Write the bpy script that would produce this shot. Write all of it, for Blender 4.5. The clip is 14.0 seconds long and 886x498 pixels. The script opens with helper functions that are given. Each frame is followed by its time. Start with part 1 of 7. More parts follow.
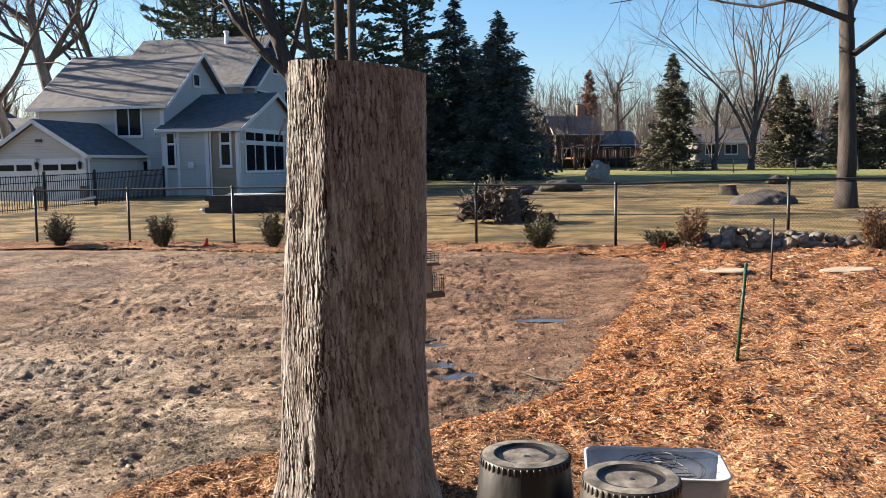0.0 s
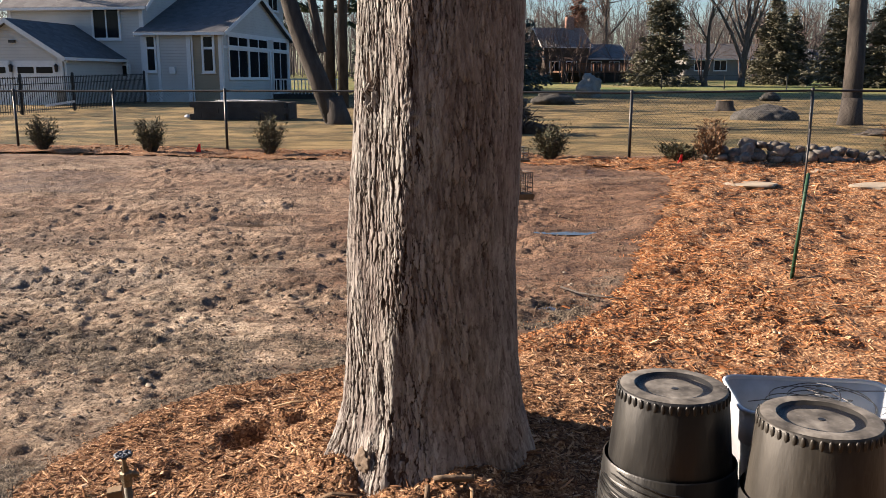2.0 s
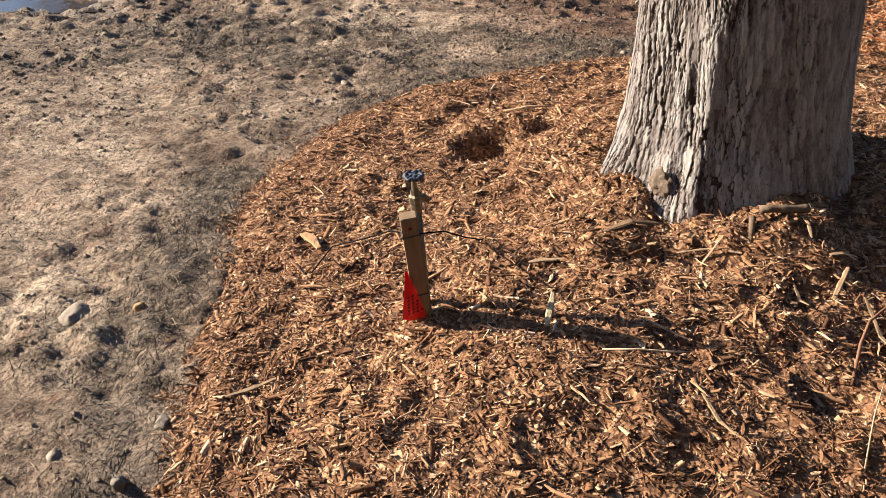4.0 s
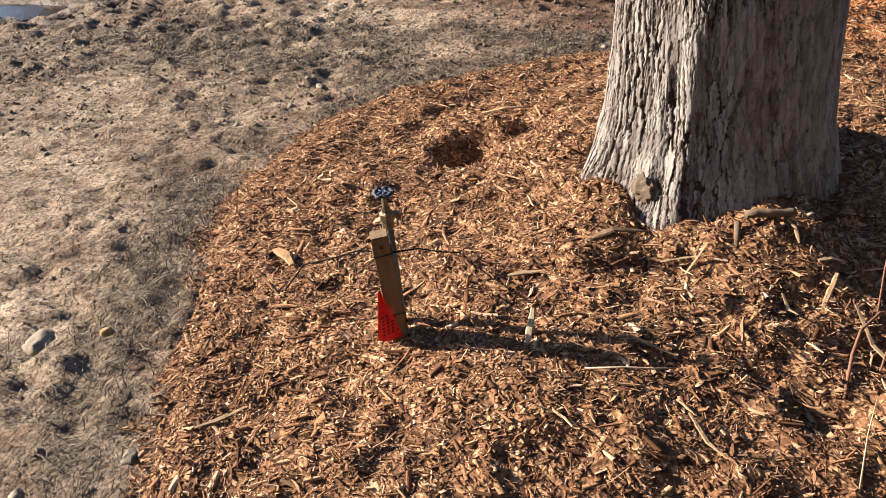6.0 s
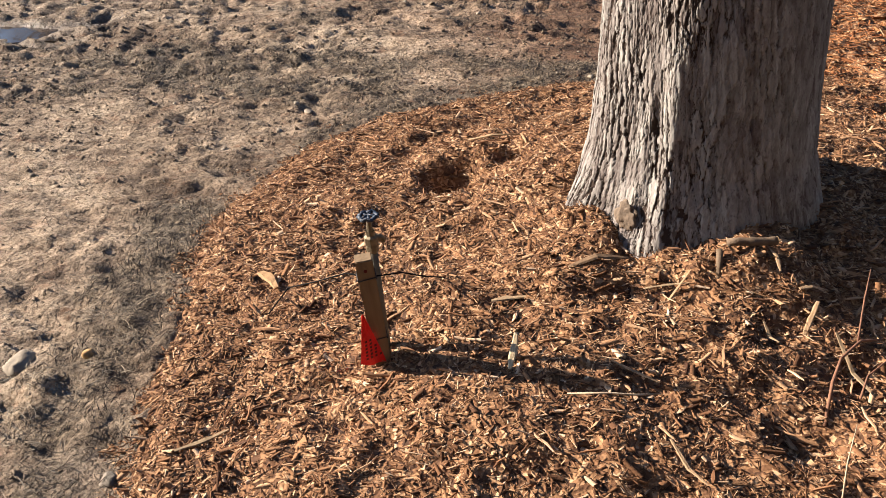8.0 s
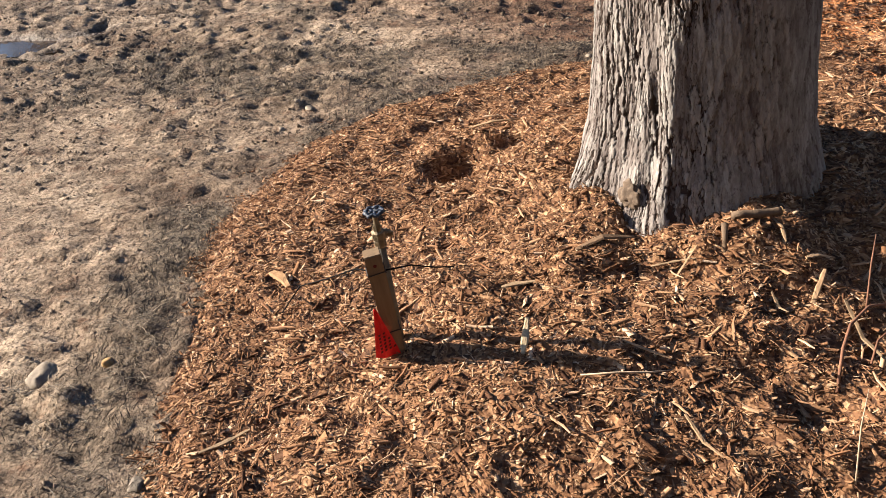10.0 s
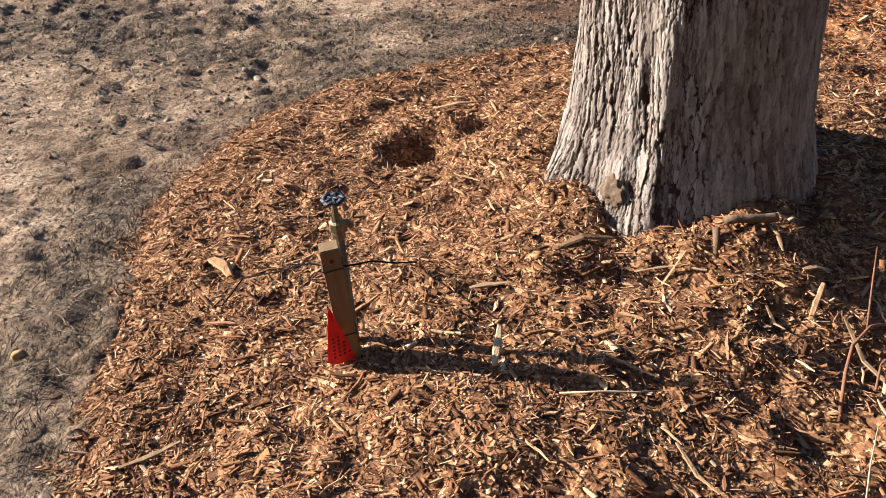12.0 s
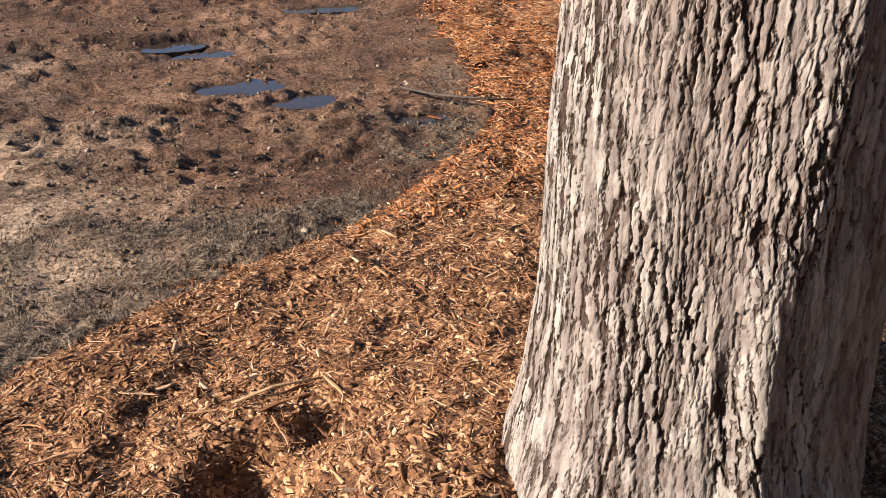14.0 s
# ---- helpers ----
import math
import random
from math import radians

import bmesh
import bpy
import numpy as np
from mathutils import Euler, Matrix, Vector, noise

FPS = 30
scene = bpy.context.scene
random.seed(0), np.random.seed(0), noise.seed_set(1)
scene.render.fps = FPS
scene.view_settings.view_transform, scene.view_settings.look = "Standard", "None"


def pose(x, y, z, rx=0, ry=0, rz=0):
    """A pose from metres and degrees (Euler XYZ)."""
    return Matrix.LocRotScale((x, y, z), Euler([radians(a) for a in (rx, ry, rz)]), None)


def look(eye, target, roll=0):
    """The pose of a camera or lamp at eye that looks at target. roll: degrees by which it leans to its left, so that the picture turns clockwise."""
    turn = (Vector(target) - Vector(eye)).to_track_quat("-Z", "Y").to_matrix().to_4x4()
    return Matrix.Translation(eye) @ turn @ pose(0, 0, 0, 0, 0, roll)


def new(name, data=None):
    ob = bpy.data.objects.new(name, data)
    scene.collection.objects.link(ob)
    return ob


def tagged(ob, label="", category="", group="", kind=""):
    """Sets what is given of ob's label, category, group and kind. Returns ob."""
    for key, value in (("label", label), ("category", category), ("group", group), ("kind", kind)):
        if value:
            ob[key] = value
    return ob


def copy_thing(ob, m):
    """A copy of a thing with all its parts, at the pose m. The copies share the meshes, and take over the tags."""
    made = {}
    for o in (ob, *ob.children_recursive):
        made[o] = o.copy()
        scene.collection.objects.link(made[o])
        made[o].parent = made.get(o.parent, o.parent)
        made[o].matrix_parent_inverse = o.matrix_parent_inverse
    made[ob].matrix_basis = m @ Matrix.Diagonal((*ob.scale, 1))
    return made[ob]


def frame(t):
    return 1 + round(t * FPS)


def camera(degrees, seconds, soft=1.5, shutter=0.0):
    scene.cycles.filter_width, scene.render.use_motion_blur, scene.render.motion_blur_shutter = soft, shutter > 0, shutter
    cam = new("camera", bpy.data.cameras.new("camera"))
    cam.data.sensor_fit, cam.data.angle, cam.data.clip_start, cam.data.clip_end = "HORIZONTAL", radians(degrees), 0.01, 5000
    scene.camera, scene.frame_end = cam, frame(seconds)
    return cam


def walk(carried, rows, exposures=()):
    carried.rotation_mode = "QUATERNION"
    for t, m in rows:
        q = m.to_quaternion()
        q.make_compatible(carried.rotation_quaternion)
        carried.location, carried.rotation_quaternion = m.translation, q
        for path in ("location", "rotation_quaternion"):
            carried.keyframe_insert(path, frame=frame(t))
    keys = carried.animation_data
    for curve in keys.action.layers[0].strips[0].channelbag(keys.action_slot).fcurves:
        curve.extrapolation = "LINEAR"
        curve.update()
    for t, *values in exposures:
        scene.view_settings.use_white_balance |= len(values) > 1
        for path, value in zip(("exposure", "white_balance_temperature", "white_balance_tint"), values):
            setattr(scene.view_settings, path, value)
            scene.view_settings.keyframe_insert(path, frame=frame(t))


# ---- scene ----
cam = camera(54.1, 14.0, soft=0.75)
METRES, EYE, TILT, LEAN, TURN = 4.15, 1.79, -5.6, 0.9, 0.0
ROWS = [
    (0.0, 0.0, 0.0, 0.0, 0.0, 0.0, 0.0),
    (0.3, 0.0008, -0.0008, 0.0031, 1.22, 2.34, -0.9),
    (0.5, -0.0004, 0.0019, -0.0011, 1.55, 1.66, -1.31),
    (0.7, -0.0008, 0.0023, -0.0069, 1.75, 0.05, -1.57),
    (1.0, -0.012, 0.0285, -0.0217, 1.38, -3.9, -1.71),
    (1.2, -0.0273, 0.0443, -0.0259, 0.57, -4.96, -1.5),
    (1.5, -0.0697, 0.0857, -0.0262, -1.66, -5.08, -1.06),
    (1.8, -0.1, 0.1272, -0.0233, -2.36, -4.9, -0.89),
    (2.0, -0.1183, 0.1614, -0.0241, -1.3, -5.61, -0.87),
    (2.3, -0.1495, 0.2197, -0.0254, 2.73, -9.07, -1.17),
    (2.5, -0.1695, 0.2428, -0.0294, 5.11, -11.72, -1.37),
    (2.7, -0.198, 0.263, -0.037, 7.23, -15.62, -1.67),
    (3.0, -0.2393, 0.2722, -0.045, 7.37, -19.99, -1.64),
    (3.2, -0.2654, 0.2781, -0.0493, 6.72, -22.04, -1.21),
    (3.5, -0.2983, 0.2886, -0.0516, 5.72, -25.23, -0.76),
    (6.0, -0.2877, 0.3366, -0.0436, 3.64, -26.57, 1.2),
    (6.5, -0.2838, 0.3353, -0.0426, 3.65, -25.52, 1.13),
    (7.0, -0.2859, 0.3324, -0.0448, 4.1, -25.05, 0.3),
    (7.5, -0.2856, 0.3312, -0.044, 4.22, -24.78, -0.1),
    (8.0, -0.2848, 0.3338, -0.0449, 3.2, -24.74, 0.29),
    (8.5, -0.2812, 0.33, -0.0428, 2.54, -25.18, 0.95),
    (11.0, -0.283, 0.3292, -0.0384, 2.52, -25.75, 4.62),
    (11.5, -0.2802, 0.3443, -0.0415, 2.3, -26.18, 2.61),
    (11.8, -0.2918, 0.3726, -0.0569, 1.2, -27.11, 0.63),
    (12.0, -0.3028, 0.3962, -0.0599, -0.11, -27.07, -0.2),
    (12.2, -0.3261, 0.4357, -0.0599, -2.57, -25.66, -1.15),
    (12.5, -0.353, 0.4771, -0.0518, -6.25, -23.68, -1.84),
    (12.7, -0.3618, 0.4993, -0.0517, -8.55, -22.95, -2.15),
    (13.0, -0.3715, 0.5636, -0.0569, -13.73, -22.24, -1.75),
    (13.2, -0.374, 0.6029, -0.0542, -16.39, -21.84, -1.16),
    (13.5, -0.3946, 0.6726, -0.0449, -21.02, -20.62, -0.43),
    (13.7, -0.4078, 0.7066, -0.0419, -24.0, -20.18, -0.24),
    (14.0, -0.4297, 0.7575, -0.0427, -28.39, -20.34, -0.23),
]
walk(cam, [(t, pose(0, 0, EYE, TILT, LEAN, TURN) @ pose(METRES * x, METRES * y, METRES * z, 90 + pitch, roll, yaw)) for t, x, y, z, yaw, pitch, roll in ROWS], [(0.0, 2.08, 6350, 10), (0.3, 1.80, 6300, 10), (0.5, 1.69, 6400, 10), (1.0, 1.53, 6550, 16), (1.5, 1.74, 6550, 15), (2.0, 1.81, 6520, 14), (2.5, 1.98, 6450, 12), (3.0, 1.69, 6400, 11), (3.5, 1.79, 6350, 11), (8.0, 1.78, 6350, 11), (12.5, 1.76, 6420, 14), (13.5, 1.65, 6500, 16), (14.0, 1.47, 6500, 16)])
import functools

# ---- light ----
SUN_AZ, SUN_EL = 15.0, 24.0          # degrees behind the picture plane at the left, and above the horizon
to_sun = Vector((-math.cos(radians(SUN_AZ)) * math.cos(radians(SUN_EL)), math.sin(radians(SUN_AZ)) * math.cos(radians(SUN_EL)), math.sin(radians(SUN_EL))))
sun = new("sun", bpy.data.lights.new("sun", "SUN"))
sun.data.energy, sun.data.angle, sun.data.color = 5.0, radians(0.6), (1.0, 0.84, 0.66)
sun.matrix_world = look((0, 0, 60), Vector((0, 0, 60)) - to_sun)
world = bpy.data.worlds.new("sky")
scene.world = world
world.use_nodes = True
wn = world.node_tree.nodes
sky = wn.new("ShaderNodeTexSky")
sky.sky_type, sky.sun_disc = "NISHITA", False
sky.sun_elevation, sky.sun_rotation = radians(SUN_EL), radians(-(90 - SUN_AZ))
sky.air_density, sky.dust_density, sky.ozone_density = 1.0, 1.1, 3.2
wn["Background"].inputs["Strength"].default_value = 0.049
clear = wn.new("ShaderNodeHueSaturation")
clear.inputs["Saturation"].default_value = 1.2
world.node_tree.links.new(sky.outputs[0], clear.inputs["Color"])
world.node_tree.links.new(clear.outputs[0], wn["Background"].inputs["Color"])


# ---- materials ----
class Mat:
    """A small builder of node materials, in object space and real metres."""

    def __init__(self, name, rough=0.8, metal=0.0, spec=0.3):
        self.m = bpy.data.materials.new(name)
        self.m.use_nodes = True
        self.t = self.m.node_tree
        self.b = self.t.nodes["Principled BSDF"]
        self.b.inputs["Roughness"].default_value = rough
        self.b.inputs["Metallic"].default_value = metal
        self.b.inputs["Specular IOR Level"].default_value = spec
        self.co = self.t.nodes.new("ShaderNodeTexCoord").outputs["Object"]

    def link(self, a, b):
        self.t.links.new(a, b)

    def mapped(self, scale):
        n = self.t.nodes.new("ShaderNodeMapping")
        n.inputs["Scale"].default_value = scale
        self.link(self.co, n.inputs["Vector"])
        return n.outputs["Vector"]

    def noise(self, scale, detail=6.0, rough=0.6, stretch=(1, 1, 1), warp=0.0):
        n = self.t.nodes.new("ShaderNodeTexNoise")
        n.inputs["Scale"].default_value, n.inputs["Detail"].default_value = scale, detail
        n.inputs["Roughness"].default_value, n.inputs["Distortion"].default_value = rough, warp
        self.link(self.mapped(stretch), n.inputs["Vector"])
        return n.outputs["Fac"]

    def voronoi(self, scale, feature="F1", stretch=(1, 1, 1), out="Distance"):
        n = self.t.nodes.new("ShaderNodeTexVoronoi")
        n.feature = feature
        n.inputs["Scale"].default_value = scale
        self.link(self.mapped(stretch), n.inputs["Vector"])
        return n.outputs[out]

    def island(self):
        return self.t.nodes.new("ShaderNodeNewGeometry").outputs["Random Per Island"]

    def each(self):
        return self.t.nodes.new("ShaderNodeObjectInfo").outputs["Random"]

    def attribute(self, name):
        n = self.t.nodes.new("ShaderNodeAttribute")
        n.attribute_name = name
        return n.outputs["Fac"]

    def ramp(self, fac, *stops):
        n = self.t.nodes.new("ShaderNodeValToRGB")
        el = n.color_ramp.elements
        while len(el) < len(stops):
            el.new(0.5)
        for e, (p, c) in zip(el, stops):
            e.position = p
            e.color = (*c, 1) if len(c) == 3 else c
        self.link(fac, n.inputs["Fac"])
        return n.outputs["Color"]

    def mix(self, fac, a, b, how="MIX"):
        n = self.t.nodes.new("ShaderNodeMix")
        n.data_type, n.blend_type = "RGBA", how
        for slot, v in ((0, fac), (6, a), (7, b)):
            if isinstance(v, (int, float)):
                n.inputs[slot].default_value = v
            elif isinstance(v, tuple):
                n.inputs[slot].default_value = (*v, 1)
            else:
                self.link(v, n.inputs[slot])
        return n.outputs[2]

    def math(self, how, a, b=0.5):
        n = self.t.nodes.new("ShaderNodeMath")
        n.operation = how
        for slot, v in ((0, a), (1, b)):
            if isinstance(v, (int, float)):
                n.inputs[slot].default_value = v
            else:
                self.link(v, n.inputs[slot])
        return n.outputs[0]

    def color(self, c):
        if isinstance(c, tuple):
            self.b.inputs["Base Color"].default_value = (*c, 1)
        else:
            self.link(c, self.b.inputs["Base Color"])
        return self

    def rough(self, r):
        self.link(r, self.b.inputs["Roughness"])
        return self

    def bump(self, *heights):
        """Pairs of a height and its depth in metres."""
        last = None
        for h, depth in heights:
            n = self.t.nodes.new("ShaderNodeBump")
            n.inputs["Strength"].default_value, n.inputs["Distance"].default_value = 1.0, depth
            self.link(h, n.inputs["Height"])
            if last:
                self.link(last, n.inputs["Normal"])
            last = n.outputs["Normal"]
        self.link(last, self.b.inputs["Normal"])
        return self


def soft(name, c, spread=0.25, scale=6.0, rough=0.8, metal=0.0, spec=0.3, relief=0.002, stretch=(1, 1, 1)):
    """A plain surface: one colour with uneven grain, stains and relief."""
    a = Mat(name, rough, metal, spec)
    lo, hi = tuple(v * (1 - spread) for v in c), tuple(min(1, v * (1 + spread)) for v in c)
    big = a.ramp(a.noise(scale, 5, 0.6, stretch), (0.3, lo), (0.7, hi))
    fine = a.ramp(a.noise(scale * 9, 4, 0.6, stretch), (0.3, (0.72,) * 3), (0.7, (1.0,) * 3))
    a.color(a.mix(0.6, big, fine, "MULTIPLY"))
    a.bump((a.noise(scale * 7, 5, 0.6, stretch), relief))
    return a.m


def make_ground():
    a = Mat("yard_ground", 0.9, 0, 0.25)
    patch, mid, fine = a.noise(0.7, 6, 0.62, (0.8, 1.1, 1), 0.8), a.noise(3.1, 6, 0.66, (0.85, 1.15, 1), 0.5), a.noise(70, 3, 0.6)
    moist = a.ramp(patch, (0.34, (0.095, 0.056, 0.037)), (0.48, (0.155, 0.094, 0.062)), (0.62, (0.235, 0.150, 0.100)))
    dry = a.ramp(patch, (0.30, (0.165, 0.124, 0.090)), (0.46, (0.252, 0.200, 0.150)), (0.62, (0.370, 0.304, 0.232)))
    sand = a.mix(a.attribute("dry"), moist, dry)
    sand = a.mix(0.8, sand, a.ramp(mid, (0.38, (0.28, 0.23, 0.20)), (0.47, (0.74, 0.70, 0.67)), (0.55, (1.0, 0.98, 0.95))), "MULTIPLY")
    sand = a.mix(0.75, sand, a.ramp(fine, (0.38, (0.40, 0.37, 0.34)), (0.50, (1.0,) * 3)), "MULTIPLY")
    clump = a.ramp(a.noise(8, 6, 0.68, (0.8, 1.2, 1)), (0.53, (1, 1, 1)), (0.60, (0.30, 0.25, 0.21)))
    sand = a.mix(0.62, sand, clump, "MULTIPLY")
    grit = a.ramp(a.noise(26, 6, 0.74, (0.9, 1.2, 1)), (0.39, (0.42, 0.38, 0.35)), (0.48, (1.05, 1.05, 1.05)), (0.64, (1.45, 1.42, 1.38)))
    sand = a.mix(0.75, sand, grit, "MULTIPLY")
    leafy = a.ramp(a.noise(9, 6, 0.75), (0.54, (0, 0, 0)), (0.66, (1, 1, 1)))
    sand = a.mix(a.math("MULTIPLY", leafy, 0.30), sand, (0.196, 0.0832, 0.0407))
    mat = a.ramp(a.noise(30, 5, 0.7), (0.38, (0.030, 0.024, 0.018)), (0.50, (0.094, 0.076, 0.056)), (0.62, (0.23, 0.185, 0.135)))
    sand = a.mix(a.attribute("thatch"), sand, mat)
    turf = a.ramp(a.noise(0.45, 7, 0.7, warp=0.8), (0.41, (0.060, 0.054, 0.023)), (0.49, (0.150, 0.110, 0.048)), (0.58, (0.27, 0.192, 0.086)))
    turf = a.mix(0.6, turf, a.ramp(a.noise(1.5, 6, 0.72, (0.6, 1.2, 1)), (0.38, (0.30, 0.27, 0.22)), (0.54, (1, 1, 1))), "MULTIPLY")
    turf = a.mix(0.5, turf, a.ramp(a.noise(14, 4, 0.7), (0.36, (0.42, 0.40, 0.34)), (0.56, (1, 1, 1))), "MULTIPLY")
    far = a.ramp(a.noise(0.05, 4, 0.6), (0.40, (0.20, 0.165, 0.066)), (0.6, (0.10, 0.134, 0.038)))
    turf = a.mix(a.attribute("far"), turf, far)
    base = a.mix(a.attribute("turf"), sand, turf)
    wet = a.attribute("wet")
    base = a.mix(wet, base, a.mix(1.0, base, (0.353, 0.336, 0.336), "MULTIPLY"))
    a.color(base)
    a.rough(a.math("SUBTRACT", 0.92, a.math("MULTIPLY", wet, 0.5)))
    a.bump((a.noise(11, 5, 0.66), 0.040), (a.noise(34, 5, 0.66), 0.024))
    return a.m


def make_mulch_base():
    a = Mat("mulch_bed", 0.9, 0, 0.2)
    n = a.t.nodes.new("ShaderNodeTexNoise")
    n.inputs["Scale"].default_value, n.inputs["Detail"].default_value = 30, 3
    a.link(a.co, n.inputs["Vector"])
    warp = a.t.nodes.new("ShaderNodeVectorMath")
    warp.operation = "MULTIPLY_ADD"
    warp.inputs[1].default_value = (0.014, 0.014, 0.014)
    a.link(n.outputs["Color"], warp.inputs[0])
    a.link(a.co, warp.inputs[2])
    bits = []
    for scale, stretch in ((85, (0.40, 1.3, 1)), (70, (1.3, 0.42, 1)), (26, (0.6, 1.3, 1))):
        m = a.t.nodes.new("ShaderNodeMapping")
        m.inputs["Scale"].default_value = stretch
        a.link(warp.outputs[0], m.inputs["Vector"])
        v = a.t.nodes.new("ShaderNodeTexVoronoi")
        v.inputs["Scale"].default_value = scale
        a.link(m.outputs[0], v.inputs["Vector"])
        g = a.t.nodes.new("ShaderNodeRGBToBW")
        a.link(v.outputs["Color"], g.inputs[0])
        bits.append(g.outputs[0])
    pick = a.ramp(a.noise(20, 2, 0.5), (0.46, (0, 0, 0)), (0.54, (1, 1, 1)))
    one = a.mix(pick, bits[0], bits[1])
    c = a.ramp(one, (0.18, (0.070, 0.037, 0.023)), (0.34, (0.142, 0.073, 0.040)), (0.52, (0.215, 0.112, 0.057)), (0.72, (0.36, 0.21, 0.112)), (0.88, (0.56, 0.38, 0.23)))
    c = a.mix(0.5, c, a.ramp(bits[2], (0.2, (0.45, 0.40, 0.37)), (0.6, (1, 1, 1))), "MULTIPLY")
    c = a.mix(0.45, c, a.ramp(a.noise(1.3, 5, 0.6), (0.35, (0.55, 0.50, 0.46)), (0.6, (1, 1, 1))), "MULTIPLY")
    a.color(c)
    a.bump((bits[2], 0.012), (one, 0.007), (a.noise(16, 3, 0.55), 0.03))
    return a.m


def make_chips(name, *stops):
    a = Mat(name, 0.9, 0, 0.12)
    c = a.ramp(a.island(), *stops)
    c = a.mix(0.55, c, a.ramp(a.noise(1.1, 5, 0.6), (0.36, (0.44, 0.4, 0.368)), (0.58, (1, 1, 1))), "MULTIPLY")
    c = a.mix(0.4, c, a.ramp(a.noise(160, 3, 0.6, (1, 1, 0.4)), (0.35, (0.4, 0.36, 0.32)), (0.6, (1, 1, 1))), "MULTIPLY")
    a.color(c)
    a.bump((a.noise(240, 3, 0.6), 0.002))
    return a.m


def make_bark():
    a = Mat("grey_bark", 1.0, 0, 0.0)
    fray = a.math("MULTIPLY", a.math("SUBTRACT", a.noise(110, 4, 0.68, (1, 1, 0.5)), 0.5), 0.7)
    split = a.ramp(a.math("ADD", a.attribute("crack"), fray), (0.34, (0,) * 3), (0.60, (1,) * 3))
    chink = a.ramp(a.math("ADD", a.attribute("chink"), fray), (0.42, (0,) * 3), (0.74, (0.7,) * 3))
    grain = a.noise(75, 5, 0.68, (1, 1, 0.36))
    tone = a.math("ADD", a.math("MULTIPLY", a.attribute("plate"), 0.24), a.math("ADD", a.math("MULTIPLY", a.attribute("flake"), 0.20), a.math("MULTIPLY", grain, 0.60)))
    face = a.ramp(tone, (0.28, (0.112, 0.095, 0.091)), (0.42, (0.180, 0.166, 0.161)), (0.58, (0.252, 0.242, 0.235)), (0.78, (0.34, 0.334, 0.324)))
    tint = a.ramp(a.noise(3.2, 5, 0.6, (1, 1, 0.5)), (0.36, (0.80, 0.74, 0.71)), (0.52, (1.0, 0.99, 0.97)), (0.75, (0.93, 0.98, 0.94)))
    pits = a.ramp(a.noise(38, 5, 0.72, (1, 1, 0.7)), (0.33, (0.30, 0.26, 0.25)), (0.43, (1, 1, 1)))
    outer = a.mix(0.8, a.mix(0.8, face, tint, "MULTIPLY"), pits, "MULTIPLY")
    a.color(a.mix(a.math("MAXIMUM", split, chink), outer, (0.056, 0.042, 0.036)))
    a.bump((a.math("SUBTRACT", a.math("MULTIPLY", grain, 0.6), a.math("MAXIMUM", split, chink)), 0.005), (a.noise(140, 4, 0.62, (1, 1, 0.5)), 0.004))
    return a.m


def make_cut_wood(name, c=(0.52, 0.36, 0.19)):
    a = Mat(name, 0.8, 0, 0.2)
    n = a.t.nodes.new("ShaderNodeTexWave")
    n.wave_type, n.rings_direction = "RINGS", "Z"
    n.inputs["Scale"].default_value, n.inputs["Distortion"].default_value, n.inputs["Detail"].default_value = 22, 2.5, 3
    a.link(a.co, n.inputs["Vector"])
    a.color(a.mix(a.noise(18, 5), a.ramp(n.outputs["Fac"], (0.2, tuple(v * 0.75 for v in c)), (0.8, c)), tuple(v * 0.6 for v in c)))
    return a.m


def make_siding(name, c):
    a = Mat(name, 0.65, 0, 0.3)
    n = a.t.nodes.new("ShaderNodeTexWave")
    n.wave_type, n.bands_direction, n.wave_profile = "BANDS", "Z", "SAW"
    n.inputs["Scale"].default_value = 0.314 * 10 / 1.6
    a.link(a.co, n.inputs["Vector"])
    a.color(a.mix(0.35, a.ramp(a.noise(0.8, 5), (0.3, tuple(v * 0.88 for v in c)), (0.7, c)), a.ramp(n.outputs["Fac"], (0.0, (0.6,) * 3), (0.15, (1,) * 3)), "MULTIPLY"))
    a.bump((n.outputs["Fac"], 0.02))
    return a.m


def make_shingles(name, c):
    a = Mat(name, 0.9, 0, 0.2)
    v = a.voronoi(3.2, "F1", (1, 1, 1.6), "Color")
    g = a.t.nodes.new("ShaderNodeRGBToBW")
    a.link(v, g.inputs[0])
    a.color(a.mix(0.5, a.ramp(g.outputs[0], (0.2, tuple(k * 0.7 for k in c)), (0.8, tuple(k * 1.25 for k in c))), a.ramp(a.noise(0.5, 5), (0.35, tuple(k * 0.75 for k in c)), (0.65, c))))
    a.bump((a.noise(18, 4), 0.02))
    return a.m


def make_needles(name, a0, a1, a2):
    a = Mat(name, 0.7, 0, 0.25)
    c = a.ramp(a.island(), (0.0, a0), (0.5, a1), (1.0, a2))
    a.color(a.mix(0.5, c, a.ramp(a.noise(0.7, 4), (0.35, (0.6,) * 3), (0.65, (1,) * 3)), "MULTIPLY"))
    return a.m


def make_water():
    a = Mat("puddle_water", 0.04, 0, 0.6)
    a.color(a.ramp(a.noise(2.0, 4), (0.3, (0.030, 0.022, 0.016)), (0.7, (0.055, 0.04, 0.03))))
    a.bump((a.noise(9, 3), 0.0015))
    return a.m


def make_glass(name, c=(0.008, 0.009, 0.011)):
    a = Mat(name, 0.15, 0, 0.12)
    a.color(a.ramp(a.noise(0.9, 3), (0.3, c), (0.7, tuple(v * 1.6 for v in c))))
    return a.m


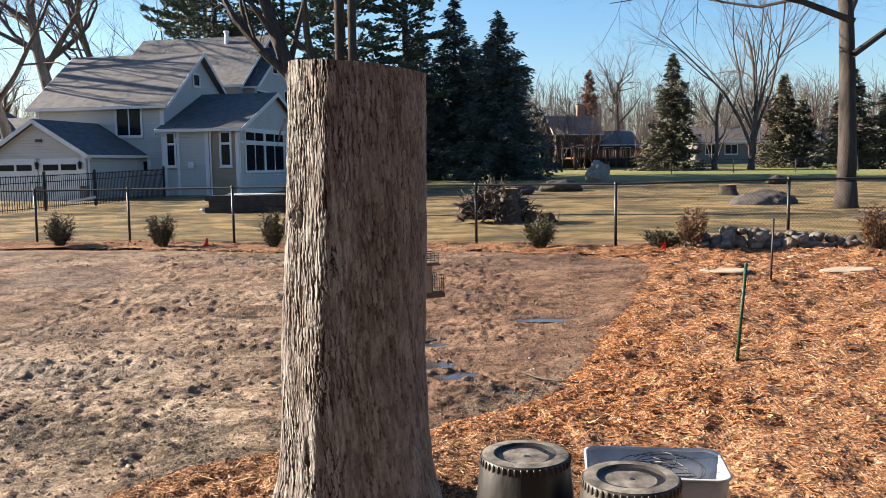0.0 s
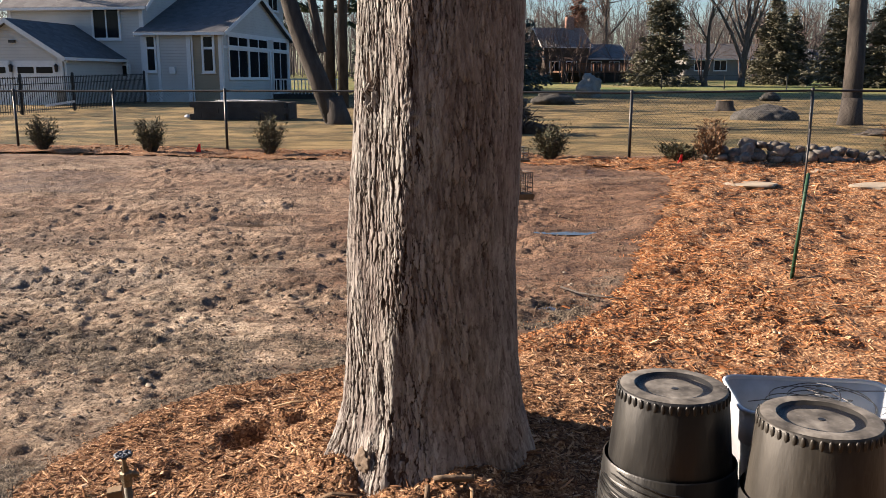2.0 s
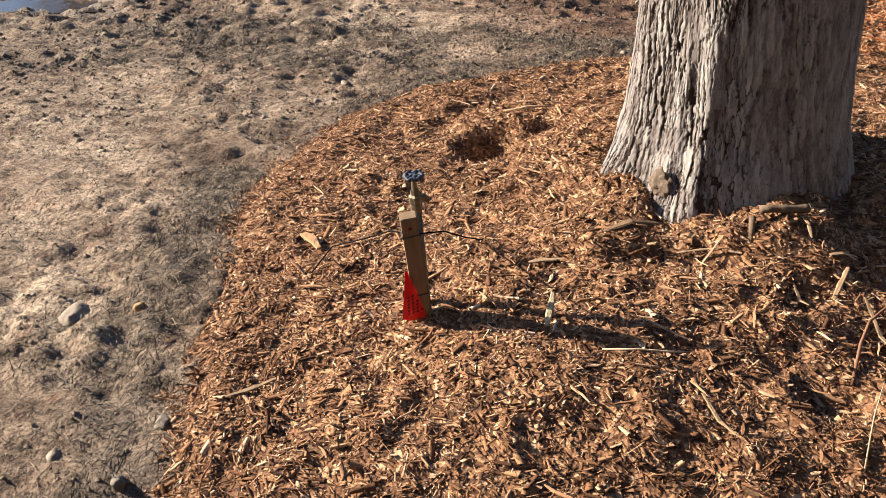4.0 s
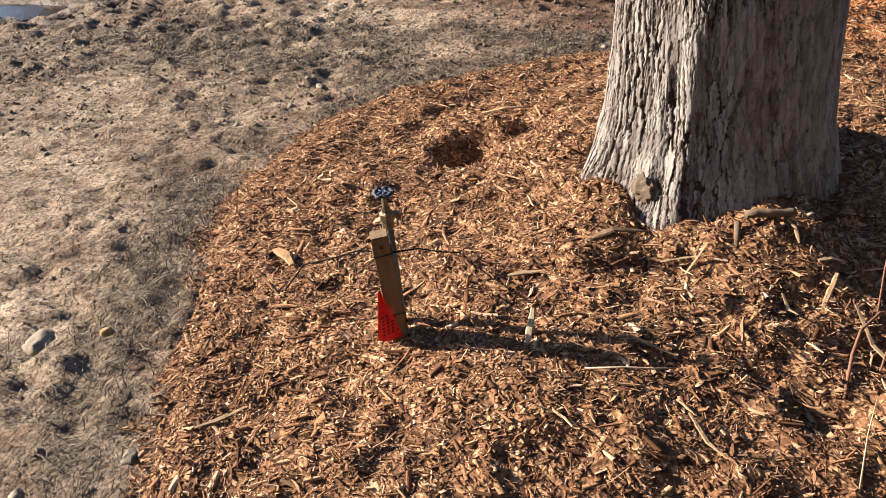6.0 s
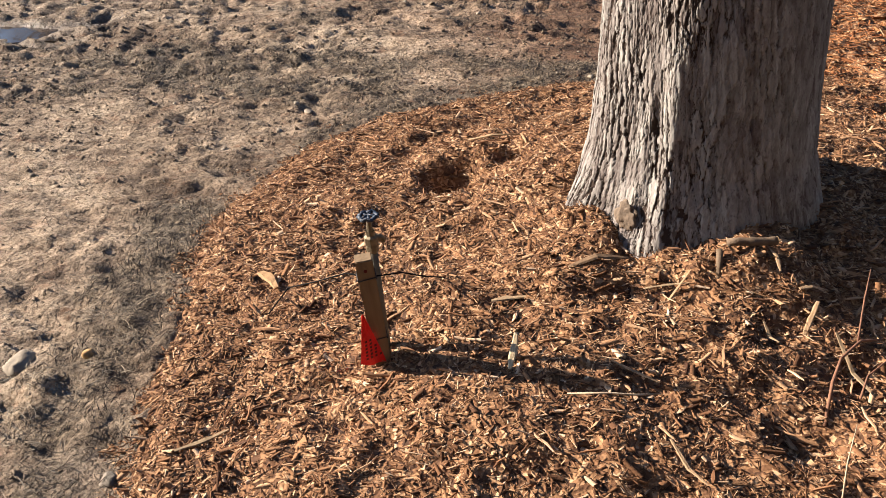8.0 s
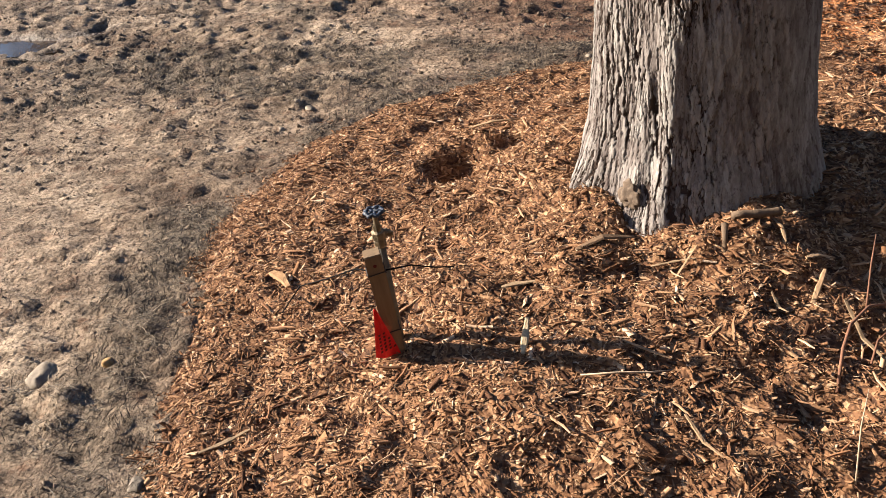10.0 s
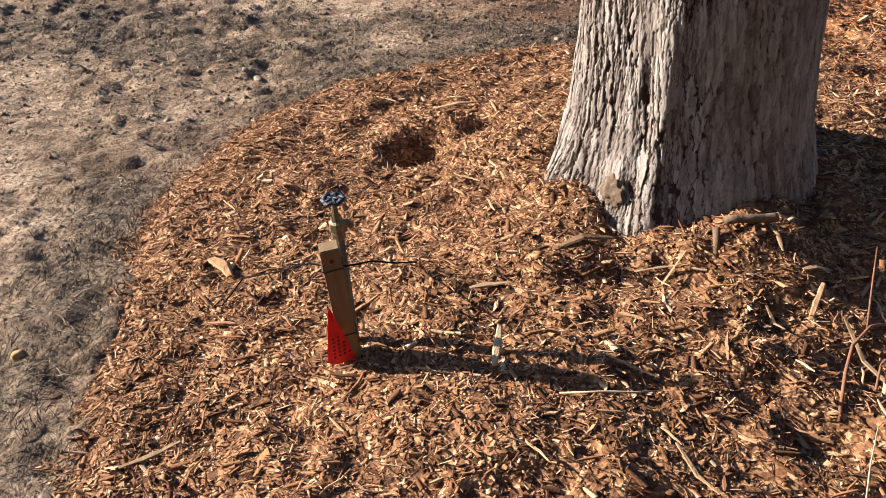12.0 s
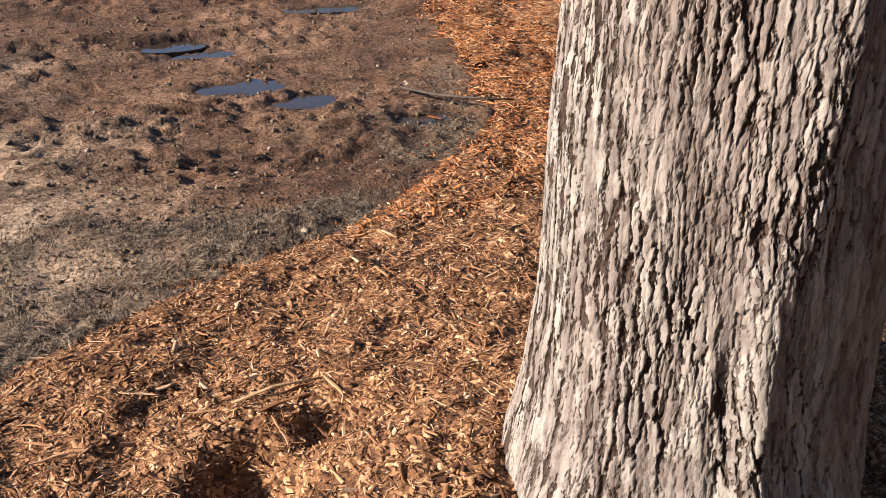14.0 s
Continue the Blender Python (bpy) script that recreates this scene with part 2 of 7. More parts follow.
M_GROUND, M_MULCH, M_BARK = make_ground(), make_mulch_base(), make_bark()
M_CHIP = make_chips("shredded_wood", (0.0, (0.074, 0.038, 0.024)), (0.20, (0.142, 0.072, 0.039)), (0.46, (0.232, 0.121, 0.062)), (0.74, (0.345, 0.198, 0.108)), (0.90, (0.48, 0.31, 0.185)), (1.0, (0.66, 0.49, 0.34)))


def make_splinter():
    a = Mat("split_wood_splinters", 0.88, 0, 0.12)
    c = a.ramp(a.each(), (0.0, (0.13, 0.065, 0.035)), (0.35, (0.28, 0.145, 0.076)), (0.75, (0.42, 0.25, 0.145)), (1.0, (0.62, 0.45, 0.30)))
    a.color(a.mix(0.5, c, a.ramp(a.noise(60, 3, 0.55, (0.2, 1, 1)), (0.4, (0.5, 0.45, 0.4)), (0.55, (1, 1, 1))), "MULTIPLY"))
    return a.m


M_SPLINTER = make_splinter()
M_CHIP_WIDE = make_chips("stringy_shredded_wood", (0.0, (0.13, 0.050, 0.021)), (0.2, (0.25, 0.098, 0.040)), (0.6, (0.41, 0.176, 0.073)), (0.88, (0.51, 0.265, 0.125)), (1.0, (0.66, 0.45, 0.27)))
M_CUT = make_cut_wood("cut_wood")
M_SIDING, M_SIDING_TAN = make_siding("grey_lap_siding", (0.45, 0.452, 0.45)), make_siding("tan_lap_siding", (0.30, 0.25, 0.18))
M_ROOF, M_ROOF_TAN = make_shingles("dark_shingles", (0.090, 0.094, 0.102)), make_shingles("tan_shingles", (0.135, 0.134, 0.137))
M_WHITE = soft("white_trim_paint", (0.62, 0.625, 0.63), 0.06, 2.0, 0.5)
M_GLASS = make_glass("dark_window_glass")
M_BLACK = soft("black_vinyl_coating", (0.018, 0.018, 0.019), 0.3, 9.0, 0.45, 0, 0.4)
M_MESH = soft("matt_black_wire", (0.010, 0.010, 0.011), 0.2, 9.0, 0.9, 0, 0.05)
# darker copy of the field stone, with shade put into its colour
M_STONE_SHADED = soft("shaded_lawn_stone", (0.055, 0.052, 0.047), 0.4, 3.0, 0.9, 0, 0.2, 0.02)
M_IRON = soft("black_painted_iron", (0.016, 0.017, 0.02), 0.3, 9.0, 0.4, 0.3, 0.4)
M_STONE = soft("field_stone", (0.185, 0.160, 0.130), 0.65, 3.0, 0.85, 0, 0.3, 0.02)
M_STONE_PALE = soft("pale_flagstone", (0.33, 0.275, 0.205), 0.2, 4.0, 0.85, 0, 0.3, 0.006)
M_BOULDER = soft("pale_boulder", (0.19, 0.183, 0.17), 0.3, 2.0, 0.85, 0, 0.2, 0.03)
M_GRAVEL = soft("grey_gravel", (0.09, 0.086, 0.08), 0.4, 8.0, 0.9, 0, 0.2, 0.04)
M_CONCRETE = soft("weathered_block", (0.045, 0.043, 0.042), 0.3, 3.0, 0.9, 0, 0.2, 0.02)
M_TRUNK = soft("grey_brown_tree_bark", (0.085, 0.073, 0.064), 0.4, 5.0, 0.9, 0, 0.2, 0.03, (1, 1, 0.25))
M_TRUNK_DARK = soft("dark_tree_bark", (0.052, 0.045, 0.040), 0.4, 5.0, 0.9, 0, 0.2, 0.03, (1, 1, 0.25))
M_TRUNK_PALE = soft("pale_grey_tree_bark", (0.125, 0.116, 0.108), 0.4, 5.0, 0.9, 0, 0.2, 0.03, (1, 1, 0.25))
M_WOODS = soft("hazy_far_stems", (0.050, 0.043, 0.043), 0.3, 0.5, 0.9)
M_TWIG = soft("bare_twigs", (0.082, 0.07, 0.062), 0.3, 2.0, 0.9)
M_TWIG_RED = soft("reddish_bare_twigs", (0.09, 0.066, 0.058), 0.3, 2.0, 0.9)
# spruce and pine greens are lifted to put distance haze into the colour
M_SPRUCE = make_needles("spruce_needles", (0.050, 0.066, 0.060), (0.068, 0.087, 0.077), (0.088, 0.108, 0.092))
M_SPRUCE_GREY = make_needles("weathered_spruce_needles", (0.060, 0.060, 0.040), (0.080, 0.078, 0.051), (0.108, 0.099, 0.064))
M_PINE = make_needles("pine_needles", (0.050, 0.070, 0.056), (0.074, 0.104, 0.076), (0.105, 0.140, 0.098))
M_RUST = make_needles("rusty_foliage", (0.10, 0.045, 0.03), (0.14, 0.066, 0.042), (0.18, 0.085, 0.05))
M_SHRUB = make_needles("juniper_foliage", (0.028, 0.034, 0.018), (0.055, 0.058, 0.030), (0.11, 0.085, 0.045))
M_WATER = make_water()
def make_pot(name, lo, mid, hi, rough, streak):
    a = Mat(name, rough, 0, 0.45)
    c = a.ramp(a.noise(9, 4, 0.6, (1, 1, streak)), (0.36, lo), (0.50, mid), (0.64, hi))
    spot = a.ramp(a.noise(45, 3, 0.55), (0.60, (0, 0, 0)), (0.68, (1, 1, 1)))
    a.color(a.mix(a.math("MULTIPLY", spot, 0.18), c, tuple(v * 1.5 for v in hi)))
    a.rough(a.math("ADD", rough - 0.1, a.math("MULTIPLY", a.noise(14, 3, 0.55, (1, 1, streak)), 0.35)))
    a.bump((a.noise(30, 3, 0.5, (1, 1, streak)), 0.003))
    return a.m


M_POT_DUST = make_pot("dusty_nursery_plastic", (0.034, 0.031, 0.028), (0.10, 0.092, 0.082), (0.19, 0.178, 0.16), 0.8, 1.0)
M_POT = make_pot("black_nursery_plastic", (0.006, 0.006, 0.006), (0.010, 0.010, 0.010), (0.018, 0.018, 0.017), 0.36, 0.25)
M_POT_FADED = make_pot("sun_faded_nursery_plastic", (0.012, 0.011, 0.009), (0.020, 0.018, 0.015), (0.034, 0.031, 0.026), 0.42, 0.25)
M_WET_DIRT = soft("damp_black_dirt", (0.010, 0.009, 0.009), 0.4, 30.0, 0.3, 0, 0.5, 0.004)
M_WOOD = soft("weathered_stake_wood", (0.208, 0.148, 0.092), 0.3, 12.0, 0.8, 0, 0.2, 0.002, (1, 1, 0.12))
M_DECK = soft("dark_deck_wood", (0.128, 0.068, 0.044), 0.3, 3.0, 0.8)
M_RED = soft("red_marker_plastic", (0.80, 0.012, 0.016), 0.08, 20.0, 0.5)
M_INK = soft("dark_ink", (0.10, 0.006, 0.008), 0.2, 20.0, 0.6)
M_GREEN = soft("green_stake_coating", (0.014, 0.048, 0.024), 0.3, 20.0, 0.45)
M_BLUE = soft("blue_valve_handle", (0.016, 0.032, 0.062), 0.5, 60.0, 0.45, 0, 0.4)
M_BRASS = soft("dull_brass", (0.176, 0.144, 0.096), 0.4, 40.0, 0.55, 0.6, 0.4)
M_PIPE = soft("grey_riser_pipe", (0.128, 0.12, 0.096), 0.3, 20.0, 0.6)
# blue cast stands for skylight in the tub's shaded inside, mixed into the plastic
M_TUB = soft("milky_tub_plastic", (0.45, 0.485, 0.53), 0.08, 3.0, 0.35, 0, 0.5, 0.001)
M_STEM = soft("cut_straw_stems", (0.272, 0.196, 0.12), 0.35, 25.0, 0.8, 0, 0.2, 0.001, (1, 1, 0.1))
M_STALK = soft("dry_pale_stalks", (0.46, 0.36, 0.25), 0.35, 25.0, 0.8, 0, 0.2, 0.001, (1, 1, 0.1))
M_THATCH = make_needles("dead_grass", (0.026, 0.020, 0.015), (0.068, 0.054, 0.039), (0.25, 0.20, 0.142))
M_EARTH = soft("clinging_earth", (0.055, 0.042, 0.033), 0.4, 6.0, 0.95, 0, 0.1, 0.03)
M_CLOD = soft("soil_clods", (0.135, 0.102, 0.073), 0.4, 12.0, 0.95, 0, 0.2, 0.01)
M_CRUMB = make_needles("soil_crumbs", (0.12, 0.088, 0.060), (0.21, 0.157, 0.110), (0.32, 0.247, 0.178))
M_PEBBLE = soft("pale_pebbles", (0.24, 0.204, 0.16), 0.35, 9.0, 0.85)


# ---- mesh tools ----
@functools.lru_cache(None)
def table(seed):
    return np.random.RandomState(seed).rand(256, 256)


def vnoise(x, y, seed=1):
    t = table(seed)
    xi, yi = np.floor(x).astype(int), np.floor(y).astype(int)
    u, v = x - xi, y - yi
    u, v = u * u * (3 - 2 * u), v * v * (3 - 2 * v)
    a, b = t[xi % 256, yi % 256], t[(xi + 1) % 256, yi % 256]
    c, d = t[xi % 256, (yi + 1) % 256], t[(xi + 1) % 256, (yi + 1) % 256]
    return (a * (1 - u) + b * u) * (1 - v) + (c * (1 - u) + d * u) * v


def fbm(x, y, seed=1, octaves=4, gain=0.5):
    s, k, total = 0.0, 1.0, 0.0
    for i in range(octaves):
        s = s + k * vnoise(x * 2 ** i, y * 2 ** i, seed + i)
        total += k
        k *= gain
    return s / total - 0.5


def cells(x, y, seed=1):
    """Distance to the nearest and second nearest of jittered points, and the nearest one's random value and offset."""
    ta, tb, tc = table(seed), table(seed + 50), table(seed + 90)
    xi, yi = np.floor(x).astype(int), np.floor(y).astype(int)
    f1, f2, val, ox, oy = np.full(x.shape, 9.0), np.full(x.shape, 9.0), np.zeros(x.shape), np.zeros(x.shape), np.zeros(x.shape)
    for i in (-1, 0, 1):
        for j in (-1, 0, 1):
            cx, cy = xi + i, yi + j
            dx, dy = x - cx - ta[cx % 256, cy % 256], y - cy - tb[cx % 256, cy % 256]
            d = np.hypot(dx, dy)
            near = d < f1
            f2 = np.where(near, f1, np.minimum(f2, d))
            val = np.where(near, tc[cx % 256, cy % 256], val)
            f1, ox, oy = np.where(near, d, f1), np.where(near, dx, ox), np.where(near, dy, oy)
    return f1, f2, val, ox, oy


def smooth(e0, e1, v):
    t = np.clip((v - e0) / (e1 - e0), 0, 1)
    return t * t * (3 - 2 * t)


def mesh_of(name, verts, quads, mat, shade=True):
    """A mesh from an array of places and an array of four-cornered (or three-cornered) faces."""
    verts, quads = np.asarray(verts, float), np.asarray(quads, int)
    k = quads.shape[1]
    me = bpy.data.meshes.new(name)
    me.vertices.add(len(verts))
    me.vertices.foreach_set("co", verts.ravel())
    me.loops.add(quads.size)
    me.loops.foreach_set("vertex_index", quads.ravel())
    me.polygons.add(len(quads))
    me.polygons.foreach_set("loop_start", np.arange(len(quads)) * k)
    if shade:
        me.polygons.foreach_set("use_smooth", np.ones(len(quads), bool))
    me.materials.append(mat)
    me.update(calc_edges=True)
    return me


def grid_faces(nx, ny):
    i, j = np.meshgrid(np.arange(nx - 1), np.arange(ny - 1), indexing="ij")
    a = (i * ny + j).ravel()
    return np.stack([a, a + ny, a + ny + 1, a + 1], 1)


class Geo:
    """Collects the corners and faces of one part."""

    def __init__(self):
        self.v, self.f = [], []

    def add(self, verts, faces):
        n = len(self.v)
        self.v += [tuple(p) for p in verts]
        self.f += [tuple(n + i for i in q) for q in faces]
        return self

    def box(self, lo, hi, m=None, jitter=0.0, rng=random):
        pts = [Vector((x, y, z)) for x in (lo[0], hi[0]) for y in (lo[1], hi[1]) for z in (lo[2], hi[2])]
        pts = [p + Vector([rng.uniform(-jitter, jitter) for _ in range(3)]) for p in pts] if jitter else pts
        pts = [m @ p for p in pts] if m else pts
        return self.add(pts, [(0, 1, 3, 2), (4, 6, 7, 5), (0, 4, 5, 1), (2, 3, 7, 6), (0, 2, 6, 4), (1, 5, 7, 3)])

    def slab(self, poly, depth):
        """A flat polygon given thickness along its own normal, downwards."""
        p = [Vector(q) for q in poly]
        n = (p[1] - p[0]).cross(p[2] - p[0]).normalized() * depth
        k = len(p)
        return self.add(p + [q - n for q in p], [tuple(range(k)), tuple(range(2 * k - 1, k - 1, -1))] + [(i, i + k, (i + 1) % k + k, (i + 1) % k) for i in range(k)])

    def tube(self, pts, radii, sides=6, caps=True):
        p = [Vector(q) for q in pts]
        verts, faces = [], []
        side = None
        for i, q in enumerate(p):
            d = (p[min(i + 1, len(p) - 1)] - p[max(i - 1, 0)]).normalized()
            if side is None or abs(side.dot(d)) > 0.95:
                side = d.orthogonal().normalized()
            side = (side - d * side.dot(d)).normalized()
            up = d.cross(side)
            for s in range(sides):
                a = 2 * math.pi * s / sides
                verts.append(q + (side * math.cos(a) + up * math.sin(a)) * radii[i])
        for i in range(len(p) - 1):
            for s in range(sides):
                t = (s + 1) % sides
                faces.append((i * sides + s, i * sides + t, (i + 1) * sides + t, (i + 1) * sides + s))
        if caps:
            faces += [tuple(reversed(range(sides))), tuple(range((len(p) - 1) * sides, len(p) * sides))]
        return self.add(verts, faces)

    def lathe(self, profile, sides=48, shape=None):
        """Turns (radius, height) pairs about z; shape(angle, height) may scale the radius."""
        verts, faces = [], []
        for r, z in profile:
            for s in range(sides):
                a = 2 * math.pi * s / sides
                k = r * (shape(a, z) if shape else 1)
                verts.append((k * math.cos(a), k * math.sin(a), z))
        for i in range(len(profile) - 1):
            for s in range(sides):
                t = (s + 1) % sides
                faces.append((i * sides + s, i * sides + t, (i + 1) * sides + t, (i + 1) * sides + s))
        return self.add(verts, faces)

    def mesh(self, name, mat, shade=False):
        me = bpy.data.meshes.new(name)
        me.from_pydata([tuple(p) for p in self.v], [], self.f)
        me.materials.append(mat)
        if shade:
            me.polygons.foreach_set("use_smooth", np.ones(len(me.polygons), bool))
        me.update()
        return me


def part(name, geo, mat, parent, label="", shade=False, at=None):
    ob = new(name, geo.mesh(name, mat, shade) if isinstance(geo, Geo) else geo)
    ob.parent = parent
    if at is not None:
        ob.matrix_basis = at
    return tagged(ob, label) if label else ob


def thing(name, label, category, m=None, group="", kind=""):
    ob = new(name)
    ob.empty_display_size = 0.1
    if m is not None:
        ob.matrix_basis = m
    return tagged(ob, label, category, group, kind)


def single(name, geo, mat, label, category, m=None, group="", kind="", shade=False):
    ob = new(name, geo.mesh(name, mat, shade) if isinstance(geo, Geo) else geo)
    if m is not None:
        ob.matrix_basis = m
    return tagged(ob, label, category, group, kind)


def blob(size, seed, rough=0.25, sub=3, flat=0.0):
    """An uneven rounded stone of that size, its base cut level at z = 0 where flat is above nought."""
    bm = bmesh.new()
    bmesh.ops.create_icosphere(bm, subdivisions=sub, radius=0.5)
    g = Geo()
    off = Vector((seed * 3.7, seed * 1.3, seed * 5.1))
    for v in bm.verts:
        k = 1 + rough * noise.fractal(v.co * 2.2 + off, 0.9, 2.0, 3) * 1.6
        p = Vector((v.co.x * size[0], v.co.y * size[1], v.co.z * size[2])) * k
        p.z = max(p.z, -size[2] * flat) if flat else p.z
        g.v.append(tuple(p))
    g.f = [tuple(v.index for v in f.verts) for f in bm.faces]
    bm.free()
    return g


# ---- the lie of the land ----
TRUNK = (-0.44, 4.34)
BED = [(-2.06, -3.0), (-2.16, 1.5), (-2.22, 2.87), (-2.32, 3.42), (-2.39, 3.93), (-2.40, 4.24), (-2.42, 4.60), (-2.33, 5.00), (-2.12, 5.47), (-1.82, 5.84), (-1.40, 6.05), (-0.98, 6.22), (-0.56, 6.36), (-0.24, 6.50), (0.1, 6.78),
       (0.75, 7.3), (1.1, 7.8), (1.5, 8.9), (2.1, 10.5), (2.75, 12.2), (3.45, 14.6), (3.3, 15.7), (1.7, 16.4), (0.15, 17.3), (-3.3, 17.6), (-5.6, 18.4), (-7.9, 19.2), (-16.0, 19.8), (-16.0, 21.6),
       (-7.4, 21.2), (-4.7, 20.1), (0.7, 19.1), (3.4, 17.6), (9.5, 17.2), (22.0, 16.6), (22.0, -3.0)]
FENCE = [(-15.0, 20.9), (-9.65, 20.5), (-7.45, 20.5), (-4.75, 19.55), (0.69, 18.5), (3.37, 17.0), (6.63, 16.68), (9.9, 16.35), (13.2, 16.0)]
PUDDLES = [(1.36, 10.97, 0.36, 0.13), (-0.42, 10.10, 0.20, 0.12), (-0.18, 9.72, 0.20, 0.11), (-0.12, 8.86, 0.26, 0.15), (0.14, 8.42, 0.18, 0.12), (0.66, 7.75, 0.22, 0.09), (-2.6, 11.45, 0.50, 0.08), (-5.02, 7.70, 0.75, 0.19)]


def bed_depth(x, y):
    """How far a place lies inside the mulch bed, in metres (negative outside)."""
    best, inside = np.full(x.shape, 1e9), np.zeros(x.shape, bool)
    for (ax, ay), (bx, by) in zip(BED, BED[1:] + BED[:1]):
        dx, dy = bx - ax, by - ay
        t = np.clip(((x - ax) * dx + (y - ay) * dy) / (dx * dx + dy * dy), 0, 1)
        best = np.minimum(best, np.hypot(x - ax - t * dx, y - ay - t * dy))
        cross = ((ay > y) != (by > y))
        inside ^= cross & (x < (bx - ax) * (y - ay) / (by - ay + 1e-12) + ax)
    return np.where(inside, best, -best)


def lie(x, y):
    """The smooth height of the ground, without its clods."""
    x, y = np.asarray(x, float), np.asarray(y, float)
    z = -0.26 - 0.045 * smooth(0.4, -0.4, x) * smooth(9.0, 7.0, y) + 0.29 * smooth(8.5, 16.5, y) + 0.03 * smooth(-2, 3, x) * smooth(12, 16, y)
    z = z + 0.35 * np.exp(-((x - TRUNK[0]) / np.where(x < TRUNK[0], 1.06, 1.25)) ** 2 - ((y - TRUNK[1]) / np.where(y < TRUNK[1], 1.6, 1.25)) ** 2)
    z = z + 0.045 * np.exp(-((x + 1.45) ** 2 + (y - 3.30) ** 2) / 0.60 ** 2)
    z = z - 0.10 * smooth(3.2, 2.2, y) * smooth(0.1, -0.5, x) * smooth(-2.6, -1.9, x)
    z = z - 0.085 * np.exp(-((x - 0.02) / 0.40) ** 2 - ((y - 3.98) / 0.48) ** 2)
    z = z + 0.11 * smooth(0.6, 3.5, x) * (1 - smooth(11, 16, y))
    z = z + 0.24 * smooth(30, 47, y) * smooth(-2, -8, x) * (1 - smooth(70, 100, y))
    z = z + 0.018 * np.maximum(y - 60, 0) * smooth(60, 70, y) * (1 - 0.4 * smooth(120, 400, y)) * (y < 1e9)
    return np.minimum(z, 9.0)


def puddle_dip(x, y):
    d = np.zeros(np.shape(x))
    for px, py, rx, ry in PUDDLES:
        wob = np.maximum(0.15, 1 + 3.2 * fbm(x * 2.6, y * 3.4, 31, 4, 0.6))
        d = np.maximum(d, np.exp(-(((x - px) / rx) ** 2 + ((y - py) / ry) ** 2) * wob))
    return d


HOLES = [(-1.36, 4.80, 0.13, 0.15, 0.18), (-1.10, 4.92, 0.10, 0.07, 0.07), (-0.12, 3.30, 0.17, 0.14, 0.075), (-0.36, 3.12, 0.13, 0.08, 0.04), (-1.30, 4.45, 0.05, 0.05, 0.04), (-0.74, 3.66, 0.20, 0.07, 0.045), (-0.67, 3.86, 0.17, 0.14, 0.026)]


def mulch_top(x, y):
    d = bed_depth(x, y)
    z = lie(x, y) + 0.055 * smooth(-0.08, 0.16, d) - 0.020
    z = z + (0.09 * fbm(x * 3.1, y * 3.1, 11, 4, 0.5) + 0.075 * fbm(x * 8, y * 8, 51, 3, 0.6) + 0.10 * fbm(x * 0.9, y * 0.9, 17, 3) + smooth(0.8, 2.2, x) * (0.10 * fbm(x * 2.3, y * 2.3, 19, 3, 0.6) + 0.08 * fbm(x * 4.4, y * 4.8, 21, 3, 0.55))) * smooth(0, 0.3, d)
    r = np.hypot(x - TRUNK[0], y - TRUNK[1])
    z = z + 0.032 * np.exp(-((r - 0.50) / 0.12) ** 2) * np.clip(0.5 + 2.4 * fbm(x * 6, y * 6, 25, 3), 0, 1.4)
    z = z + 0.040 * np.exp(-((x + 0.40) / 0.20) ** 2 - ((y - 3.79) / 0.15) ** 2)
    for hx, hy, rx, ry, deep in HOLES:
        z = z - deep * np.exp(-(((x - hx) / rx) ** 2 + ((y - hy) / ry) ** 2) ** 1.5)
    return z


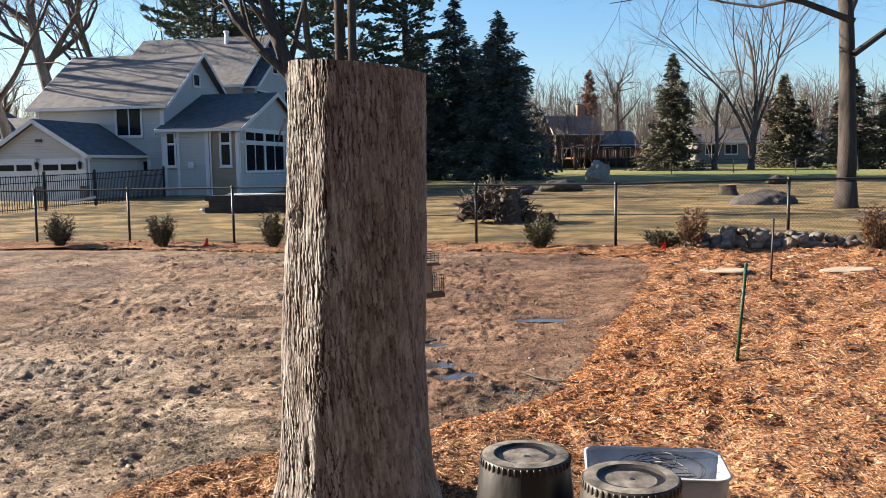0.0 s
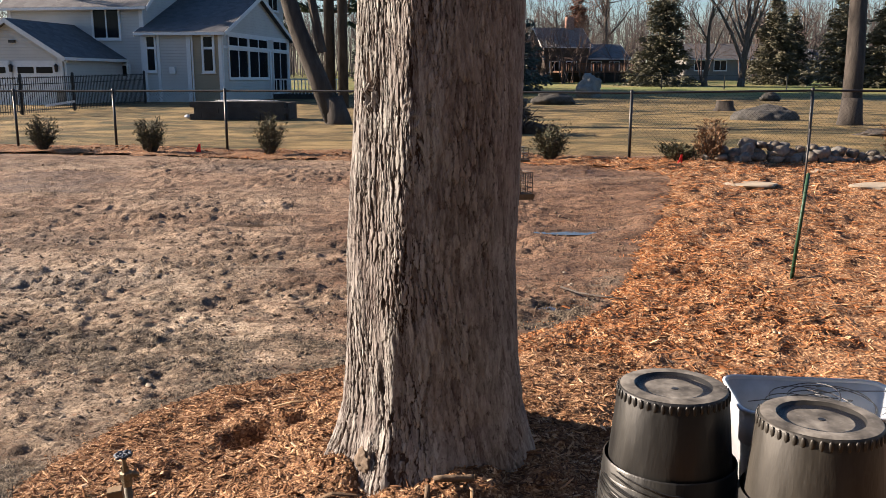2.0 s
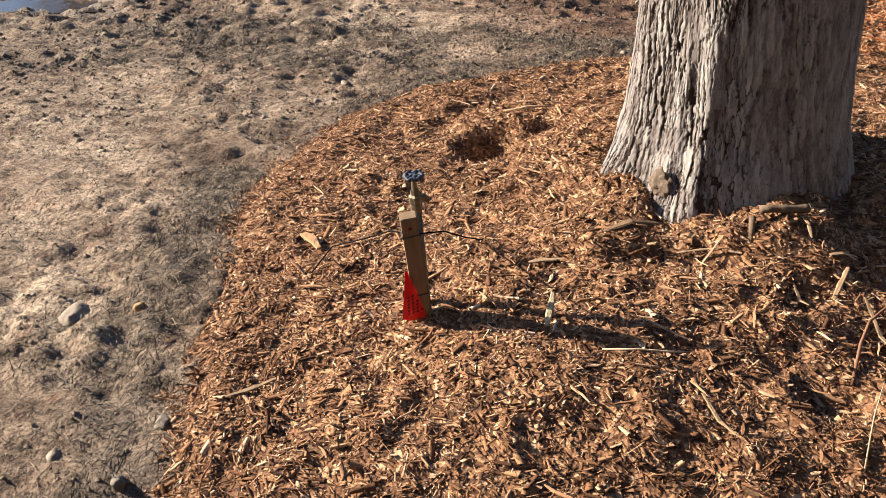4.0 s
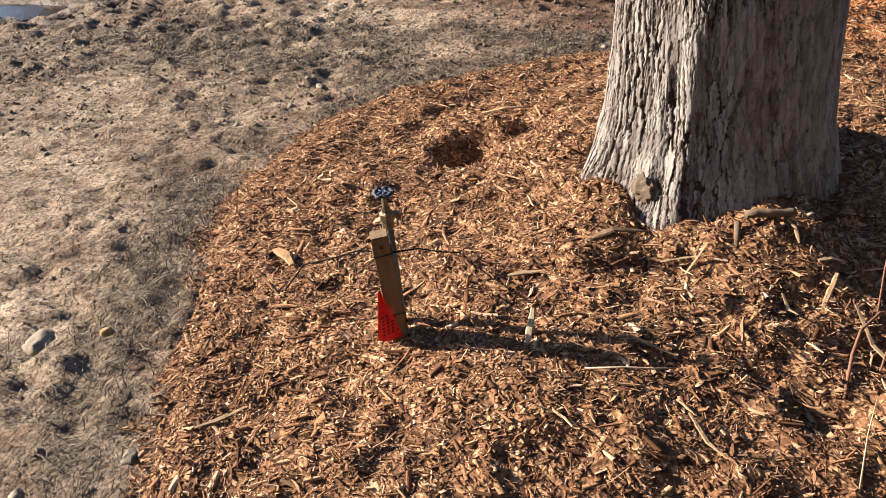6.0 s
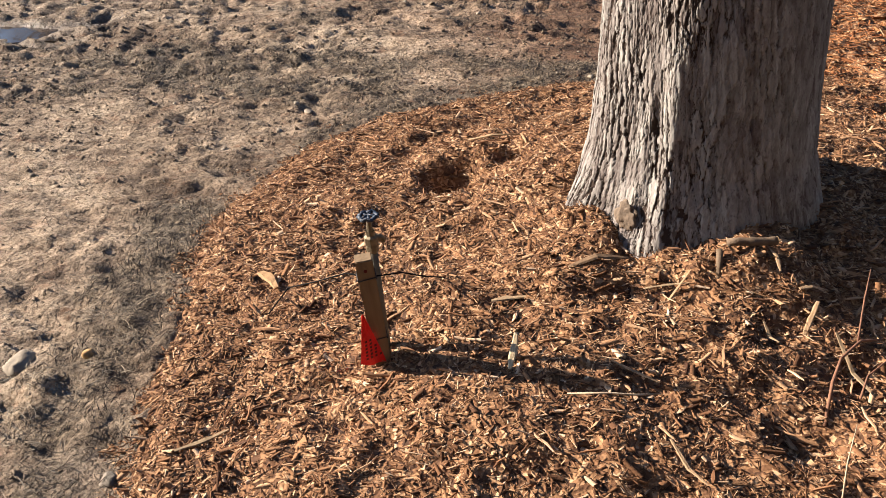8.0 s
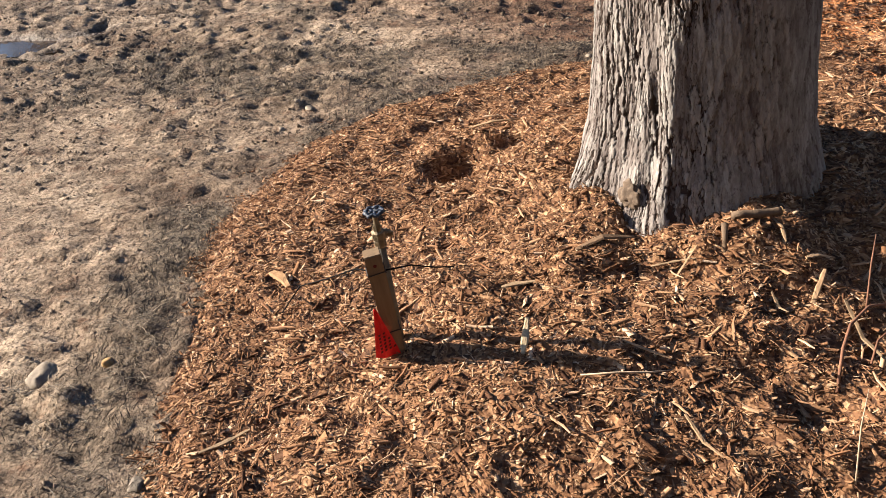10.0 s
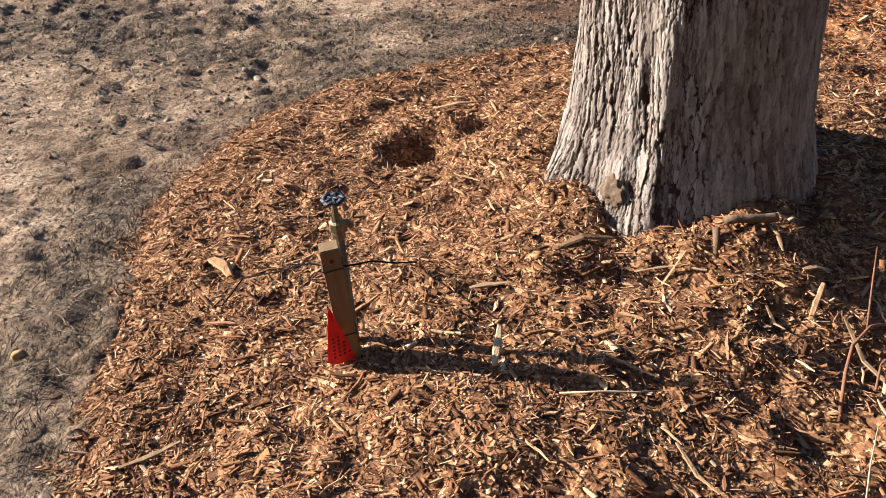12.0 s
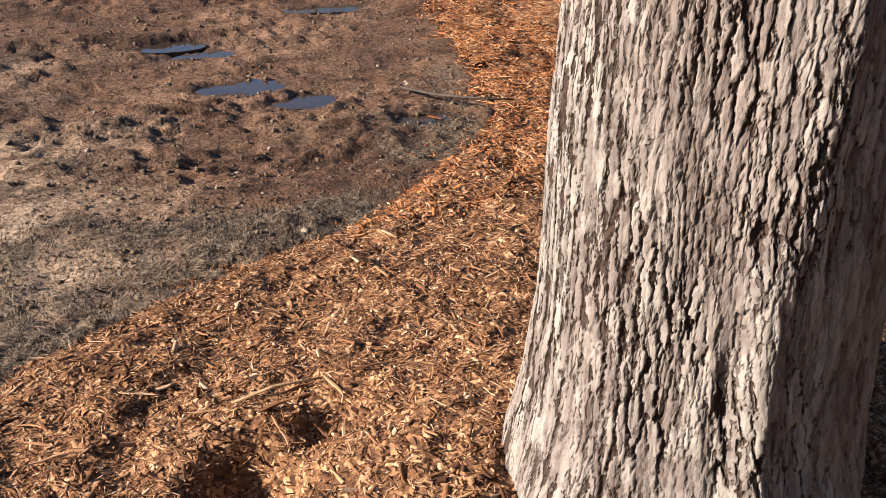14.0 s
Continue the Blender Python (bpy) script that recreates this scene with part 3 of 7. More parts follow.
def ground_top(x, y):
    z = lie(x, y)
    mud = smooth(19.5, 17.0, y) * smooth(-22, -18, x)
    warp = 0.5 * fbm(x * 0.7, y * 0.7, 13, 3)
    rut = 0.045 * fbm(x * 0.55, y * 2.6 + 0.35 * x + warp, 5, 4) + 0.085 * fbm(x * 0.9 + warp, y * 3.0, 7, 6, 0.62) * smooth(4, 8, y) + 0.065 * fbm(x * 3.6, y * 4.4, 53, 4, 0.62) * smooth(5, 8, y) + 0.055 * fbm(x * 2.4, y * 2.8, 8, 5, 0.66) * smooth(8, 4, y)
    along, across = (x + 5.0) * 0.926 - (y - 9.0) * 0.378, (y - 9.0) * 0.926 + (x + 5.0) * 0.378
    across = across + 0.25 * fbm(x * 0.9, y * 0.9, 37, 2)
    tread = smooth(0.34, 0.15, np.abs(across)) * smooth(-3.0, -1.5, along) * smooth(3.3, 2.0, along) * smooth(-0.10, 0.10, fbm(x * 1.3, y * 1.3, 39, 3))
    rut = rut + tread * (0.009 * np.sin(2 * np.pi * (along + 0.6 * across) / 0.15 + 9 * fbm(x * 2, y * 2, 33, 3)) - 0.012)
    rut = rut + 0.05 * np.exp(-((y - 11.55 + 0.06 * x + 0.3 * fbm(x * 0.8, x * 0, 35, 2)) / 0.16) ** 2) * smooth(-1.5, -3.5, x)
    clod = (0.06 + 0.05 * smooth(5, 8, y)) * np.maximum(0, fbm(x * 6, y * 8, 9, 4, 0.7) - 0.03) * smooth(-0.1, 0.12, fbm(x * 0.6, y * 0.6, 15, 3))
    lump = cells(x * 9 + 0.6 * fbm(x * 5, y * 5, 43, 2), y * 11, 45)
    clod = clod + 0.020 * np.maximum(0, 0.42 - lump[0]) * (lump[2] > 0.7) * smooth(4, 6.5, y) + 0.062 * fbm(x * 12, y * 14, 47, 2, 0.6) * smooth(-0.12, 0.10, fbm(x * 1.1, y * 1.1, 49, 3))
    z = z + mud * (rut + clod) * (1 - 0.5 * np.minimum(1, 1.6 * puddle_dip(x, y))) * (1 - 0.7 * smooth(0, 0.3, bed_depth(x, y))) - 0.09 * puddle_dip(x, y) * mud
    z = z - (0.05 + 0.15 * smooth(14, 10, y)) * smooth(0.03, 0.4, bed_depth(x, y))
    return z + (1 - mud) * 0.04 * fbm(x * 0.6, y * 0.6, 3, 3) * (np.abs(x) < 200)


def height(x, y):
    """The ground that things stand on at one place."""
    a, b = np.array([float(x)]), np.array([float(y)])
    return float(np.maximum(mulch_top(a, b), ground_top(a, b))[0]) if bed_depth(a, b)[0] > 0.05 else float(ground_top(a, b)[0])


MATTED = [(-2.97, 6.65, 0.55, 0.35, 0.45), (-2.2, 6.35, 0.55, 0.20, 0.35), (-2.5, 4.5, 0.30, 0.40, 0.9), (-2.45, 3.55, 0.20, 0.50, 0.25), (-1.2, 6.72, 0.60, 0.16, 0.55), (-0.7, 6.62, 0.45, 0.14, 0.5), (-3.9, 6.9, 0.5, 0.25, 0.3)]
BARE = [(-3.55, 5.5, 0.75, 0.50, 1.3), (-3.1, 5.9, 0.35, 0.25, 0.7), (-1.35, 7.25, 0.90, 0.22, 0.9), (-2.75, 5.15, 0.35, 0.30, 0.7), (-0.4, 7.0, 0.5, 0.2, 0.7), (-2.65, 3.05, 0.25, 0.25, 0.7), (-3.2, 4.5, 0.40, 0.30, 0.7), (-2.85, 3.7, 0.25, 0.30, 0.45)]


def spots(x, y, those):
    return sum(k * np.exp(-((x - cx) / rx) ** 2 - ((y - cy) / ry) ** 2) for cx, cy, rx, ry, k in those)


def thatch(x, y):
    """Where matted dead grass lies on the soil, 0 to 1."""
    d = bed_depth(x, y)
    t = 0.62 * np.exp(-((d + 0.10) / 0.26) ** 2) * (1.0 + 2.4 * fbm(x * 1.6, y * 1.6, 63, 3))
    t = t + (0.06 + 0.42 * smooth(-0.02, 0.12, fbm(x * 0.9, y * 1.2, 61, 5, 0.6))) * (d < -0.1) * smooth(9.2, 6.8, y)
    t = t + spots(x, y, MATTED) - spots(x, y, BARE)
    t = smooth(0.16, 0.90, t + 2.1 * fbm(x * 4.2, y * 4.6, 66, 5, 0.70))
    return t * smooth(11, 8, y) * smooth(-9, -6, x) * smooth(2.2, 1.0, x) * (0.62 + 0.38 * smooth(3.5, 4.5, y))


def build_ground():
    far = np.array([1.25 ** i for i in range(1, 32)])
    xs = np.concatenate([-13 - far[::-1] * 1.2, np.arange(-13, -5.4, 0.10), np.arange(-5.4, 1.2, 0.026), np.arange(1.2, 4.5, 0.08), np.arange(4.5, 20, 0.5), 20 + far * 1.2])
    ys = np.concatenate([2.2 - far[::-1][8:] * 1.2, np.arange(2.2, 8.6, 0.026), np.arange(8.6, 18.5, 0.06), np.arange(18.5, 60, 1.0), 60 + far * 2.2])
    X, Y = np.meshgrid(xs, ys, indexing="ij")
    Z = ground_top(X, Y)
    me = mesh_of("ground", np.stack([X, Y, Z], -1).reshape(-1, 3), grid_faces(len(xs), len(ys)), M_GROUND)
    mud = np.clip(smooth(20.2, 19.4, Y - 0.22 * np.maximum(-X, 0) * 0.3 + 1.5 * smooth(-2, 3, X)) * smooth(-24, -20, X), 0, 1)
    wet = np.clip(1.6 * puddle_dip(X * 1.0, Y) + smooth(0.06, 0.22, fbm(X * 0.5 + 3, Y * 0.8, 23, 4)) * 0.5, 0, 1) * mud
    for key, arr in (("turf", 1 - mud), ("wet", wet), ("thatch", thatch(X, Y) * mud * 0.9), ("dry", np.clip(smooth(-0.6, -2.6, X + 1.6 * fbm(X * 0.7, Y * 0.9, 27, 3)) * (0.45 + 0.55 * smooth(12, 8, Y)) + 0.9 * fbm(X * 0.35, Y * 1.1, 29, 4), 0, 1)), ("far", smooth(58, 80, Y))):
        at = me.attributes.new(key, "FLOAT", "POINT")
        at.data.foreach_set("value", arr.ravel().astype(np.float32))
    tagged(new("ground", me), "bare muddy yard and dormant straw-coloured lawn", "ground", kind="structure")


def build_bed():
    pieces = []
    for x0, x1, y0, y1, step in ((-3, 2, 1.6, 7.8, 0.022), (2, 9.5, 2.4, 17.8, 0.055), (9.5, 22, -3, 17.8, 0.2), (2, 9.5, -3, 2.4, 0.2), (-3, 2, -3, 1.6, 0.1), (-3, 2, 7.8, 17.8, 0.06), (-16.2, -3, 17, 22, 0.12), (-3, 2, 17.8, 20.2, 0.09), (2, 22, 17.8, 18.2, 0.2)):
        xs, ys = np.arange(x0, x1 + step, step), np.arange(y0, y1 + step, step)
        xs, ys = np.linspace(x0, x1, len(xs)), np.linspace(y0, y1, len(ys))
        X, Y = np.meshgrid(xs, ys, indexing="ij")
        f = grid_faces(len(xs), len(ys))
        keep = (bed_depth(X, Y) + 0.35 * fbm(X * 3, Y * 3, 41, 3) > 0.0).ravel()
        pieces.append((np.stack([X, Y, mulch_top(X, Y)], -1).reshape(-1, 3), f[keep[f].all(1)]))
    n, vs, fs = 0, [], []
    for v, f in pieces:
        vs.append(v)
        fs.append(f + n)
        n += len(v)
    tagged(new("mulch_bed", mesh_of("mulch_bed", np.concatenate(vs), np.concatenate(fs), M_MULCH)), "fresh orange-brown shredded wood mulch bed", "mulch bed", kind="structure")


def chips(name, places, sizes, mat, label, tilt, rng, lift=0.0, category="wood chips", zfun=None, ends=False):
    """Loose splinters: one chip at each place, with its own turn and tilt."""
    n = len(places)
    z = (zfun or mulch_top)(places[:, 0], places[:, 1]) + lift
    yaw, pitch, roll = rng.uniform(0, 2 * np.pi, n), rng.normal(0, tilt, n), rng.normal(0, tilt * 1.3, n)
    corner = np.array([(x, y, w) for x in (-0.5, 0.5) for y in (-0.5, 0.5) for w in (-0.5, 0.5)])
    v = corner[None] * sizes[:, None, :]
    v = v * (1 + (rng.rand(n, 4, 3).repeat(2, 1) - 0.5) * np.array([0.7, 1.3, 0.6]))
    bend = rng.normal(0, 0.12, n)[:, None] * sizes[:, :1] * 4
    v[:, :, 1] += bend * (corner[None, :, 0] ** 2 - 0.1) * rng.choice([-1, 1], n)[:, None]
    cp, sp, cr, sr, cy, sy = np.cos(pitch), np.sin(pitch), np.cos(roll), np.sin(roll), np.cos(yaw), np.sin(yaw)
    x, y, w = v[..., 0], v[..., 1], v[..., 2]
    y, w = y * cr[:, None] - w * sr[:, None], y * sr[:, None] + w * cr[:, None]
    x, w = x * cp[:, None] + w * sp[:, None], -x * sp[:, None] + w * cp[:, None]
    x, y = x * cy[:, None] - y * sy[:, None], x * sy[:, None] + y * cy[:, None]
    v = np.stack([x + places[:, :1], y + places[:, 1:2], w + z[:, None]], -1).reshape(-1, 3)
    f = np.array([(0, 4, 5, 1), (2, 3, 7, 6), (1, 5, 7, 3)] + ([(0, 1, 3, 2), (4, 6, 7, 5)] if ends else []))
    f = (f[None] + 8 * np.arange(n)[:, None, None]).reshape(-1, 4)
    return tagged(new(name, mesh_of(name, v, f, mat, False)), label, category, kind="stuff")


def scatter(rng, n, x0, x1, y0, y1, edge=0.0):
    p = np.stack([rng.uniform(x0, x1, n), rng.uniform(y0, y1, n)], 1)
    d = bed_depth(p[:, 0], p[:, 1])
    p = p[d + 0.25 * fbm(p[:, 0] * 3, p[:, 1] * 3, 41, 3) > edge + 0.10 * rng.rand(n) ** 3 - 0.12 - 0.28 * rng.rand(n) ** 5]
    r = np.hypot(p[:, 0] - TRUNK[0], p[:, 1] - TRUNK[1])
    return p[r > 0.40]


def build_chips():
    rng = np.random.RandomState(5)
    p = scatter(rng, 115000, -2.5, 0.9, 2.1, 6.6)
    n = len(p)
    kind = rng.rand(n)
    ln = np.where(kind < 0.5, rng.gamma(3, 0.0036, n) + 0.004, rng.gamma(3, 0.0082, n) + 0.008)
    wd = np.where(kind < 0.5, ln * rng.uniform(0.18, 0.6, n), rng.uniform(0.0012, 0.0045, n))
    s = np.stack([np.minimum(ln, 0.11), wd, rng.uniform(0.0005, 0.0016, n)], 1)
    big = rng.rand(n) < 0.026
    s[big] = np.stack([rng.uniform(0.03, 0.065, n), rng.uniform(0.007, 0.016, n), rng.uniform(0.003, 0.006, n)], 1)[big]
    chips("wood_chips", p, s, M_CHIP, "loose shredded bark and wood chips on the bed", 0.27, rng, 0.002)
    p = scatter(rng, 80000, 0.6, 9.5, 2.2, 16.9)
    p = p[rng.rand(len(p)) < np.clip(1.35 - p[:, 1] / 14, 0.4, 0.9)]
    n = len(p)
    kind = rng.rand(n)
    ln = np.where(kind < 0.5, rng.gamma(3, 0.009, n) + 0.010, rng.gamma(3, 0.022, n) + 0.02)
    wd = np.where(kind < 0.5, ln * rng.uniform(0.12, 0.36, n), rng.uniform(0.002, 0.006, n))
    s = np.stack([np.minimum(ln, 0.18), wd, rng.uniform(0.001, 0.003, n)], 1) * (0.48 + 0.075 * p[:, 1:2])
    chips("wood_chips", p, s, M_CHIP_WIDE, "loose shredded bark and wood chips across the wide bed", 0.22, rng, 0.006)
    p = np.concatenate([scatter(rng, 24000, -0.5, 2.5, 6.2, 12.0), scatter(rng, 14000, -13, 4.5, 15.2, 21.0)])
    n = len(p)
    ln = np.where(p[:, 1] < 12, rng.gamma(3, 0.0065, n) + 0.008, rng.gamma(3, 0.011, n) + 0.012)
    s = np.stack([np.minimum(ln, 0.16), ln * rng.uniform(0.12, 0.40, n), rng.uniform(0.001, 0.003, n)], 1)
    chips("wood_chips", p, s, M_CHIP_WIDE, "loose wood chips along the fence and bed edge", 0.3, rng, 0.006)
    # long splinters lying on top of the bed, each a piece of its own
    bed = bpy.data.objects["mulch_bed"]
    each = random.Random(15)
    kinds = []
    for i in range(14):
        ln, wd, th = each.uniform(0.04, 0.12), each.uniform(0.004, 0.011), each.uniform(0.002, 0.005)
        g = Geo()
        for x, k in ((-0.5, 0.45), (-0.15, 1.0), (0.2, 0.9), (0.5, 0.35)):
            bend = each.uniform(-0.04, 0.04) * ln
            g.v += [(x * ln, bend - wd * k / 2, -th / 2), (x * ln, bend + wd * k / 2, -th / 2), (x * ln, bend + wd * k * 0.35, th * k / 2), (x * ln, bend - wd * k * 0.3, th * k / 2)]
        for s in range(3):
            g.f += [(4 * s + a, 4 * s + b, 4 * s + b + 4, 4 * s + a + 4) for a, b in ((0, 1), (1, 2), (2, 3), (3, 0))]
        g.f += [(3, 2, 1, 0), (12, 13, 14, 15)]
        kinds.append(g.mesh("splinter", M_SPLINTER))
    p = scatter(rng, 460, -2.2, 0.6, 2.4, 5.9)[:298]
    for (x, y), z in zip(p, mulch_top(p[:, 0], p[:, 1])):
        part("splinter", each.choice(kinds), None, bed, "", False, pose(x, y, z + 0.012, each.gauss(0, 9), each.gauss(0, 8), each.uniform(0, 360)))
    # clods and pebbles on the bare soil
    for count, box, size, mat, nm, lab, seed in ((7500, (-6, 1.8, 2.2, 11), (0.005, 0.030), M_CLOD, "soil_clods", "crumbled clods of soil on the bare yard", 3), (420, (-5, 1.0, 2.2, 9), (0.008, 0.035), M_PEBBLE, "pebbles", "small pale pebbles in the soil", 4), (9000, (-4.6, -0.4, 2.2, 7.6), (0.004, 0.020), M_CLOD, "soil_clods", "small clods of soil beside the bed", 9), (3200, (-13, 3, 7.5, 18.5), (0.010, 0.036), M_CLOD, "soil_clods", "crumbled clods of soil farther out", 6)):
        rng = np.random.RandomState(seed)
        q = np.stack([rng.uniform(box[0], box[1], count), rng.uniform(box[2], box[3], count)], 1)
        q = q[(bed_depth(q[:, 0], q[:, 1]) < 0.02) & (puddle_dip(q[:, 0], q[:, 1]) < 0.3)]
        k = size[0] + (size[1] - size[0]) * rng.rand(len(q)) ** 3
        k = k * (0.45 + 0.55 * smooth(4, 6.5, q[:, 1]))
        s = np.stack([k, k * rng.uniform(0.6, 1, len(q)), k * rng.uniform(0.4, 0.7, len(q))], 1)
        chips(nm, q, s, mat, lab, 0.5, rng, 0.0, nm.replace("_", " "), ground_top, True)
    # crumbs of soil that roughen the ground close by
    rng = np.random.RandomState(14)
    q = np.stack([rng.uniform(-4.6, 0.6, 40000), 2.1 + 5.2 * rng.rand(40000) ** 1.5], 1)
    q = q[rng.rand(len(q)) < 0.25 + 0.9 * smooth(-0.1, 0.15, fbm(q[:, 0] * 1.7, q[:, 1] * 1.7, 59, 3))]
    q = q[(bed_depth(q[:, 0], q[:, 1]) < 0.03) & (puddle_dip(q[:, 0], q[:, 1]) < 0.3)]
    n = len(q)
    k = 0.003 + 0.013 * rng.rand(n) ** 4
    z, a0 = ground_top(q[:, 0], q[:, 1]), rng.uniform(0, 6.28, n)
    v = np.zeros((n, 4, 3))
    for c in range(3):
        rad = k * rng.uniform(0.6, 1.2, n)
        v[:, c, 0], v[:, c, 1], v[:, c, 2] = q[:, 0] + rad * np.cos(a0 + 2.1 * c), q[:, 1] + rad * np.sin(a0 + 2.1 * c), z - 0.003
    v[:, 3, 0], v[:, 3, 1], v[:, 3, 2] = q[:, 0], q[:, 1], z + k * rng.uniform(0.25, 0.7, n)
    f = (np.array([(0, 1, 3), (1, 2, 3), (2, 0, 3)])[None] + 4 * np.arange(n)[:, None, None]).reshape(-1, 3)
    tagged(new("soil_crumbs", mesh_of("soil_crumbs", v.reshape(-1, 3), f, M_CRUMB, False)), "fine crumbs of dry soil on the bare yard", "soil crumbs", kind="stuff")
    # dead grass thatch along the edge of the bed: thin folded blades
    rng = np.random.RandomState(8)
    q = np.stack([rng.uniform(-5.6, 1.0, 300000), rng.uniform(2.1, 8.8, 300000)], 1)
    d = bed_depth(q[:, 0], q[:, 1])
    q = q[(rng.rand(len(q)) < thatch(q[:, 0], q[:, 1]) * (0.85 - 0.06 * q[:, 1]) + 0.02) & (d < 0.10) & (puddle_dip(q[:, 0], q[:, 1]) < 0.25)]
    n = len(q)
    ln, wd = rng.gamma(3, 0.0090, n) + 0.007, rng.uniform(0.0009, 0.0022, n) * (0.8 + 0.08 * q[:, 1])
    yaw, rise, arch = 14 * fbm(q[:, 0] * 3, q[:, 1] * 3, 57, 2) + rng.normal(0, 0.7, n), rng.normal(0.10, 0.30, n), np.abs(rng.normal(0.008, 0.008, n))
    z = ground_top(q[:, 0], q[:, 1]) + 0.004
    c, s = np.cos(yaw), np.sin(yaw)
    v = np.zeros((n, 6, 3))
    for k, (u, w) in enumerate(((-0.5, -0.5), (-0.5, 0.5), (0.05, -0.5), (0.05, 0.5), (0.5, -0.3), (0.5, 0.3))):
        v[:, k, 0] = q[:, 0] + ln * u * c - wd * w * s
        v[:, k, 1] = q[:, 1] + ln * u * s + wd * w * c
        v[:, k, 2] = z + (arch if k in (2, 3) else 0) + ln * (u + 0.5) * np.clip(rise, -0.05, 0.8) + wd * w * 0.6
    f = (np.array([(0, 2, 3, 1), (2, 4, 5, 3)])[None] + 6 * np.arange(n)[:, None, None]).reshape(-1, 4)
    tagged(new("dead_grass", mesh_of("dead_grass", v.reshape(-1, 3), f, M_THATCH, False)), "matted dead grass on the soil round the bed", "dead grass", kind="stuff")


def build_puddles():
    for k, (px, py, rx, ry) in enumerate(PUDDLES):
        n = 48
        z = float(lie(px, py)) - 0.035
        g = Geo()
        ring = [(px + 1.5 * rx * math.cos(2 * math.pi * i / n), py + 1.5 * ry * math.sin(2 * math.pi * i / n)) for i in range(n)]
        g.add([(x, y, z) for x, y in ring] + [(x, y, z - 0.15) for x, y in ring], [tuple(range(n))] + [(i, i + n, (i + 1) % n + n, (i + 1) % n) for i in range(n)])
        single("puddle", g, M_WATER, "shallow muddy puddle reflecting the sky", "puddle", kind="structure")


# ---- the cut trunk ----
def trunk_radius(z):
    return np.interp(z, [-0.25, -0.08, 0.0, 0.10, 0.24, 0.45, 0.86, 1.5, 2.3], [0.66, 0.565, 0.505, 0.465, 0.422, 0.396, 0.373, 0.357, 0.342])


def trunk_axis(z):
    return np.interp(z, [-0.25, 0.1, 0.86, 1.5, 2.3], [-0.44, -0.45, -0.465, -0.435, -0.410])


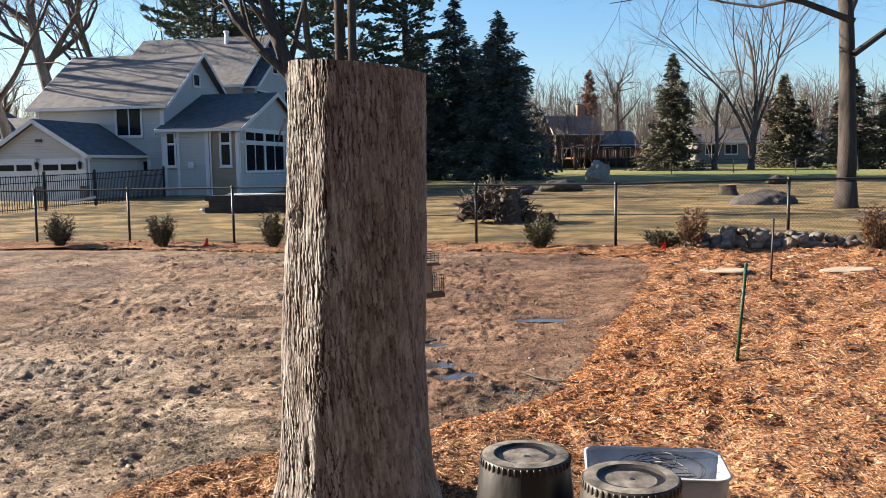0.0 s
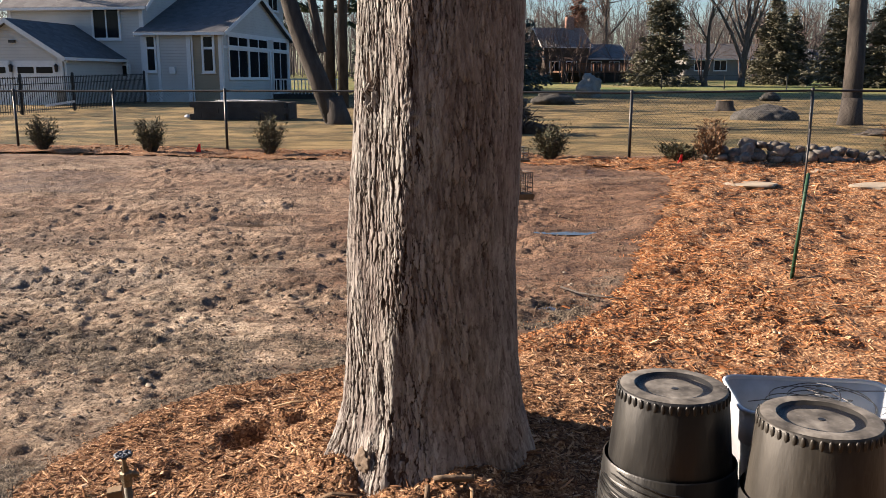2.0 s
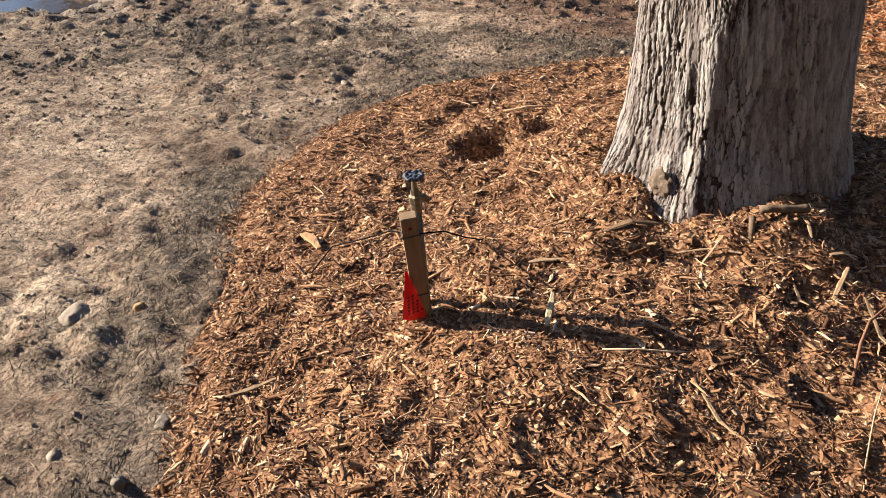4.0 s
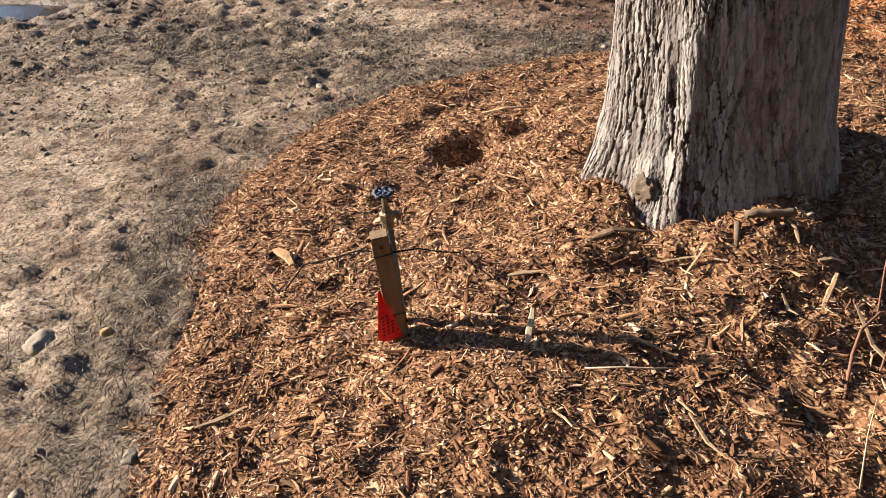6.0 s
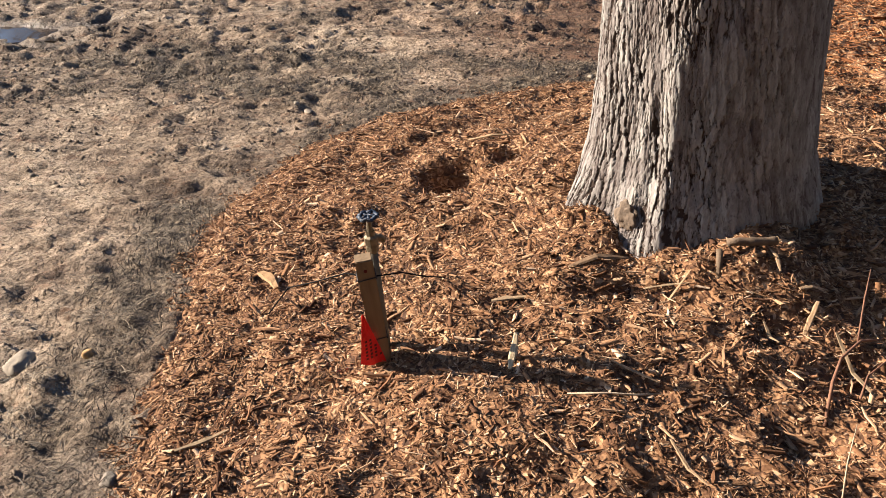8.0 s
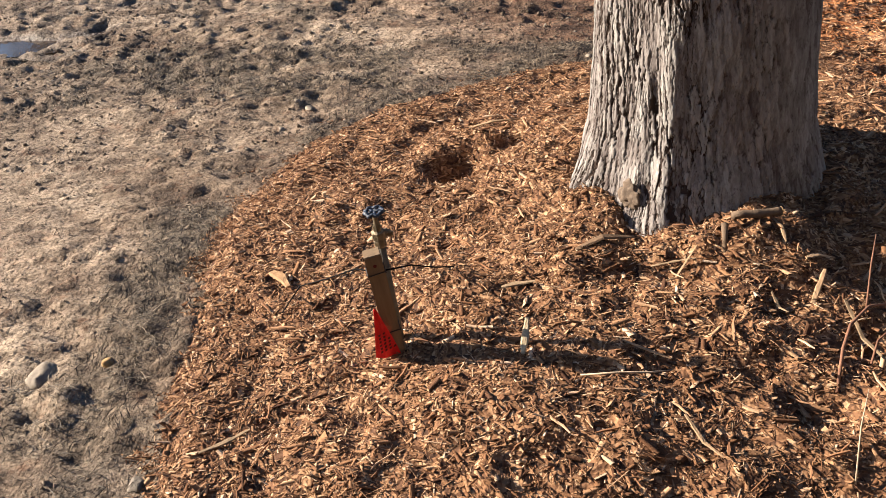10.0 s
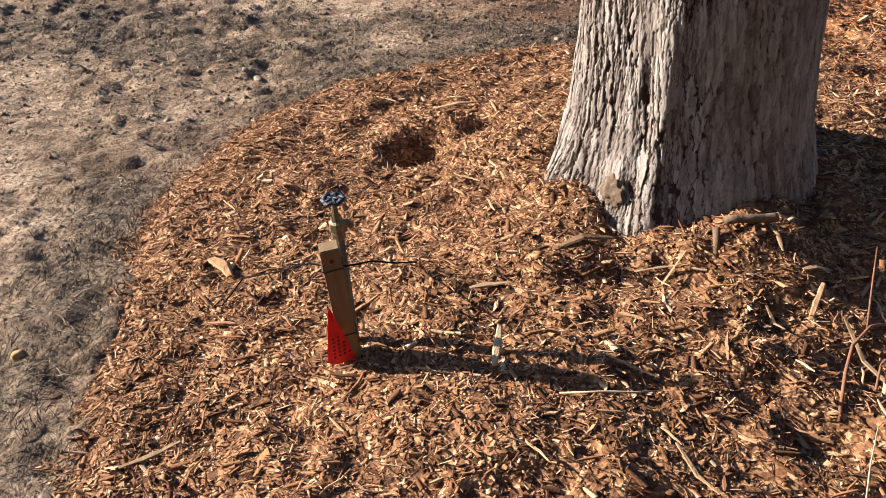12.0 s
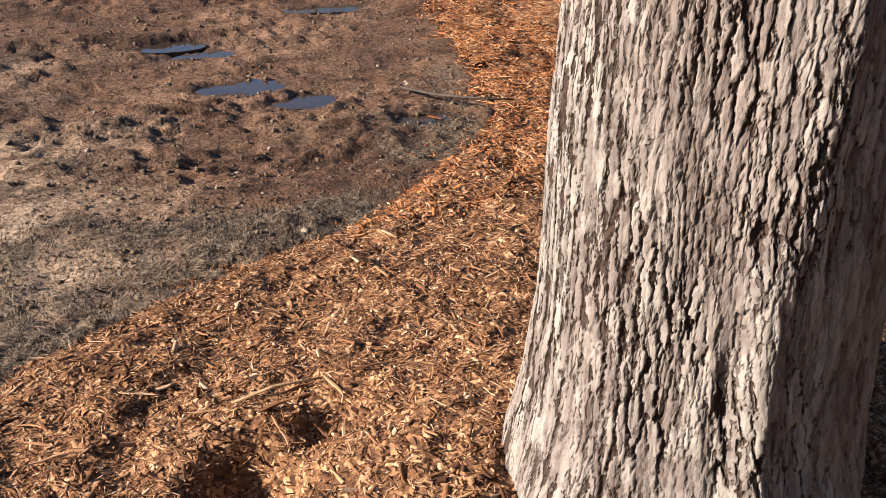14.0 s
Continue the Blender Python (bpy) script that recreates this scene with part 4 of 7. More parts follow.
def build_trunk():
    top, low, nz = 2.265, -0.25, 460
    fine = np.linspace(2.3, 5.95, 680)
    ang = np.concatenate([fine, np.linspace(5.95, 2.3 + 2 * np.pi, 90)[1:-1]])
    na = len(ang)
    a, z = np.meshgrid(ang, np.linspace(low, top, nz), indexing="ij")
    def near(centre, width):
        return np.exp(-(((a - centre + np.pi) % (2 * np.pi) - np.pi) / width) ** 2)

    flare = np.exp(-np.maximum(z + 0.05, 0) / 0.14)
    lobes = 0.060 * near(4.33, 0.15) + 0.045 * near(4.05, 0.16) - 0.09 * near(6.0, 0.7) - 0.06 * near(2.3, 0.8) + (0.035 * np.cos(5 * a + 1.5) + 0.028 * np.cos(3 * a + 0.6) + 0.020 * np.cos(9 * a)) * (1 - near(2.3, 0.6))
    bend = 0.16 * fbm(z * 3.1, z * 0 + 5, 67, 5, 0.6)
    low_side = smooth(0.80, 0.40, z) * (0.55 + 0.9 * np.clip(0.5 + 1.6 * fbm(z * 6, a * 3, 69, 3), 0, 1))
    flute = low_side * (-0.013 * np.exp(-((a - 4.12 - bend) / 0.060) ** 2) + 0.013 * np.exp(-((a - 4.26 - bend) / 0.065) ** 2) - 0.012 * np.exp(-((a - 4.48 - 0.5 * bend) / 0.16) ** 2))
    flute = flute + smooth(0.4, 0.8, z) * (0.007 * np.exp(-((a - 4.33 - bend) / 0.09) ** 2) - 0.011 * np.exp(-((a - 4.55 - bend) / 0.13) ** 2)) - 0.013 * near(3.88, 0.26) + 0.006 * np.cos(4 * a + 0.4) + 0.004 * np.cos(7 * a) + 0.006 * fbm(a * 2.2, z * 1.4, 65, 3)

    def bump(ca, cz, size, deep):
        """A knot: a raised collar round a hollow."""
        d = np.hypot((a - ca) * 0.36, (z - cz) * 0.9) / size
        return deep * (np.exp(-((d - 1.0) / 0.45) ** 2) - 1.3 * np.exp(-(d / 0.62) ** 2))

    knot = bump(3.75, 1.55, 0.030, 0.016) + bump(4.45, 1.47, 0.020, 0.004) + bump(3.85, 2.1, 0.022, 0.008) + bump(4.62, 1.50, 0.018, 0.003) + bump(3.72, 1.22, 0.014, 0.005)
    side = -0.035 * near(2.4, 0.7) * smooth(1.1, 0.4, z) - (0.020 + 0.065 * smooth(1.2, 0.1, z)) * near(6.50, 0.36)
    tall = 0.018 * near(4.20, 0.20) * np.exp(-np.maximum(z, 0) / 0.30)
    r = (trunk_radius(z) * (1 - 0.14 * near(1.6, 0.9)) + flare * lobes + tall + flute + side) * 0.985 + knot
    # bark: tall flat plates with ragged edges, each lifting at one side, parted by dark cracks that come and go
    s = a * 0.36 + 0.10 * z

    def plates(kx, kz, seed, ragged, gap):
        u = s * kx + 1.1 * fbm(s * kx * 0.22, z * 3.5, seed, 3, 0.6) + ragged * fbm(s * 130, z * 60, seed + 3, 3, 0.7)
        v = z * kz + 1.9 * fbm(s * kx * 0.5, z * kz * 0.4, seed + 7, 3, 0.6) + ragged * fbm(s * 110, z * 55, seed + 5, 3, 0.7)
        f1, f2, val, ox, oy = cells(u, v, seed + 10)
        upright = 0.30 + 0.70 * smooth(0.10, 0.36, np.abs(ox))
        come_and_go = 0.25 + 0.75 * smooth(-0.20, 0.10, fbm(s * kx * 0.35, z * kz * 0.5, seed + 13, 3))
        return val, ox, oy, smooth(gap, 0.05, f2 - f1) * upright * come_and_go

    v1, ox1, oy1, c1 = plates(41, 10.5, 81, 0.7, 0.32)
    v2, ox2, oy2, c2 = plates(80, 20, 85, 0.7, 0.30)
    # cracks made shallower on the side turned from the sun, to soften the shade
    sunk = (c1 + 0.35 * c2 * (c1 < 0.3)) * (0.6 + 0.4 * smooth(4.6, 4.2, a))
    bark = 0.0035 * v1 + 0.0030 * ox1 - 0.0012 * oy1 - 0.0085 * sunk + 0.0013 * v2 + 0.0008 * ox2 + 0.005 * fbm(s * 16, z * 4, 91, 3) + 0.0016 * fbm(s * 150, z * 60, 95, 3, 0.65)
    r = r + bark - 0.002
    x, y = trunk_axis(z) + r * np.cos(a), TRUNK[1] + r * np.sin(a)
    zz = z - smooth(2.0, top, z) * (0.035 * (x + 0.43) / 0.34) + smooth(2.2, top, z) * 0.006 * fbm(a * 9, a * 0, 99, 3)
    f = grid_faces(na, nz)
    wrap = np.stack([np.arange(nz - 1) + (na - 1) * nz, np.arange(nz - 1), np.arange(1, nz), np.arange(1, nz) + (na - 1) * nz], 1)
    t = thing("tree_stump", "tall cut tree trunk with shaggy grey-brown bark", "tree stump")
    me = mesh_of("bark", np.stack([x, y, zz], -1).reshape(-1, 3), np.concatenate([f, wrap]), M_BARK)
    # crack colour weakened past the sunlit side: shaded contrast put into the colour
    shade_fade = 0.48 + 0.52 * smooth(4.7, 4.2, a)
    for key, arr in (("crack", c1 * shade_fade), ("chink", c2 * shade_fade), ("plate", v1), ("flake", v2)):
        me.attributes.new(key, "FLOAT", "POINT").data.foreach_set("value", arr.ravel().astype(np.float32))
    part("bark", me, None, t)
    ring = [(x[i, -1], y[i, -1], zz[i, -1] - 0.006) for i in range(0, na, 8)]
    g = Geo()
    mid = (float(np.mean([p[0] for p in ring])), TRUNK[1], float(np.mean([p[2] for p in ring])))
    k = len(ring)
    inner = [tuple(mid[j] + (p[j] - mid[j]) * 0.6 + (0.004 if j == 2 else 0) for j in range(3)) for p in ring]
    g.add(ring + inner + [mid], [(i, (i + 1) % k, (i + 1) % k + k, i + k) for i in range(k)] + [(i + k, (i + 1) % k + k, 2 * k) for i in range(k)])
    part("cut_face", g, M_CUT, t, "raw sawn end grain")
    # a worn patch of bare wood on a root, a splinter standing off the side and a lichen tuft at the rim
    g = blob((0.075, 0.018, 0.085), 4, 0.45, 4)
    part("root_scar", g, soft("rubbed_root_wood", (0.15, 0.112, 0.082), 0.45, 40), t, "bare rubbed wood on a root", True, pose(-0.748, 3.966, 0.095, -14, 0, -38))
    g = Geo()
    g.tube([(-0.765, 4.27, 2.02), (-0.785, 4.24, 1.96), (-0.80, 4.22, 1.88)], [0.006, 0.005, 0.001], 5)
    part("bark_splinter", g, M_BARK, t)
    rng = random.Random(12)
    g = Geo()
    for i in range(26):
        b = blob((0.02, 0.012, 0.016), i, 0.3, 1)
        m = pose(-0.56 + rng.gauss(0, 0.022), 4.10 + rng.gauss(0, 0.008), 2.225 + rng.gauss(0, 0.014))
        g.add([m @ Vector(p) for p in b.v], b.f)
    part("lichen", g, soft("yellow_lichen", (0.55, 0.38, 0.05), 0.3, 40), t, "yellow lichen tuft")


def build_feeder():
    """The small wire-fronted bird feeder that hangs on the far side of the trunk."""
    t = thing("bird_feeder", "small weathered wooden bird feeder with wire mesh", "bird feeder", pose(-0.10, 4.56, 1.09, 0, 0, 22))
    g = Geo().box((-0.085, -0.06, 0.0), (0.085, 0.06, 0.025))
    part("base", g, M_WOOD, t)
    g = Geo().box((-0.055, -0.045, 0.025), (0.02, 0.045, 0.17))
    part("body", g, soft("pale_feeder_board", (0.55, 0.50, 0.43), 0.15, 10), t, "pale board")
    g = Geo().box((-0.075, -0.06, 0.17), (0.06, 0.06, 0.18))
    part("roof", g, M_WOOD, t)
    for nm, x0, x1, z0, z1 in (("seed_cage", 0.02, 0.08, 0.03, 0.12), ("top_cage", -0.06, 0.055, 0.185, 0.235)):
        g = Geo()
        for i in range(6):
            x = x0 + (x1 - x0) * i / 5
            g.tube([(x, -0.05, z0), (x, -0.05, z1)], [0.0016] * 2, 4).tube([(x, 0.05, z0), (x, 0.05, z1)], [0.0016] * 2, 4)
        for j in range(5):
            z = z0 + (z1 - z0) * j / 4
            g.tube([(x0, -0.05, z), (x1, -0.05, z), (x1, 0.05, z), (x0, 0.05, z), (x0, -0.05, z)], [0.0016] * 5, 4)
        part(nm, g, M_BLACK, t, "thin dark wire cage")
    g = Geo().tube([(-0.06, 0, 0.235), (-0.10, -0.02, 0.26), (-0.16, -0.03, 0.25)], [0.003] * 3, 5)
    part("hanger", g, M_BLACK, t)


def build_pots():
    def stack(x, y, z0, top, mat, seed, turn, label):
        h = top - z0
        t = thing("pot_stack", label, "plant pots", pose(x, y, z0, 0, 0, turn), "upturned nursery pots")
        rng = random.Random(seed)
        ribs = 46
        for k, drop in enumerate((0.0, 0.055, 0.10, 0.14, 0.17)):
            zt, grow = h - drop, 0.012 * (k > 0) + 0.004 * k
            if k == 0:
                prof = [(0.0, zt - 0.012), (0.118, zt - 0.012), (0.122, zt), (0.150, zt + 0.001), (0.168, zt - 0.003), (0.173, zt - 0.012), (0.174, zt - 0.030), (0.176, zt - 0.034), (0.196, zt - 0.24)]
                g = Geo().lathe(prof, 120)
            else:
                g = Geo().lathe([(0.192 + grow, zt - 0.185), (0.197 + grow, zt - 0.19), (0.201 + grow, zt - 0.33)], 96)
            low = max(0.0, zt - 0.40)
            last = 0.20 + grow
            g.lathe([(last if k else 0.196, zt - (0.33 if k else 0.24)), (last + 0.006, max(low, 0.002)), (last + 0.018, max(low, 0.002)), (last + 0.018, max(low, 0.002) + 0.018), (last + 0.003, max(low, 0.002) + 0.022)], 96)
            pot = part("pot", g, mat if k == 0 else M_POT, t, "", True)
            if k == 0:
                r = Geo()
                for i in range(ribs):
                    a = 2 * math.pi * i / ribs
                    c = Vector((0.174 * math.cos(a), 0.174 * math.sin(a), zt - 0.022))
                    b = blob((0.010, 0.0145, 0.034), i, 0.02, 2)
                    m = Matrix.Translation(c) @ pose(0, 0, 0, 0, 0, math.degrees(a))
                    r.add([m @ Vector(p) for p in b.v], b.f)
                part("foot_ribs", r, mat, pot, "knobbly moulded foot ring", True)
                for hx, hy, hr in ((0.005, -0.004, 0.012),):
                    d = Geo()
                    d.add([(hx + hr * math.cos(q * math.pi / 6), hy + hr * 0.8 * math.sin(q * math.pi / 6), zt - 0.0105) for q in range(12)] + [(hx + hr * math.cos(q * math.pi / 6), hy + hr * 0.8 * math.sin(q * math.pi / 6), zt - 0.03) for q in range(12)], [tuple(range(12))] + [(q, q + 12, (q + 1) % 12 + 12, (q + 1) % 12) for q in range(12)])
                    part("drain_hole", d, M_BLACK, pot, "dark drain hole")
                disc = Geo().lathe([(0.0, zt - 0.0118), (0.117, zt - 0.0116)], 48)
                part("dusty_base", disc, M_POT_DUST, pot, "dusty recessed pot base", True)
                ring = Geo().lathe([(0.092, zt - 0.0112), (0.104, zt - 0.0095), (0.1175, zt - 0.0085)], 60, lambda a, z: 1 - 0.07 * max(0, math.sin(a * 2.0 + seed) + 0.6 * math.sin(5 * a)))
                part("dirt_ring", ring, M_WET_DIRT, pot, "damp black dirt in the recess", True)
                rim = Geo().lathe([(0.1225, zt + 0.0012), (0.150, zt + 0.0022), (0.167, zt - 0.0015)], 72)
                part("dusty_rim", rim, M_POT_DUST, pot, "dusty rim of the upturned pot", True)
            if k >= 1:
                # creased wrap and lips of the nested pots
                r = Geo()
                for i in range(7):
                    zz, a0 = zt - 0.19 - 0.02 * i + rng.uniform(-0.006, 0.006), rng.uniform(2.6, 3.6)
                    pts = [((0.2015 + grow + 0.002) * math.cos(a0 + q * 0.12), (0.2015 + grow + 0.002) * math.sin(a0 + q * 0.12), zz - 0.004 * q + 0.004 * rng.random()) for q in range(12)]
                    r.tube(pts, [0.0015 + 0.002 * math.sin(math.pi * q / 11) for q in range(12)], 5)
                part("lip_creases", r, M_POT, pot)
        return t

    stack(0.302, 3.285, height(0.3, 3.28) - 0.01, 0.665, M_POT, 1, 10, "stack of upturned black nursery pots")
    stack(0.655, 3.01, height(0.65, 3.0) - 0.01, 0.668, M_POT_FADED, 2, 75, "stack of upturned sun-faded dark nursery pots")


def build_tub():
    z0 = height(0.9, 3.5) - 0.01
    t = thing("storage_tub", "open milky white plastic storage tub with rolled rim", "storage tub", pose(0.852, 3.47, z0, 0, 0, -8))
    h = 0.555 - z0

    def loop(w, d, r, z, n=8):
        out = []
        for cx, cy, a0 in ((w - r, d - r, 0), (-w + r, d - r, 90), (-w + r, -d + r, 180), (w - r, -d + r, 270)):
            out += [(cx + r * math.cos(radians(a0 + 90 * i / n)), cy + r * math.sin(radians(a0 + 90 * i / n)), z) for i in range(n + 1)]
        return out

    rings = [loop(0.22, 0.14, 0.05, 0.0), loop(0.262, 0.170, 0.06, h * 0.80), loop(0.270, 0.178, 0.06, h * 0.81), loop(0.275, 0.183, 0.06, h - 0.010), loop(0.284, 0.192, 0.066, h - 0.008), loop(0.284, 0.192, 0.066, h), loop(0.271, 0.179, 0.06, h), loop(0.262, 0.170, 0.055, h * 0.8), loop(0.22, 0.14, 0.05, 0.012)]
    k = len(rings[0])

    def skin(rs, caps):
        n = len(rs)
        f = [(i * k + j, i * k + (j + 1) % k, (i + 1) * k + (j + 1) % k, (i + 1) * k + j) for i in range(n - 1) for j in range(k)]
        f += [tuple(reversed(range(k))), tuple(range((n - 1) * k, n * k))] if caps else []
        return Geo().add([p for r in rs for p in r], f)

    part("tub_body", skin(rings[:4] + [loop(0.272, 0.180, 0.06, h - 0.008)] + rings[7:], True), M_TUB, t, "", True)
    part("rim", skin(rings[3:7] + [loop(0.2715, 0.1795, 0.06, h - 0.012)], False), M_TUB, t, "rolled white rim", True)
    rng = random.Random(4)
    w = Geo()
    for i in range(11):
        cx, cy, rad = rng.uniform(-0.10, 0.06), rng.uniform(-0.03, 0.05), rng.uniform(0.10, 0.15)
        a0, span, tip = rng.uniform(0, 6.28), rng.uniform(2.6, 5.0), rng.uniform(-0.12, 0.12)
        pts = [(cx + rad * math.cos(a0 + span * k / 18), cy + rad * math.sin(a0 + span * k / 18), h - 0.03 + tip * math.cos(span * k / 18) * 0.35) for k in range(19)]
        w.tube(pts, [0.0019] * 19, 5)
    w.tube([(-0.262, -0.10, h + 0.002), (-0.08, 0.0, h - 0.01), (0.10, 0.09, h - 0.015), (0.262, 0.06, h + 0.002)], [0.0019] * 4, 5)
    single("wire_scraps", w, M_BLACK, "loose curls of thin dark wire across the open tub", "wire", pose(0.87, 3.47, z0 + 0.003, 0, 0, -8))


def build_stems():
    t = thing("stem_bundle", "bundle of dry cut stems with pale ends", "cut stems", pose(1.33, 3.24, 0, 0, 0, 0))
    rng = random.Random(7)
    z0 = height(1.33, 3.24) - 0.02
    for i in range(160):
        x, y = rng.uniform(-0.22, 0.48), rng.uniform(-0.18, 0.16)
        hgt, lx, ly = rng.uniform(0.36, 0.60), rng.uniform(-0.10, 0.26), rng.uniform(-0.1, 0.08)
        r = rng.uniform(0.005, 0.0115)
        pts = [(x + lx * q + 0.01 * math.sin(3 * q + i), y + ly * q, z0 + hgt * q) for q in (0, 0.35, 0.7, 1)]
        part("stem", Geo().tube(pts, [r, r, r * 0.95, r * 0.85], 7), M_STALK, t, "", True)


def build_stake():
    gz = height(-1.53, 3.47)
    t = thing("wooden_stake", "weathered square wooden marker stake with red tag", "stake", pose(-1.522, 3.478, gz - 0.10, 3.0, -5.5, 14))
    top = 0.245 - gz + 0.10
    g = Geo()
    bm = bmesh.new()
    bmesh.ops.create_cube(bm, size=1)
    bmesh.ops.scale(bm, vec=(0.050, 0.044, top), verts=bm.verts)
    bmesh.ops.translate(bm, vec=(0, 0, top / 2), verts=bm.verts)
    bmesh.ops.bevel(bm, geom=bm.edges[:], offset=0.0025, segments=2, affect="EDGES")
    bm.verts.index_update()
    g.add([v.co[:] for v in bm.verts], [tuple(v.index for v in f.verts) for f in bm.faces])
    bm.free()
    part("post", g, M_WOOD, t)
    part("nail_knot", Geo().tube([(0.0, -0.0235, top - 0.035), (0.0, -0.0215, top - 0.035)], [0.005, 0.006], 10), M_INK, t, "dark knot")
    for zz in (top - 0.065, top - 0.285):
        g = Geo()
        for a, b in (((-0.0265, -0.0235), (0.0265, -0.0235)), ((0.0265, -0.0235), (0.0265, 0.0235)), ((0.0265, 0.0235), (-0.0265, 0.0235)), ((-0.0265, 0.0235), (-0.0265, -0.0235))):
            g.tube([(*a, zz), (*b, zz + 0.004)], [0.002] * 2, 5)
        part("tie_wire", g, M_BLACK, t, "black tie wire")
    tag = Geo()
    zb = 0.125
    n, rows = 6, []
    for j in range(9):
        q = j / 8
        w0, w1 = -0.037 - 0.030 * q, -0.030 + 0.040 * q ** 0.9
        rows.append([(w0 + (w1 - w0) * i / n, -0.030 - 0.006 * math.sin(i * 1.1 + j * 0.7), zb + 0.185 * (1 - q) - 0.010 * i / n * q) for i in range(n + 1)])
    m = n + 1
    tag.add([p for r in rows for p in r], [(j * m + i, j * m + i + 1, (j + 1) * m + i + 1, (j + 1) * m + i) for j in range(8) for i in range(n)])
    tag.add([(p[0], p[1] + 0.0012, p[2]) for r in rows for p in r], [(j * m + i, (j + 1) * m + i, (j + 1) * m + i + 1, j * m + i + 1) for j in range(8) for i in range(n)])
    tob = part("red_tag", tag, M_RED, t, "bright red plastic warning tag", True)
    bars = Geo()
    for row in range(4):
        for w in range(6):
            x, z = -0.049 + 0.014 * row + 0.0010 * w, 0.020 + 0.013 * w + 0.004 * row
            if x < -0.030 + 0.040 * (1 - z / 0.185) - 0.010:
                bars.add([(x, -0.0385, zb + z), (x + 0.007, -0.0385, zb + z + 0.002), (x + 0.0085, -0.0385, zb + z + 0.010), (x + 0.0015, -0.0385, zb + z + 0.008)], [(0, 1, 2, 3)])
    part("print_bars", bars, M_INK, tob, "rows of small dark print")


def build_valve():
    gz = height(-1.53, 3.55)
    t = thing("valve_riser", "grey standpipe with blue wheel valve", "garden valve", pose(-1.522, 3.525, gz - 0.05, 1.5, -3, 0))
    h = 0.345 - gz + 0.05
    part("pipe", Geo().tube([(0, 0, 0), (0, 0, h - 0.115)], [0.0135] * 2, 14), M_PIPE, t, "", True)
    part("coupling", Geo().lathe([(0.0, h - 0.125), (0.018, h - 0.125), (0.019, h - 0.105), (0.017, h - 0.10), (0.021, h - 0.098), (0.021, h - 0.075), (0.014, h - 0.07), (0.014, h - 0.055)], 8), M_BRASS, t, "dull brass coupling")
    part("spigot", Geo().tube([(0, 0, h - 0.085), (0.022, 0.010, h - 0.085), (0.034, 0.016, h - 0.098)], [0.011, 0.0115, 0.010], 10), M_BRASS, t, "short brass outlet", True)
    part("stem", Geo().tube([(0, 0, h - 0.06), (0, 0, h - 0.012)], [0.010, 0.006], 10), M_BRASS, t)
    wheel = Geo()
    pts = [((0.025 + 0.0035 * math.cos(i * math.pi / 4 * 1.0 * 3)) * math.cos(i * math.pi / 18), (0.025 + 0.0035 * math.cos(i * math.pi / 3)) * math.sin(i * math.pi / 18), h - 0.008 + 0.002 * math.sin(i)) for i in range(37)]
    wheel.tube(pts, [0.0058] * 37, 8, False)
    for i in range(5):
        a = 2 * math.pi * i / 5
        wheel.tube([(0, 0, h - 0.006), (0.025 * math.cos(a), 0.025 * math.sin(a), h - 0.008)], [0.0045, 0.004], 6)
    part("hand_wheel", wheel, M_BLUE, t, "chipped blue hand wheel", True)
    # the thin black line that runs past the stake
    g = Geo()
    left, right = (-1.97, 3.80), (-1.36, 3.86)
    line = [(*left, height(*left) + 0.006), (-1.86, 3.70, -0.03), (-1.74, 3.58, 0.07), (-1.62, 3.475, 0.168), (-1.555, 3.442, 0.176), (-1.50, 3.452, 0.178), (-1.46, 3.51, 0.150), (-1.41, 3.68, 0.03), (*right, height(*right) + 0.006)]
    g.tube(line, [0.0024] * len(line), 6)
    single("drip_line", g, M_MESH, "thin black irrigation line over the mulch", "irrigation line", shade=True)


